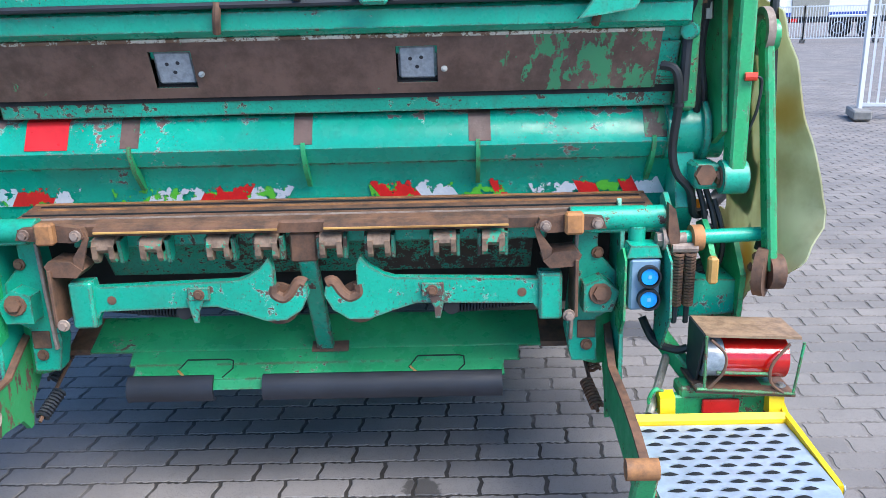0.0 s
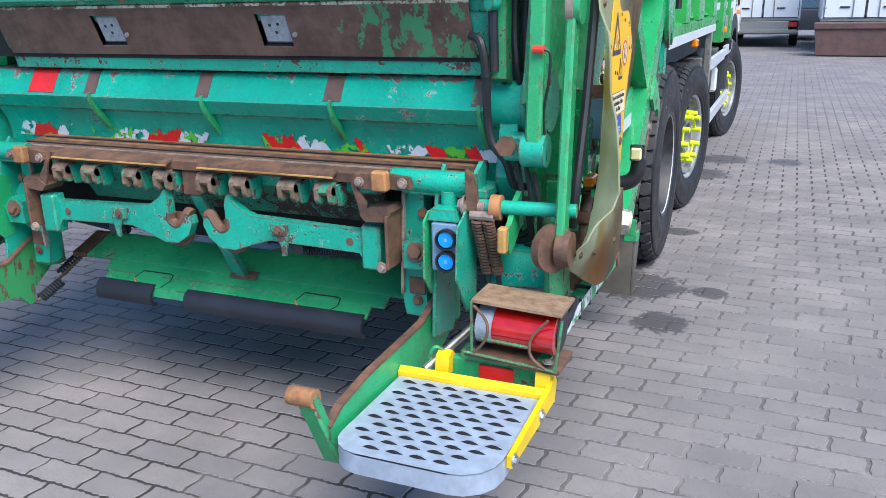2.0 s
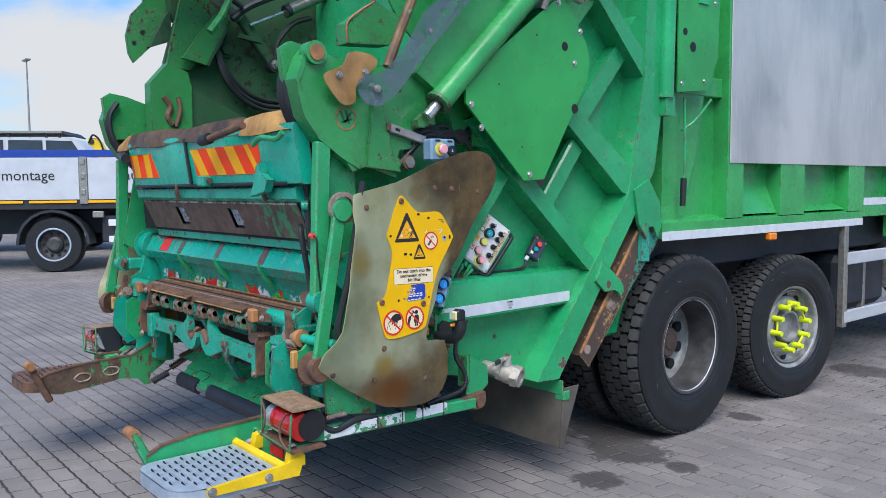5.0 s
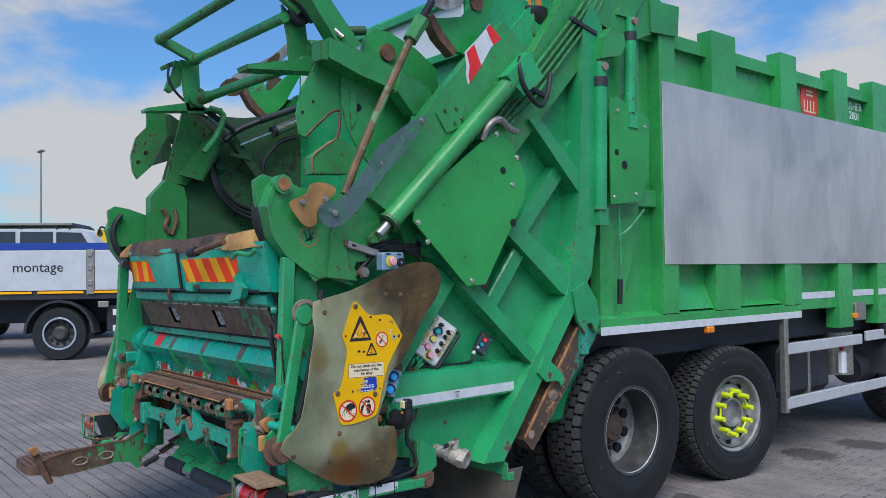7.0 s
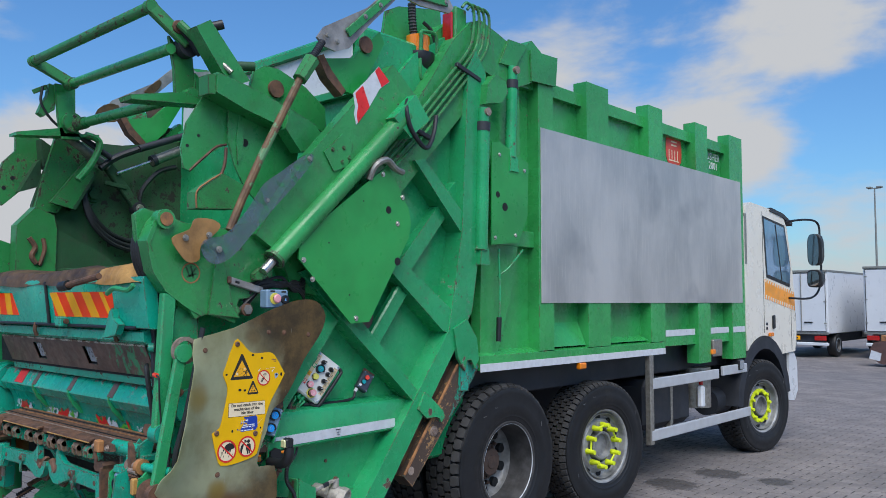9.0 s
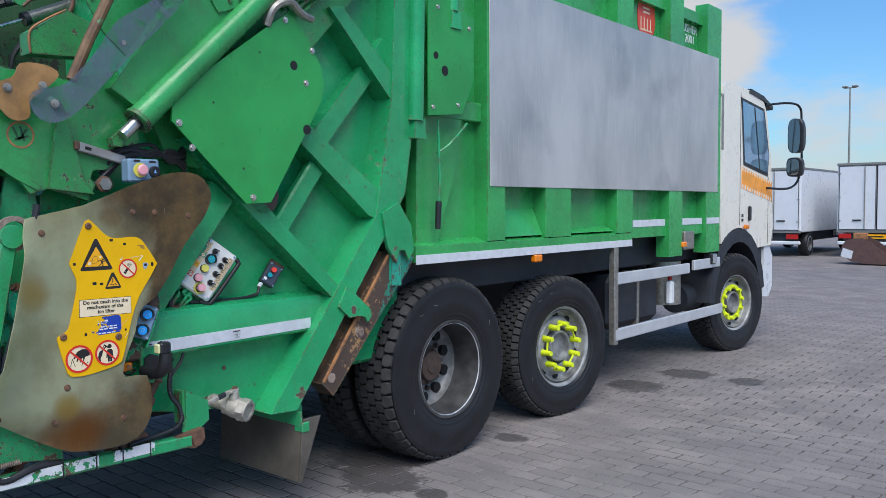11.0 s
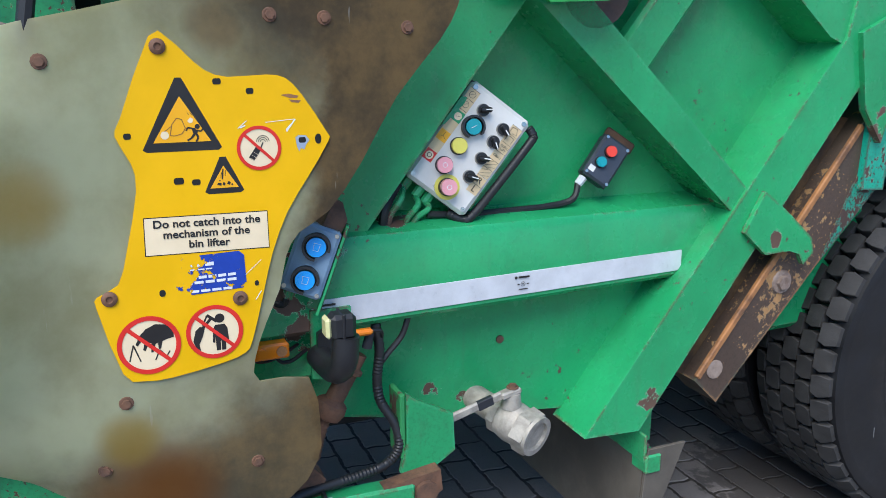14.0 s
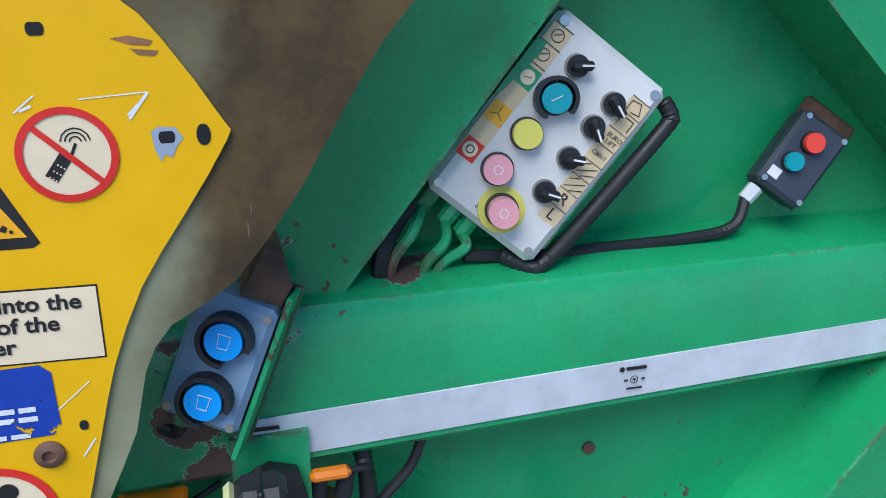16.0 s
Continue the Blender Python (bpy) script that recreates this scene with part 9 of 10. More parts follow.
part("gas_spring", cyl((-1.22, 2.64, 2.83), (-1.22, 2.90, 2.69), 0.020, n=12, bev=0.004), "chassis", comb, "grey hydraulic cylinder")
part("crank_arm", beam((-1.32, 2.90, 2.68), (-1.32, 3.158, 2.356), 0.05, 0.07, bev=0.008), "shaded_green", comb)
part("crank_eye", cyl((-1.35, 3.158, 2.356), (-1.28, 3.158, 2.356), 0.05, n=18, bev=0.005), "chassis", comb)
part("crank_bolt", bolt((-1.28, 3.158, 2.356), (1, 0, 0), 0.022, 0.02), "zinc", comb)
part("crank_cross", beam((-1.30, 2.90, 2.52), (-1.30, 3.06, 2.50), 0.03, 0.03, bev=0.004), "shaded_green", comb)
for dz in (0, 0.035, 0.065):
    part("hose_loop", tube([(-1.36, 2.77, 2.60), (-1.35, 2.776, 2.455 - dz), (-1.33, 2.842, 2.277 - dz), (-1.33, 2.996, 2.151 - dz), (-1.33, 3.20, 2.12 - dz), (-1.33, 3.45, 2.20 - dz)], 0.017, 8), "hose", comb)
ga = part("hydraulic_cylinder", cyl((-1.28, 3.238, 2.713), (-1.28, 3.62, 2.90), 0.037, n=18, bev=0.004), "zinc", comb, "grey hydraulic cylinder with bright rod")
part("rod", cyl((-1.28, 2.978, 2.592), (-1.28, 3.238, 2.713), 0.011, n=10), "steel", ga)
part("cylinder_collar", cyl((-1.28, 3.238, 2.713), (-1.28, 3.27, 2.729), 0.043, n=18), "chassis", ga)
part("hydraulic_cylinder", cyl((-1.22, 3.109, 2.781), (-1.22, 3.487, 2.941), 0.026, n=14, bev=0.004), "chassis", comb, "dark hydraulic cylinder")
part("cylinder_hose", tube([(-1.26, 2.846, 2.610), (-1.25, 2.95, 2.70), (-1.23, 3.109, 2.781)], 0.024, 8), "hose", comb)
part("hose_branch", tube([(-1.33, 3.174, 2.379), (-1.32, 3.196, 2.507), (-1.31, 3.312, 2.645), (-1.31, 3.45, 2.70)], 0.018, 8), "hose", comb)
part("bolt_head", bolt((-1.40, 2.86, 2.44), (1, 0, 0), 0.04, 0.03), "shaded_green", comb)
# tube frame on top
fr = part("tube_frame", cyl((0.372, 2.33, 3.225), (-1.13, 2.33, 3.235), 0.030, n=16), "arm_worn", truck, "green tubular lid opener frame")
part("cross_tube", cyl((0.38, 2.45, 3.03), (-1.12, 2.55, 3.12), 0.030, n=16), "arm_green", fr)
part("cross_tube", cyl((0.42, 2.56, 2.80), (-1.12, 2.62, 2.865), 0.032, n=16), "arm_green", fr)
part("tube_cuff", cyl((-1.00, 2.615, 2.86), (-1.12, 2.62, 2.865), 0.040, n=16, bev=0.004), "arm_worn", fr)
part("tube_cuff", cyl((-1.02, 2.543, 3.114), (-1.12, 2.55, 3.12), 0.038, n=16, bev=0.004), "arm_worn", fr)
part("frame_lever", beam((0.375, 2.33, 3.225), (0.42, 2.53, 3.06), 0.035, 0.07, bev=0.006), "arm_worn", fr)
part("frame_lever", beam((-1.13, 2.33, 3.235), (-1.10, 2.56, 3.13), 0.035, 0.07, bev=0.006), "arm_worn", fr)
part("lever_eye", cyl((0.355, 2.33, 3.225), (0.395, 2.33, 3.225), 0.036, n=16), "arm_worn", fr)
part("lever_eye", cyl((-1.15, 2.33, 3.235), (-1.11, 2.33, 3.235), 0.036, n=16), "arm_worn", fr)
part("frame_post", prism([(2.448, 3.105), (2.52, 3.03), (2.588, 3.03), (2.622, 2.755), (2.495, 2.745), (2.484, 2.928)], "x", 0.335, 0.36, 0.004), "arm_worn", fr)
part("post_gusset", prism([(2.60, 2.93), (2.76, 2.78), (2.76, 2.72), (2.60, 2.74)], "x", 0.36, 0.375, 0.004), "arm_green", fr)
part("frame_post", prism([(2.48, 3.125), (2.612, 3.13), (2.62, 2.915), (2.66, 2.77), (2.53, 2.76), (2.505, 2.90)], "x", -1.185, -1.16, 0.004), "arm_green", fr)
part("post_boss", cyl((-1.16, 2.59, 2.876), (-1.12, 2.59, 2.876), 0.065, n=20, bev=0.006), "arm_green", fr)
hub = part("bearing", cyl((0.36, 2.534, 3.055), (0.42, 2.534, 3.055), 0.060, n=20, bev=0.006), "chassis", fr, "greasy black bearing")
part("bearing_nut", bolt((0.42, 2.47, 3.14), (1, 0, 0), 0.026, 0.03), "rust", hub)
part("bearing_link", beam((0.43, 2.47, 3.15), (0.43, 2.60, 3.02), 0.02, 0.05, bev=0.005), "chassis", hub)
part("box_beam", prism([(2.465, 3.105), (2.548, 3.16), (2.80, 2.885), (2.70, 2.84), (2.623, 2.899)], "x", 0.50, 0.60, 0.008), "arm_green", fr)
part("strut_bumper", cyl((0.57, 2.575, 3.135), (0.60, 2.625, 3.155), 0.026, n=12, bev=0.005), "black", fr)
part("gas_strut", cyl((0.46, 2.50, 3.11), (0.62, 2.67, 2.90), 0.015, n=10), "zinc", fr, "grey gas strut")
part("strut_sleeve", cyl((0.45, 2.455, 3.152), (0.50, 2.53, 3.07), 0.024, n=10), "arm_worn", fr)
part("shelf_plate", prism([(2.208, 2.728), (2.516, 2.802), (2.64, 2.774), (2.64, 2.752), (2.217, 2.705)], "x", 0.30, 0.42, 0.003), "arm_green", fr)
part("shelf_plate", prism([(2.249, 2.765), (2.538, 2.836), (2.549, 2.802), (2.785, 2.826), (2.785, 2.806), (2.249, 2.745)], "x", -1.28, -1.16, 0.003), "arm_green", fr)
part("shelf_arm", tube([(-1.18, 2.70, 2.815), (-1.18, 2.775, 2.80), (-1.18, 2.80, 2.75), (-1.18, 2.745, 2.62), (-1.18, 2.658, 2.499)], 0.024, 8), "arm_green", fr)
part("latch", prism([(2.455, 3.125), (2.503, 3.116), (2.494, 2.954), (2.424, 2.897), (2.389, 2.916), (2.415, 2.990), (2.445, 3.041)], "x", -1.24, -1.19, 0.006), "arm_worn", fr)
part("latch_cable", tube([(-1.19, 2.413, 3.095), (-1.19, 2.405, 2.99), (-1.19, 2.459, 2.902), (-1.19, 2.532, 2.840)], 0.009, 6), "hose", fr)
part("latch_rod", beam((-1.24, 2.37, 3.06), (-1.19, 2.44, 3.10), 0.03, 0.03, bev=0.004), "arm_worn", fr)
# brown worn pads and plate on the far slide arm
part("far_pad", prism(rounded([(3.339, 3.315), (3.457, 3.430), (3.478, 3.405), (3.458, 3.361), (3.413, 3.318)], 2), "x", -1.615, -1.60, 0.002), "guard", fr, "brown worn plastic pad")
part("far_plate", prism([(3.129, 3.106), (3.199, 3.169), (3.288, 3.19), (3.42, 3.06), (3.648, 3.051), (3.632, 3.007), (3.376, 2.882), (3.288, 2.886)], "x", -1.60, -1.575, 0.003), "rust_arm", fr, "rusty green far arm plate")
part("far_pad", cyl((-1.585, 3.43, 3.14), (-1.57, 3.43, 3.14), 0.085, n=24, bev=0.003), "hub", fr, "brown worn plastic pad")
part("far_shield", prism(rounded([(2.954, 3.064), (3.022, 3.152), (3.133, 3.167), (3.149, 3.063), (3.051, 3.024)], 2), "x", -1.61, -1.60, 0.002), "guard", fr, "brown worn plastic pad")

# ---- top of the tailgate: beacon, pipes, work lamp ----
hood = part("top_hood", prism([(3.91, 3.602), (4.02, 3.66), (4.436, 3.748), (4.465, 3.461), (4.30, 3.36), (4.043, 3.25), (3.877, 3.421)], "x", 0.49, 0.515, 0.005), "arm_green", tail, "green upper cover")
bea = part("beacon", cyl((0.62, 4.10, 3.325), (0.62, 4.10, 3.445), 0.085, 0.080, 24, bev=0.008), "amber", tail, "amber rotating beacon")
part("beacon_base", lathe([(0.03, -0.22), (0.035, -0.15), (0.08, -0.11), (0.115, -0.05), (0.112, 0.0), (0, 0.0)], (0.62, 4.10, 3.325), (0, 0, 1), 24), "black", bea)
part("beacon_guard", tube([(0.70, 4.05, 3.42), (0.70, 4.055, 3.455), (0.70, 4.16, 3.47), (0.70, 4.195, 3.43), (0.70, 4.191, 3.17), (0.70, 4.16, 3.145), (0.70, 4.07, 3.135), (0.70, 4.037, 3.175), (0.70, 4.05, 3.42)], 0.013, 8), "arm_green", bea, "bent green guard tube")
part("tail_light_box", box((0.66, 4.30, 3.40), (0.78, 4.42, 3.68), 0.012), "arm_green", tail)
part("red_tail_light", box((0.67, 4.282, 3.43), (0.76, 4.302, 3.64), 0.008), "red_lens", tail, "upper red tail light")
part("cable_chain", tube([(0.62, 4.04, 3.66), (0.62, 4.045, 3.56), (0.62, 4.06, 3.45)], 0.024, 8, ribs=0.005), "hose", tail)
for k in range(5):                               # cables crowding round the beacon's foot
    part("beacon_cable", tube([(0.60 + 0.02 * k, 3.98 + 0.03 * k, 3.26), (0.66 + 0.01 * k, 4.02 + 0.035 * k, 3.16 - 0.015 * k), (0.68, 4.06 + 0.03 * k, 3.08), (0.66, 4.10 + 0.02 * k, 2.98 - 0.02 * k)], 0.013, 6), "hose", tail)
part("cable_arch", tube([(0.64, 4.13, 3.55), (0.66, 4.19, 3.50), (0.66, 4.22, 3.40), (0.65, 4.20, 3.25)], 0.012, 6), "hose", tail)
pair("hinge_lug", prism([(4.702, 3.361), (4.804, 3.554), (5.023, 3.558), (4.882, 3.363)], "x", 0.832, 0.846, 0.004), "arm_green", tail)
pair("hinge_plate", prism([(5.07, 3.539), (5.419, 3.554), (5.394, 3.329), (5.081, 3.308)], "x", 0.832, 0.846, 0.004), "arm_green", tail)
for i in range(4):
    o = i * 0.055
    part("hydraulic_pipe", tube([(0.82, 4.32 + o, 3.66), (0.83, 4.36 + o, 3.70), (0.83, 4.43 + o, 3.66), (0.83, 4.42 + o, 3.48), (0.83, 4.36 + o, 3.36), (0.83, 4.15 + o, 3.13), (0.83, 3.72 + o, 2.68), (0.83, 3.55 + o * 0.8, 2.50)], 0.0105, 8), "arm_green", tail, "green hydraulic pipe")
for y, z in ((4.27, 3.22), (3.80, 2.74)):
    part("pipe_clamp", beam((0.835, y - 0.03, z + 0.03), (0.835, y + 0.22, z - 0.03), 0.03, 0.03, bev=0.004), "chassis", tail)
part("flex_hose", tube([(0.90, 3.72, 2.90), (0.95, 3.66, 2.82), (0.96, 3.70, 2.70), (0.94, 3.84, 2.62), (0.90, 3.95, 2.72), (0.86, 4.02, 2.86)], 0.014, 8), "hose", tail, "black hydraulic hose loop")
part("flex_hose", tube([(0.91, 3.40, 2.38), (0.94, 3.42, 2.46), (0.95, 3.50, 2.50), (0.94, 3.58, 2.46), (0.92, 3.66, 2.45)], 0.020, 8), "zinc", tail)
part("reflector_patch", box((0.8005, 4.62, 3.48), (0.803, 4.78, 3.53), 0), "reflex_white", tail)
part("reflector_patch", box((0.8005, 4.55, 3.28), (0.803, 4.60, 3.38), 0), "reflex_white", tail)
part("cover_box", prism([(4.48, 3.02), (4.66, 3.06), (4.72, 3.14), (4.70, 3.22), (4.58, 3.24), (4.50, 3.16)], "x", 0.80, 0.90, 0.008), "arm_green", tail)
# second little control box half hidden above the guard
mini = part("emergency_box", box((0.855, 2.702, 1.648), (0.918, 2.838, 1.743), 0.008), "bluebox", truck, "blue-grey emergency stop box")
part("stop_collar", cyl((0.918, 2.751, 1.697), (0.923, 2.751, 1.697), 0.029, n=24), "btn_yellow", mini, "yellow collar")
part("stop_stem", cyl((0.923, 2.751, 1.697), (0.934, 2.751, 1.697), 0.014, n=16), "black", mini)
part("stop_button", lathe([(0.012, 0), (0.022, 0.003), (0.0225, 0.009), (0.018, 0.014), (0, 0.016)], (0.934, 2.751, 1.697), (1, 0, 0), 24), "btn_pink", mini, "faded pink stop button")
bell = part("dark_button", lathe([(0.023, 0), (0.023, 0.010), (0.018, 0.012), (0.018, 0.010), (0, 0.010)], (0.918, 2.812, 1.692), (1, 0, 0), 24), "black", mini, "black push button with a pale bell mark")
part("bell_mark", prism([(2.806, 1.687), (2.818, 1.687), (2.815, 1.692), (2.8145, 1.698), (2.812, 1.700), (2.8095, 1.698), (2.809, 1.692)], "x", 0.9282, 0.9288, 0), "btn_pale", bell)
for y, z in ((2.738, 1.735), (2.806, 1.733)):
    part("label", box((0.9181, y - 0.014, z - 0.005), (0.9186, y + 0.014, z + 0.004), 0), "sign_black", mini)
rnd = random.Random(21)
for k in range(7):
    j = [rnd.uniform(-0.03, 0.03) for _ in range(6)]
    part("loom", tube([(0.80, 2.64 + j[0], 1.64 + 0.02 * k), (0.84, 2.74 + j[1], 1.76 + j[2]), (0.845, 2.86 + j[3], 1.79 + j[4]), (0.83, 2.95 + j[5], 1.76 + j[0]), (0.80, 3.03, 1.70 + 0.02 * k)], 0.009 + 0.001 * (k % 3), 6), "hose", truck)
ft = part("fitting", cyl((0.79, 2.645, 1.638), (0.845, 2.645, 1.642), 0.026, n=6, bev=0.003), "zinc", truck, "oily hydraulic fitting")
part("fitting_ring", lathe([(0.020, 0), (0.032, 0.002), (0.032, 0.012), (0.020, 0.014)], (0.825, 2.645, 1.641), (1, 0, 0), 20), "rust", ft)

# ---- yard surroundings ----
def local(at, ang):
    return Matrix.Translation(at) @ Matrix.Rotation(ang, 4, "Z")


def moved(bm, m):
    bmesh.ops.transform(bm, matrix=m, verts=bm.verts)
    return bm


def simple_wheel(owner, m, x, y, r, w, out):
    """A road wheel standing at x, y of a vehicle; out is the side it faces (+1 or -1 along x)."""
    tyre = part("wheel", moved(lathe([(r * 0.58, -w / 2), (r * 0.95, -w / 2), (r, -w * 0.35), (r, w * 0.35), (r * 0.95, w / 2), (r * 0.58, w / 2)], (x, y, r), (out, 0, 0), 32), m), "tyre", owner, "black rubber tyre")
    part("rim", moved(lathe([(r * 0.6, w / 2 - 0.01), (r * 0.55, w / 2), (r * 0.48, w * 0.2), (r * 0.30, w * 0.12), (r * 0.28, w * 0.3), (r * 0.2, w * 0.42), (0, w * 0.42)], (x, y, r), (out, 0, 0), 28), m), "rim_dark_scuffed", tyre, "grey steel wheel rim")
    for i in range(10):
        t = 2 * math.pi * i / 10
        p = Vector((x + out * w * 0.18, y + math.cos(t) * r * 0.40, r + math.sin(t) * r * 0.40))
        part("rim_hole", moved(cyl(p, p + Vector((out * w * 0.06, 0, 0)), r * 0.055, n=10), m), "gap_shade", tyre)
    part("rim_ring", moved(lathe([(r * 0.62, w / 2 - 0.004), (r * 0.60, w / 2 + 0.004), (r * 0.55, w / 2 + 0.002), (r * 0.55, w / 2 - 0.01)], (x, y, r), (out, 0, 0), 28), m), "galv", tyre)


def box_lorry(at, ang, w, z0, z1, length, label, lift=False):
    """A small white box lorry seen from behind; it heads along its own +y."""
    m = local(at, ang)
    lorry = thing("box_lorry", at, label, "lorry", "white box lorries in the yard")
    bx = part("box_body", moved(box((0, 0, z0), (w, length, z1), 0.02), m), "white", lorry)
    for x0, x1 in ((0.05, w / 2 - 0.01), (w / 2 + 0.01, w - 0.05)):
        d = part("rear_door", moved(box((x0, -0.03, z0 + 0.06), (x1, 0.0, z1 - 0.06), 0.01), m), "white", bx)
        part("lock_bar", moved(cyl(((x0 + x1) / 2 + 0.2 * (1 if x0 < w / 4 else -1), -0.05, z0 + 0.08), ((x0 + x1) / 2 + 0.2 * (1 if x0 < w / 4 else -1), -0.05, z1 - 0.08), 0.014, n=8), m), "zinc", d)
        part("door_handle", moved(box(((x0 + x1) / 2 - 0.12, -0.06, z0 + 0.32), ((x0 + x1) / 2 + 0.12, -0.035, z0 + 0.36), 0.006), m), "black", d)
        for x in (x0 + 0.002, x1 - 0.020):
            part("door_seal", moved(box((x, -0.034, z0 + 0.07), (x + 0.018, -0.028, z1 - 0.07), 0), m), "black", d)
        for z in (z0 + 0.062, z1 - 0.080):
            part("door_seal", moved(box((x0, -0.034, z), (x1, -0.028, z + 0.018), 0), m), "black", d)
        for z in (z0 + 0.30, (z0 + z1) / 2, z1 - 0.30):
            hx = x0 - 0.02 if x0 < w / 4 else x1 - 0.06
            part("hinge", moved(box((hx, -0.045, z), (hx + 0.08, -0.03, z + 0.035), 0.004), m), "zinc", d)
    part("door_frame", moved(box((-0.01, -0.012, z0 - 0.02), (w + 0.01, 0.02, z0 + 0.05), 0.004), m), "zinc", bx)
    part("door_gap", moved(box((w / 2 - 0.009, -0.012, z0 + 0.06), (w / 2 + 0.009, -0.002, z1 - 0.06), 0), m), "black", bx)
    part("roof_edge", moved(box((-0.01, -0.035, z1 - 0.05), (w + 0.01, length, z1 + 0.02), 0.01), m), "zinc", bx)
    part("bumper", moved(box((0.02, -0.02, 0.36), (w - 0.02, 0.10, 0.46), 0.02), m), "white" if not lift else "zinc", lorry)
    part("chassis", moved(box((0.25, 0.1, 0.42), (w - 0.25, length + 1.5, z0), 0.02), m), "chassis", lorry)
    for x0 in (0.06, w - 0.40):
        part("tail_lamp", moved(box((x0, -0.04, z0 - 0.20), (x0 + 0.34, 0.0, z0 - 0.06), 0.01), m), "red_lens", lorry, "red tail lamp")
    plate = part("number_plate", moved(box((w / 2 - 0.26, -0.03, z0 - 0.19), (w / 2 + 0.26, -0.01, z0 - 0.07), 0.004), m), "reflex_yellow", lorry)
    part("plate_bar", moved(box((w / 2 - 0.2, -0.033, z0 - 0.15), (w / 2 + 0.2, -0.0305, z0 - 0.11), 0), m), "sign_black", plate)
    part("cab", moved(prism([(length + 0.1, 0.5), (length + 1.7, 0.5), (length + 1.75, 1.2), (length + 1.3, 2.0), (length + 0.1, 2.05)], "x", 0.1, w - 0.1, 0.05), m), "white", lorry)
    for y in (1.0, length + 1.1):
        simple_wheel(lorry, m, 0.14, y, 0.36, 0.24, -1)
        simple_wheel(lorry, m, w - 0.14, y, 0.36, 0.24, 1)
    if lift:
        part("tail_lift", moved(box((0.3, -0.10, z0 - 0.30), (w - 0.3, -0.04, z0 - 0.04), 0.01), m), "zinc", lorry)
        part("tail_lift_beam", moved(box((0.05, -0.12, 0.40), (w - 0.05, 0.0, 0.50), 0.01), m), "zinc", lorry)
    return lorry


box_lorry((-5.55, 26.0, 0), 0, 2.15, 0.72, 2.62, 4.3, "white box lorry with closed double rear doors")
box_lorry((-2.62, 26.8, 0), 0, 2.1, 0.74, 2.72, 4.3, "white box lorry with locked double rear doors")
box_lorry((-0.58, 27.2, 0), 0, 2.1, 0.78, 2.9, 4.5, "white box lorry with folded grey tail lift", lift=True)
box_lorry((2.02, 24.6, 0), 0, 2.1, 0.82, 2.9, 4.0, "white box lorry parked behind a brown skip")

skip = thing("skip", (2.95, 23.3, 0), "brown painted steel skip standing on the paving", "skip")
part("trough", prism([(1.95, 0.02), (3.97, 0.02), (4.10, 0.62), (4.12, 0.80), (1.86, 0.80), (1.88, 0.62)], "y", 23.05, 24.1, 0.02), "brown_skip", skip)
part("rim", box((1.84, 23.0, 0.66), (4.14, 23.06, 0.80), 0.01), "brown_skip", skip)
bucket = thing("loader_bucket", (-1.3, 24.0, 0), "rusty brown excavator bucket lying on the paving", "bucket")
back = [(-0.36, 0.06), (-0.70, 0.02), (-1.15, 0.02), (-1.48, 0.08), (-1.66, 0.24), (-1.70, 0.44), (-1.60, 0.62), (-1.42, 0.66)]
inner = [(-1.42, 0.62), (-1.57, 0.58), (-1.65, 0.43), (-1.62, 0.27), (-1.46, 0.13), (-1.14, 0.06), (-0.70, 0.06), (-0.36, 0.09)]
shell = part("bucket_shell", prism(back + inner, "y", 23.70, 24.50, 0.006), "rust", bucket)
for y in (23.67, 24.50):
    part("side_plate", prism(back[:-1] + [(-1.22, 0.68), (-1.0, 0.56), (-0.60, 0.22)], "y", y, y + 0.03, 0.006), "brown_skip", shell)
part("cutting_edge", box((-0.62, 23.68, 0.02), (-0.36, 24.52, 0.07), 0.006), "rust", bucket)
part("hitch", box((-1.5, 23.95, 0.62), (-1.2, 24.25, 0.80), 0.02), "rust_orange", bucket)
part("bucket_label", prism([(-1.72, 0.20), (-1.46, 0.14), (-1.42, 0.34), (-1.66, 0.42)], "y", 23.660, 23.668, 0), "reflex_white", bucket)

# white site fences on rubber feet
def fence_panel(a, b, h, label):
    a, b = Vector(a), Vector(b)
    d = (b - a).normalized()
    f = thing("site_fence", tuple(a), label, "fence", "white site fences")
    for p in (a, b):
        part("post", beam(p, p + Vector((0, 0, h)), 0.06, 0.06, bev=0.005), "white", f)
    for z in (0.18, h - 0.06):
        part("rail", beam(a + Vector((0, 0, z)), b + Vector((0, 0, z)), 0.05, 0.04, (0, 0, 1), 0.004), "white", f)
    n = int((b - a).length / 0.11)
    for i in range(1, n):
        p = a.lerp(b, i / n)
        part("slat", beam(p + Vector((0, 0, 0.16)), p + Vector((0, 0, h - (0.0 if h > 1.7 else 0.02))), 0.03, 0.012, d, 0), "white", f)
    for p in (a, b):
        fm = Matrix.Translation(p) @ Matrix.Rotation(math.atan2(d.y, d.x) + math.pi / 2, 4, "Z")
        foot = tagged(new("fence_foot", finish(box((-0.36, -0.12, 0.0), (0.36, 0.12, 0.13), 0.02, None, fm), "fence_foot", "concrete")), "grey weight block under a fence post", "fence foot", "fence feet")
        place(foot, None)
        part("grip_slot", box((-0.10, -0.122, 0.03), (0.02, -0.121, 0.08), 0, None, fm), "gap_shade", foot)


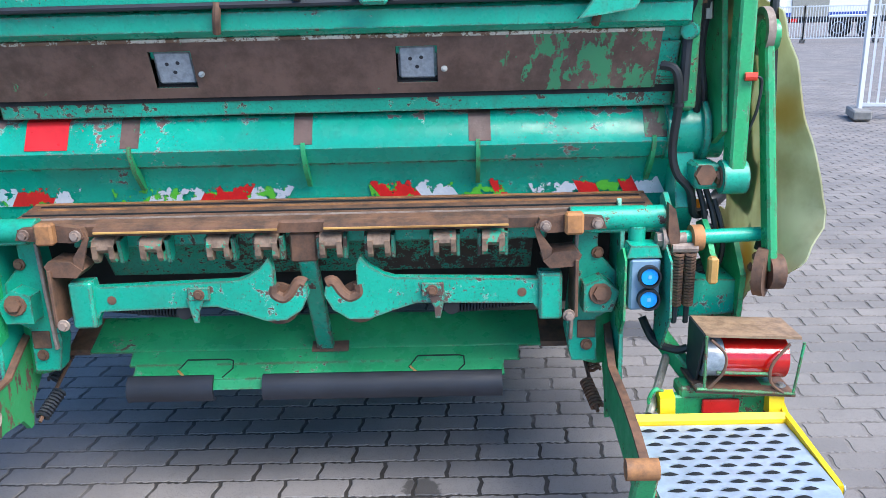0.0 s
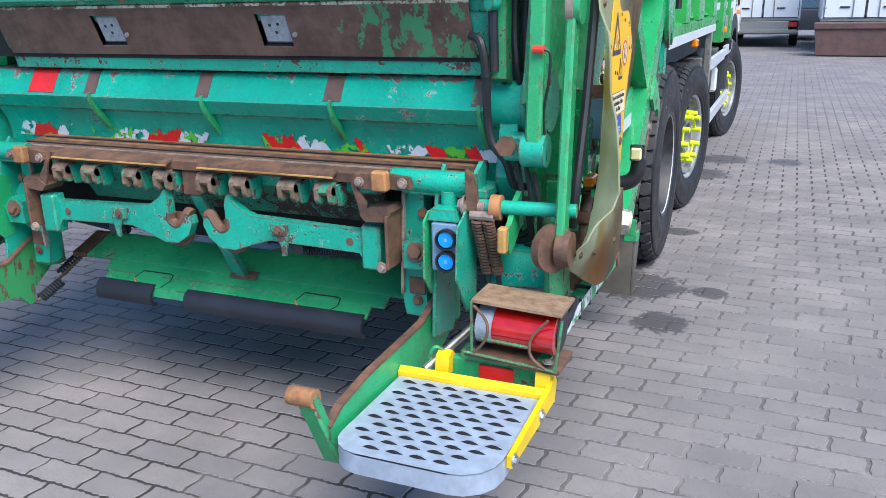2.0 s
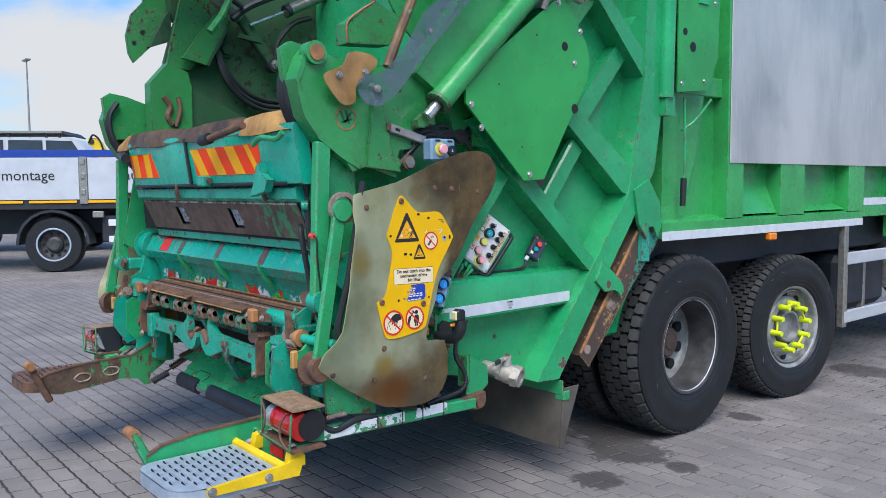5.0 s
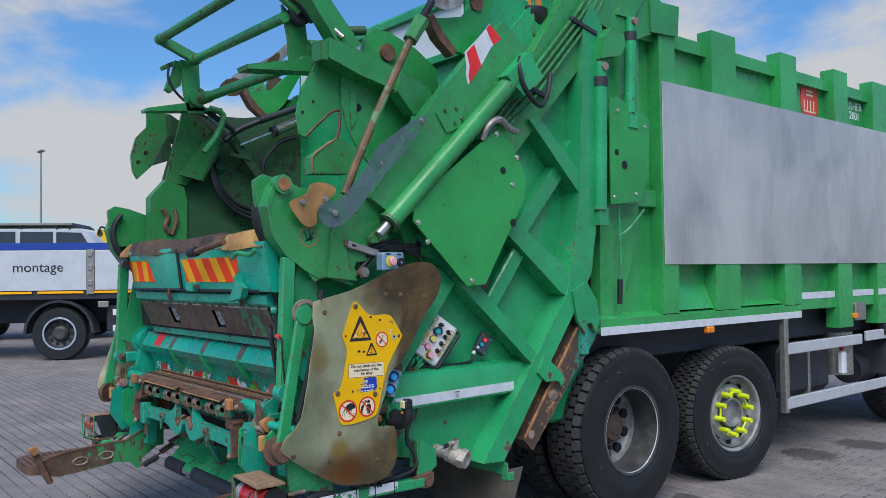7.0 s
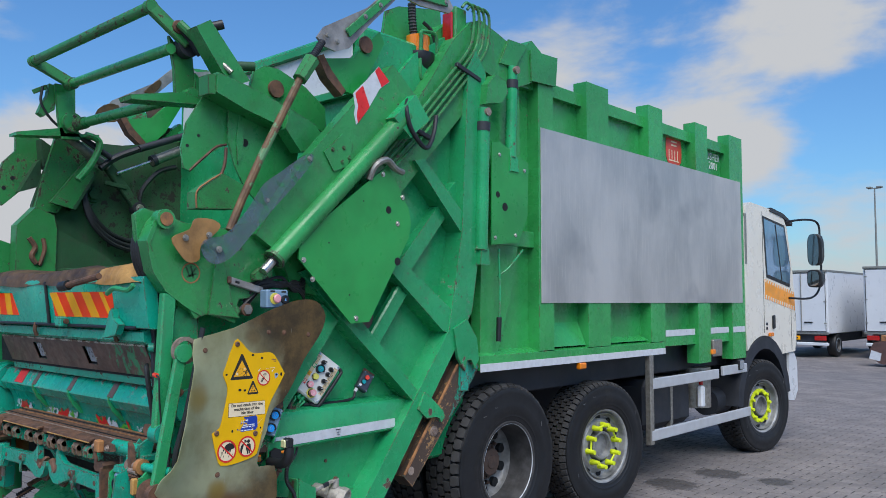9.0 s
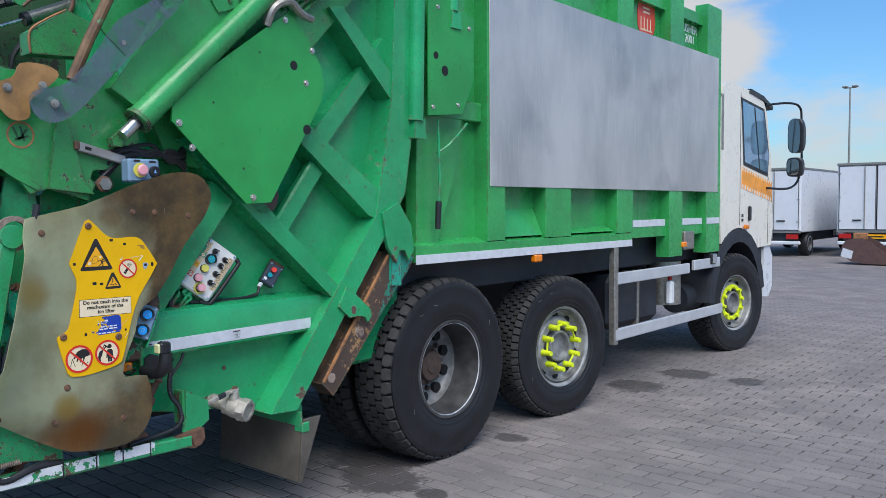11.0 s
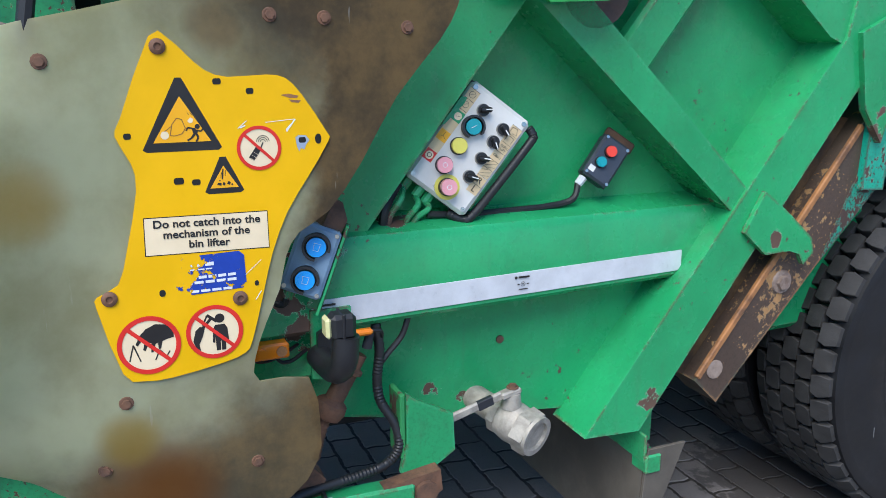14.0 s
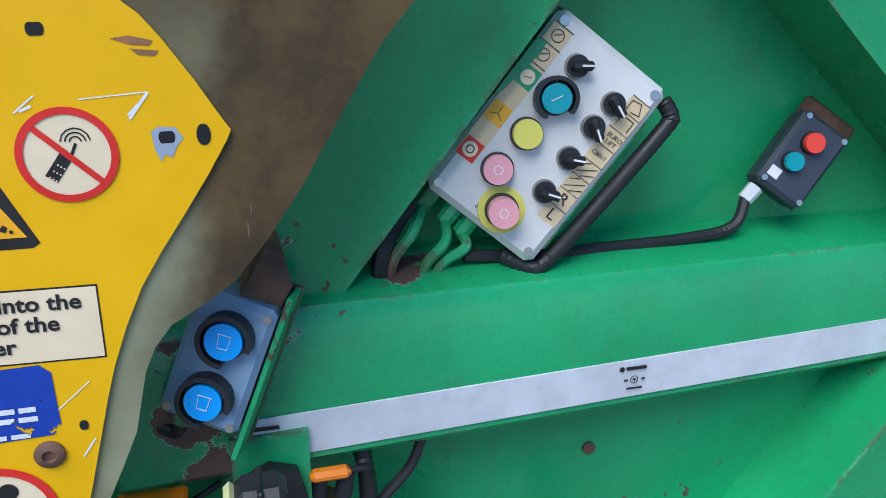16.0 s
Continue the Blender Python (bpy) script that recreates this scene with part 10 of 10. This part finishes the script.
fence_panel((4.71, 21.95, 0.02), (4.71, 25.4, 0.02), 1.95, "white slatted site fence panel on weight blocks")
fence_panel((5.75, 11.45, 0.02), (9.0, 10.4, 0.02), 1.72, "white slatted site fence panel on weight blocks")
fence_panel((15.9, 37.5, 0.02), (18.6, 36.4, 0.02), 1.6, "white slatted site fence panel on weight blocks")
fence_panel((18.6, 36.4, 0.02), (21.3, 35.3, 0.02), 1.6, "white slatted site fence panel on weight blocks")
fence_panel((13.2, 38.6, 0.02), (15.9, 37.5, 0.02), 1.6, "white slatted site fence panel on weight blocks")
board = tagged(new("board", finish(box((4.35, 15.6, 0.0), (6.6, 16.75, 0.03), 0.004), "board", "wood")), "weathered wooden sheet lying flat on the paving", "board")
place(board, None)


def lorry_far(at, ang, col, label):
    """A far-off lorry: cab, bare frame and wheels."""
    m = local(at, ang)
    t = thing("lorry", at, label, "lorry")
    cabm = part("cab", moved(prism([(0.0, 0.8), (1.9, 0.8), (2.0, 1.7), (1.85, 3.1), (0.0, 3.15)], "x", 0, 2.45, 0.06), m), col, t)
    part("cab_window", moved(prism([(0.8, 1.9), (1.7, 1.9), (1.6, 2.6), (0.8, 2.6)], "x", -0.01, 0.02, 0), m), "window", cabm)
    part("frame", moved(box((0.8, -5.5, 0.75), (1.65, 0.2, 1.05), 0.02), m), "chassis", t)
    part("mudguard", moved(box((0.02, -4.7, 1.0), (2.43, -2.4, 1.12), 0.03), m), "white", t)
    part("tail_lamp", moved(box((0.1, -5.55, 0.8), (0.6, -5.48, 0.98), 0.01), m), "red_lens", t)
    part("tail_lamp", moved(box((1.85, -5.55, 0.8), (2.35, -5.48, 0.98), 0.01), m), "red_lens", t)
    for y in (-4.2, -2.9, 1.2):
        simple_wheel(t, m, 0.2, y, 0.5, 0.3, -1)
        simple_wheel(t, m, 2.25, y, 0.5, 0.3, 1)


lorry_far((13.6, 47.5, 0), radians(25), "white", "white lorry with an empty frame parked far off")
lorry_far((17.5, 44.5, 0), radians(60), "white", "white lorry parked behind the fence")
lorry_far((12.0, 62.0, 0), radians(-10), "red_truck", "red lorry parked far off")
box_lorry((13.5, 58, 0), radians(-8), 2.0, 0.6, 2.6, 4.0, "white delivery van parked far off")
hall = thing("hall", (30, 95, 0), "long pale industrial hall far behind the yard", "building")
part("wall", box((8, 92, 0), (75, 110, 9), 0.05), "white", hall)
part("base_band", box((7.95, 91.9, 0), (75.05, 92.0, 1.0), 0.0), "blue_tarp", hall)
part("roof_edge", box((7.9, 91.8, 8.7), (75.1, 110.1, 9.1), 0.02), "zinc", hall)
for k in range(7):
    part("hall_door", box((12 + k * 8.5, 91.85, 0), (16 + k * 8.5, 91.98, 4.2), 0.02), "zinc", hall)

# dark car between the lorries
car = thing("car", (1.75, 31, 0), "dark blue car parked between lorries", "car")
part("body", prism([(31.0, 0.35), (35.2, 0.35), (35.3, 0.8), (34.2, 0.95), (33.4, 1.45), (31.9, 1.48), (31.0, 1.0)], "x", 0.9, 2.6, 0.08), "darkbox", car)
part("rear_window", prism([(31.08, 1.05), (31.6, 1.40), (31.58, 1.42), (31.05, 1.07)], "x", 1.1, 2.4, 0), "window", car)
for x in (1.0, 2.28):
    part("tail_lamp", box((x, 30.97, 0.75), (x + 0.25, 31.02, 0.92), 0.02), "red_lens", car)

# tall yard lamps
def mast(at, h, label):
    t = thing("mast_lamp", at, label, "lamp post", "tall yard lamps")
    x, y, _ = at
    part("pole", cyl((x, y, 0), (x, y, h), 0.11, 0.05, 12), "zinc", t)
    part("crossbar", box((x - 0.45, y - 0.05, h - 0.08), (x + 0.45, y + 0.05, h), 0.01), "zinc", t)
    for dx in (-0.36, 0.36):
        part("lamp_head", box((x + dx - 0.2, y - 0.2, h - 0.02), (x + dx + 0.2, y + 0.2, h + 0.10), 0.03), "zinc", t)


mast((-12.64, 69.06, 0), 10.5, "tall grey yard lamp post")
mast((-64.6, 16.3, 0), 11.4, "tall grey yard lamp post")

# ---- the dropside lorry beyond ----
LA = math.atan2(0.854, 0.52)
LM = Matrix.Translation((-12.7, 4.6, 0)) @ Matrix.Rotation(LA, 4, "Z")      # local x runs along its side, -y faces the yard
drop = thing("dropside_lorry", (-12.7, 4.6, 0), "white dropside lorry with blue upper edge and dark lettering", "lorry")
side = part("dropside", moved(box((-7.0, -0.0, 1.36), (0.50, 0.05, 2.14), 0.006), LM), "board_white", drop, "white dropside board")
side2 = part("dropside", moved(box((0.66, -0.0, 1.36), (5.2, 0.05, 2.14), 0.006), LM), "board_white", drop, "white dropside board")
post = part("stake_post", moved(box((0.51, -0.02, 1.28), (0.65, 0.06, 2.16), 0.006), LM), "zinc", drop)
for z in (1.45, 1.75, 2.02):
    part("latch", moved(box((0.54, -0.04, z), (0.62, -0.018, z + 0.10), 0.006), LM), "zinc", post)
part("upper_edge", moved(box((-7.0, 0.0, 2.15), (1.2, 0.06, 2.29), 0.006), LM), "blue_tarp", drop, "blue upper edge board")
for k in range(-8, 6):
    part("marker_strip", moved(box((k * 0.95 - 0.4, -0.006, 1.30), (k * 0.95 + 0.45, 0.0, 1.345), 0.002), LM), "reflex_yellow", drop)
part("platform", moved(box((-7.0, 0.02, 1.18), (5.2, 2.4, 1.36), 0.01), LM), "chassis", drop)
part("far_board", moved(box((-7.0, 2.4, 1.36), (5.2, 2.45, 2.14), 0.006), LM), "white", drop)
part("frame", moved(box((-7.0, 0.7, 0.7), (5.2, 1.7, 1.18), 0.02), LM), "chassis", drop)
TM = LM @ Matrix.Translation((0, -0.004, 1.81)) @ Matrix.Rotation(math.pi / 2, 4, "X")
part("lettering", letters("Baustellenservice", 0.27, TM @ Matrix.Translation((1.16, 0, 0)), 0.002, "LEFT"), "sign_black", side2, "dark lettering")
part("lettering", letters("montage", 0.27, TM @ Matrix.Translation((0.08, 0, 0)), 0.002, "RIGHT"), "sign_black", side, "dark lettering")
for x in (0.0, -4.6):
    simple_wheel(drop, LM @ Matrix.Rotation(-math.pi / 2, 4, "Z"), -0.16, x, 0.52, 0.3, 1)
    part("fender", moved(prism([(x + math.cos(t) * r, 0.52 + math.sin(t) * r) for t, r in [(math.pi * k / 10, 0.66) for k in range(11)] + [(math.pi * (10 - k) / 10, 0.61) for k in range(11)]], "y", -0.02, 0.42, 0), LM), "chassis", drop)
simple_wheel(drop, LM @ Matrix.Rotation(-math.pi / 2, 4, "Z"), -0.16, 4.3, 0.52, 0.3, 1)
for z in (0.55, 0.86):
    part("guard_rail", moved(box((1.0, -0.02, z), (3.6, 0.02, z + 0.12), 0.006), LM), "white", drop, "white side guard rail")
part("fuel_tank", moved(cyl((2.0, 0.36, 0.80), (3.0, 0.36, 0.80), 0.30, n=24, bev=0.02), LM), "alu_rail", drop)
part("tool_box", moved(box((0.85, 0.1, 0.55), (1.4, 0.6, 1.05), 0.02), LM), "chassis", drop)
part("lashing_box", moved(box((0.72, -0.02, 1.02), (0.92, 0.04, 1.14), 0.01), LM), "zinc", drop)
# the vehicles standing beyond its boards
suv = thing("offroad_car", tuple(LM @ Vector((-2.2, 6.4, 0))), "grey-white off-road car with a roof rack", "car")
shell = part("cabin", moved(prism([(-5.0, 0.6), (-0.55, 0.6), (-0.45, 1.4), (-0.62, 2.2), (-0.86, 2.55), (-1.10, 2.80), (-1.25, 2.85), (-5.0, 2.88)], "y", 5.6, 7.2, 0.05), LM), "board_white", suv)
for pts in (((-2.68, 2.40), (-1.92, 2.40), (-1.92, 2.76), (-2.66, 2.77)), ((-1.78, 2.40), (-0.98, 2.40), (-1.22, 2.74), (-1.78, 2.76)), ((-3.70, 2.40), (-2.84, 2.40), (-2.84, 2.77), (-3.70, 2.78))):
    part("window", moved(prism(list(pts), "y", 5.588, 5.598, 0.002), LM), "window", suv)
    part("window_seal", moved(prism([(x + (0.03 if k in (1, 2) else -0.03), z + (0.03 if k > 1 else -0.03)) for k, (x, z) in enumerate(pts)], "y", 5.592, 5.597, 0.001), LM), "chassis", suv)
part("roof_rack", moved(box((-5.0, 5.6, 2.965), (-1.42, 7.2, 3.03), 0.012), LM), "zinc", suv, "grey flat roof rack")
part("rack_nose", moved(prism([(-1.42, 2.965), (-1.30, 2.905), (-1.28, 2.925), (-1.42, 3.03)], "y", 5.6, 7.2, 0.004), LM), "chassis", suv)
for x in (-3.6, -2.72, -1.84, -1.52):
    part("rack_foot", moved(box((x, 5.63, 2.85), (x + 0.05, 5.70, 2.97), 0.008), LM), "chassis", suv)
for y in (5.72, 7.08):
    for x in (-3.9, -1.2):
        simple_wheel(suv, LM @ Matrix.Rotation(-math.pi / 2, 4, "Z"), -y, x, 0.4, 0.25, 1 if y < 6 else -1)
dig = thing("yellow_machine", tuple(LM @ Vector((0.1, 5.4, 0))), "yellow construction machine behind the lorry", "machine")
part("engine_hood", moved(prism([(-0.40, 0.4), (0.9, 0.4), (0.9, 1.9), (-0.16, 2.1), (-0.40, 2.1)], "y", 5.2, 6.4, 0.06), LM), "yellow", dig)
part("boom", moved(prism([(-0.40, 2.05), (-0.10, 2.05), (-0.42, 2.72), (-0.55, 2.83), (-0.72, 2.82), (-0.74, 2.68), (-0.60, 2.60)], "y", 5.3, 5.5, 0.02), LM), "yellow", dig, "folded yellow digger boom")
part("boom_pin", moved(cyl((-0.64, 5.27, 2.74), (-0.64, 5.53, 2.74), 0.06, n=16), LM), "chassis", dig)
part("boom_hose", moved(tube([(-0.70, 5.28, 2.70), (-0.60, 5.26, 2.90), (-0.45, 5.28, 2.78), (-0.36, 5.28, 2.50)], 0.025, 6), LM), "hose", dig)

# ---- concrete pavers, laid row by row ----
PW, PH, GAP = 0.222, 0.110, 0.0115


def paver_mesh(seed, nx=16, ny=4):
    """One interlocking paver: long sides slightly ragged, short sides S-shaped, edges eased."""
    rnd = random.Random(seed)
    w, h = PW / 2 - GAP / 2, PH / 2 - GAP / 2
    wave = lambda x: 0.002 * math.sin(4 * math.pi * x / PW) + (0.0026 if nx > 8 else 0.0) * math.sin(14 * math.pi * x / PW)
    sway = lambda y: 0.0055 * math.sin(2 * math.pi * y / PH)
    xs = [-w + 2 * w * k / nx for k in range(nx)]
    ys = [-h + 2 * h * k / ny for k in range(ny)]
    ring0 = [(x + (sway(-h) if x == -w else 0), -h + wave(x)) for x in xs]
    ring0 += [(w + sway(y), y + wave(w)) for y in ys]
    ring0 += [(-x, h + wave(-x)) for x in xs]
    ring0 += [(-w + sway(-y), -y + wave(-w)) for y in ys]
    ring0 = [(x + rnd.uniform(-0.0012, 0.0012), y + rnd.uniform(-0.0012, 0.0012)) for x, y in ring0]
    n = len(ring0)
    inner = [(x * 0.972, y * 0.955, 0.0) for x, y in ring0]
    edge = [(x, y, -0.004) for x, y in ring0]
    foot = [(x, y, -0.016) for x, y in ring0]
    verts = inner + edge + foot
    faces = [tuple(range(n))]
    for i in range(n):
        j = (i + 1) % n
        faces.append((i, n + i, n + j, j))
        faces.append((n + i, 2 * n + i, 2 * n + j, n + j))
    return verts, faces


SHAPES = [paver_mesh(s) for s in range(6)]
FAR_SHAPES = [paver_mesh(s, 4, 2) for s in range(6)]
MESHES = []
for verts, faces in SHAPES:
    me = bpy.data.meshes.new("paver")
    me.from_pydata(verts, [], faces)
    me.materials.append(M["paver"])
    MESHES.append(me)
sand = new("joint_sand", finish(box((-17.05, -2.25, -0.011), (8.0, 19.2, -0.0035), 0), "joint_sand", "joint"))
tagged(sand, "dark sand bed showing in the paver joints", "sand", kind="structure")
ORIGIN[sand.name] = Vector((0, 0, 0))
rnd = random.Random(11)
vbuf, fbuf, singles = [], [], 0
for r in range(int(-2.4 / PH), int(19.4 / PH)):
    for c in range(int(-17.2 / PW), int(8.3 / PW)):
        x, y = (c + 0.5 * (r % 2)) * PW + rnd.uniform(-0.0015, 0.0015), r * PH + rnd.uniform(-0.001, 0.001)
        k, dz, tilt = rnd.randrange(6), rnd.uniform(-0.0015, 0.0008), rnd.uniform(-0.006, 0.006)
        if -1.3 < x < 0.75 and 1.15 < y < 2.65 and singles < 300 and (x < 0.3 or y < 1.9):
            ob = new("paver", MESHES[k])
            ob.parent = ground
            ob.matrix_basis = Matrix.Translation((x, y, dz)) @ Matrix.Rotation(tilt, 4, "X")
            singles += 1
        else:
            n0 = len(vbuf)
            verts, faces = (SHAPES if -3.2 < x < 3.0 and -0.8 < y < 7.0 else FAR_SHAPES)[k]
            vbuf += [(x + vx, y + vy, vz + dz + tilt * vy) for vx, vy, vz in verts]
            fbuf += [tuple(n0 + i for i in f) for f in faces]
me = bpy.data.meshes.new("pavers")
me.from_pydata(vbuf, [], fbuf)
me.materials.append(M["paver"])
paved = new("pavers", me)
paved.parent = ground
tagged(paved, kind="stuff")
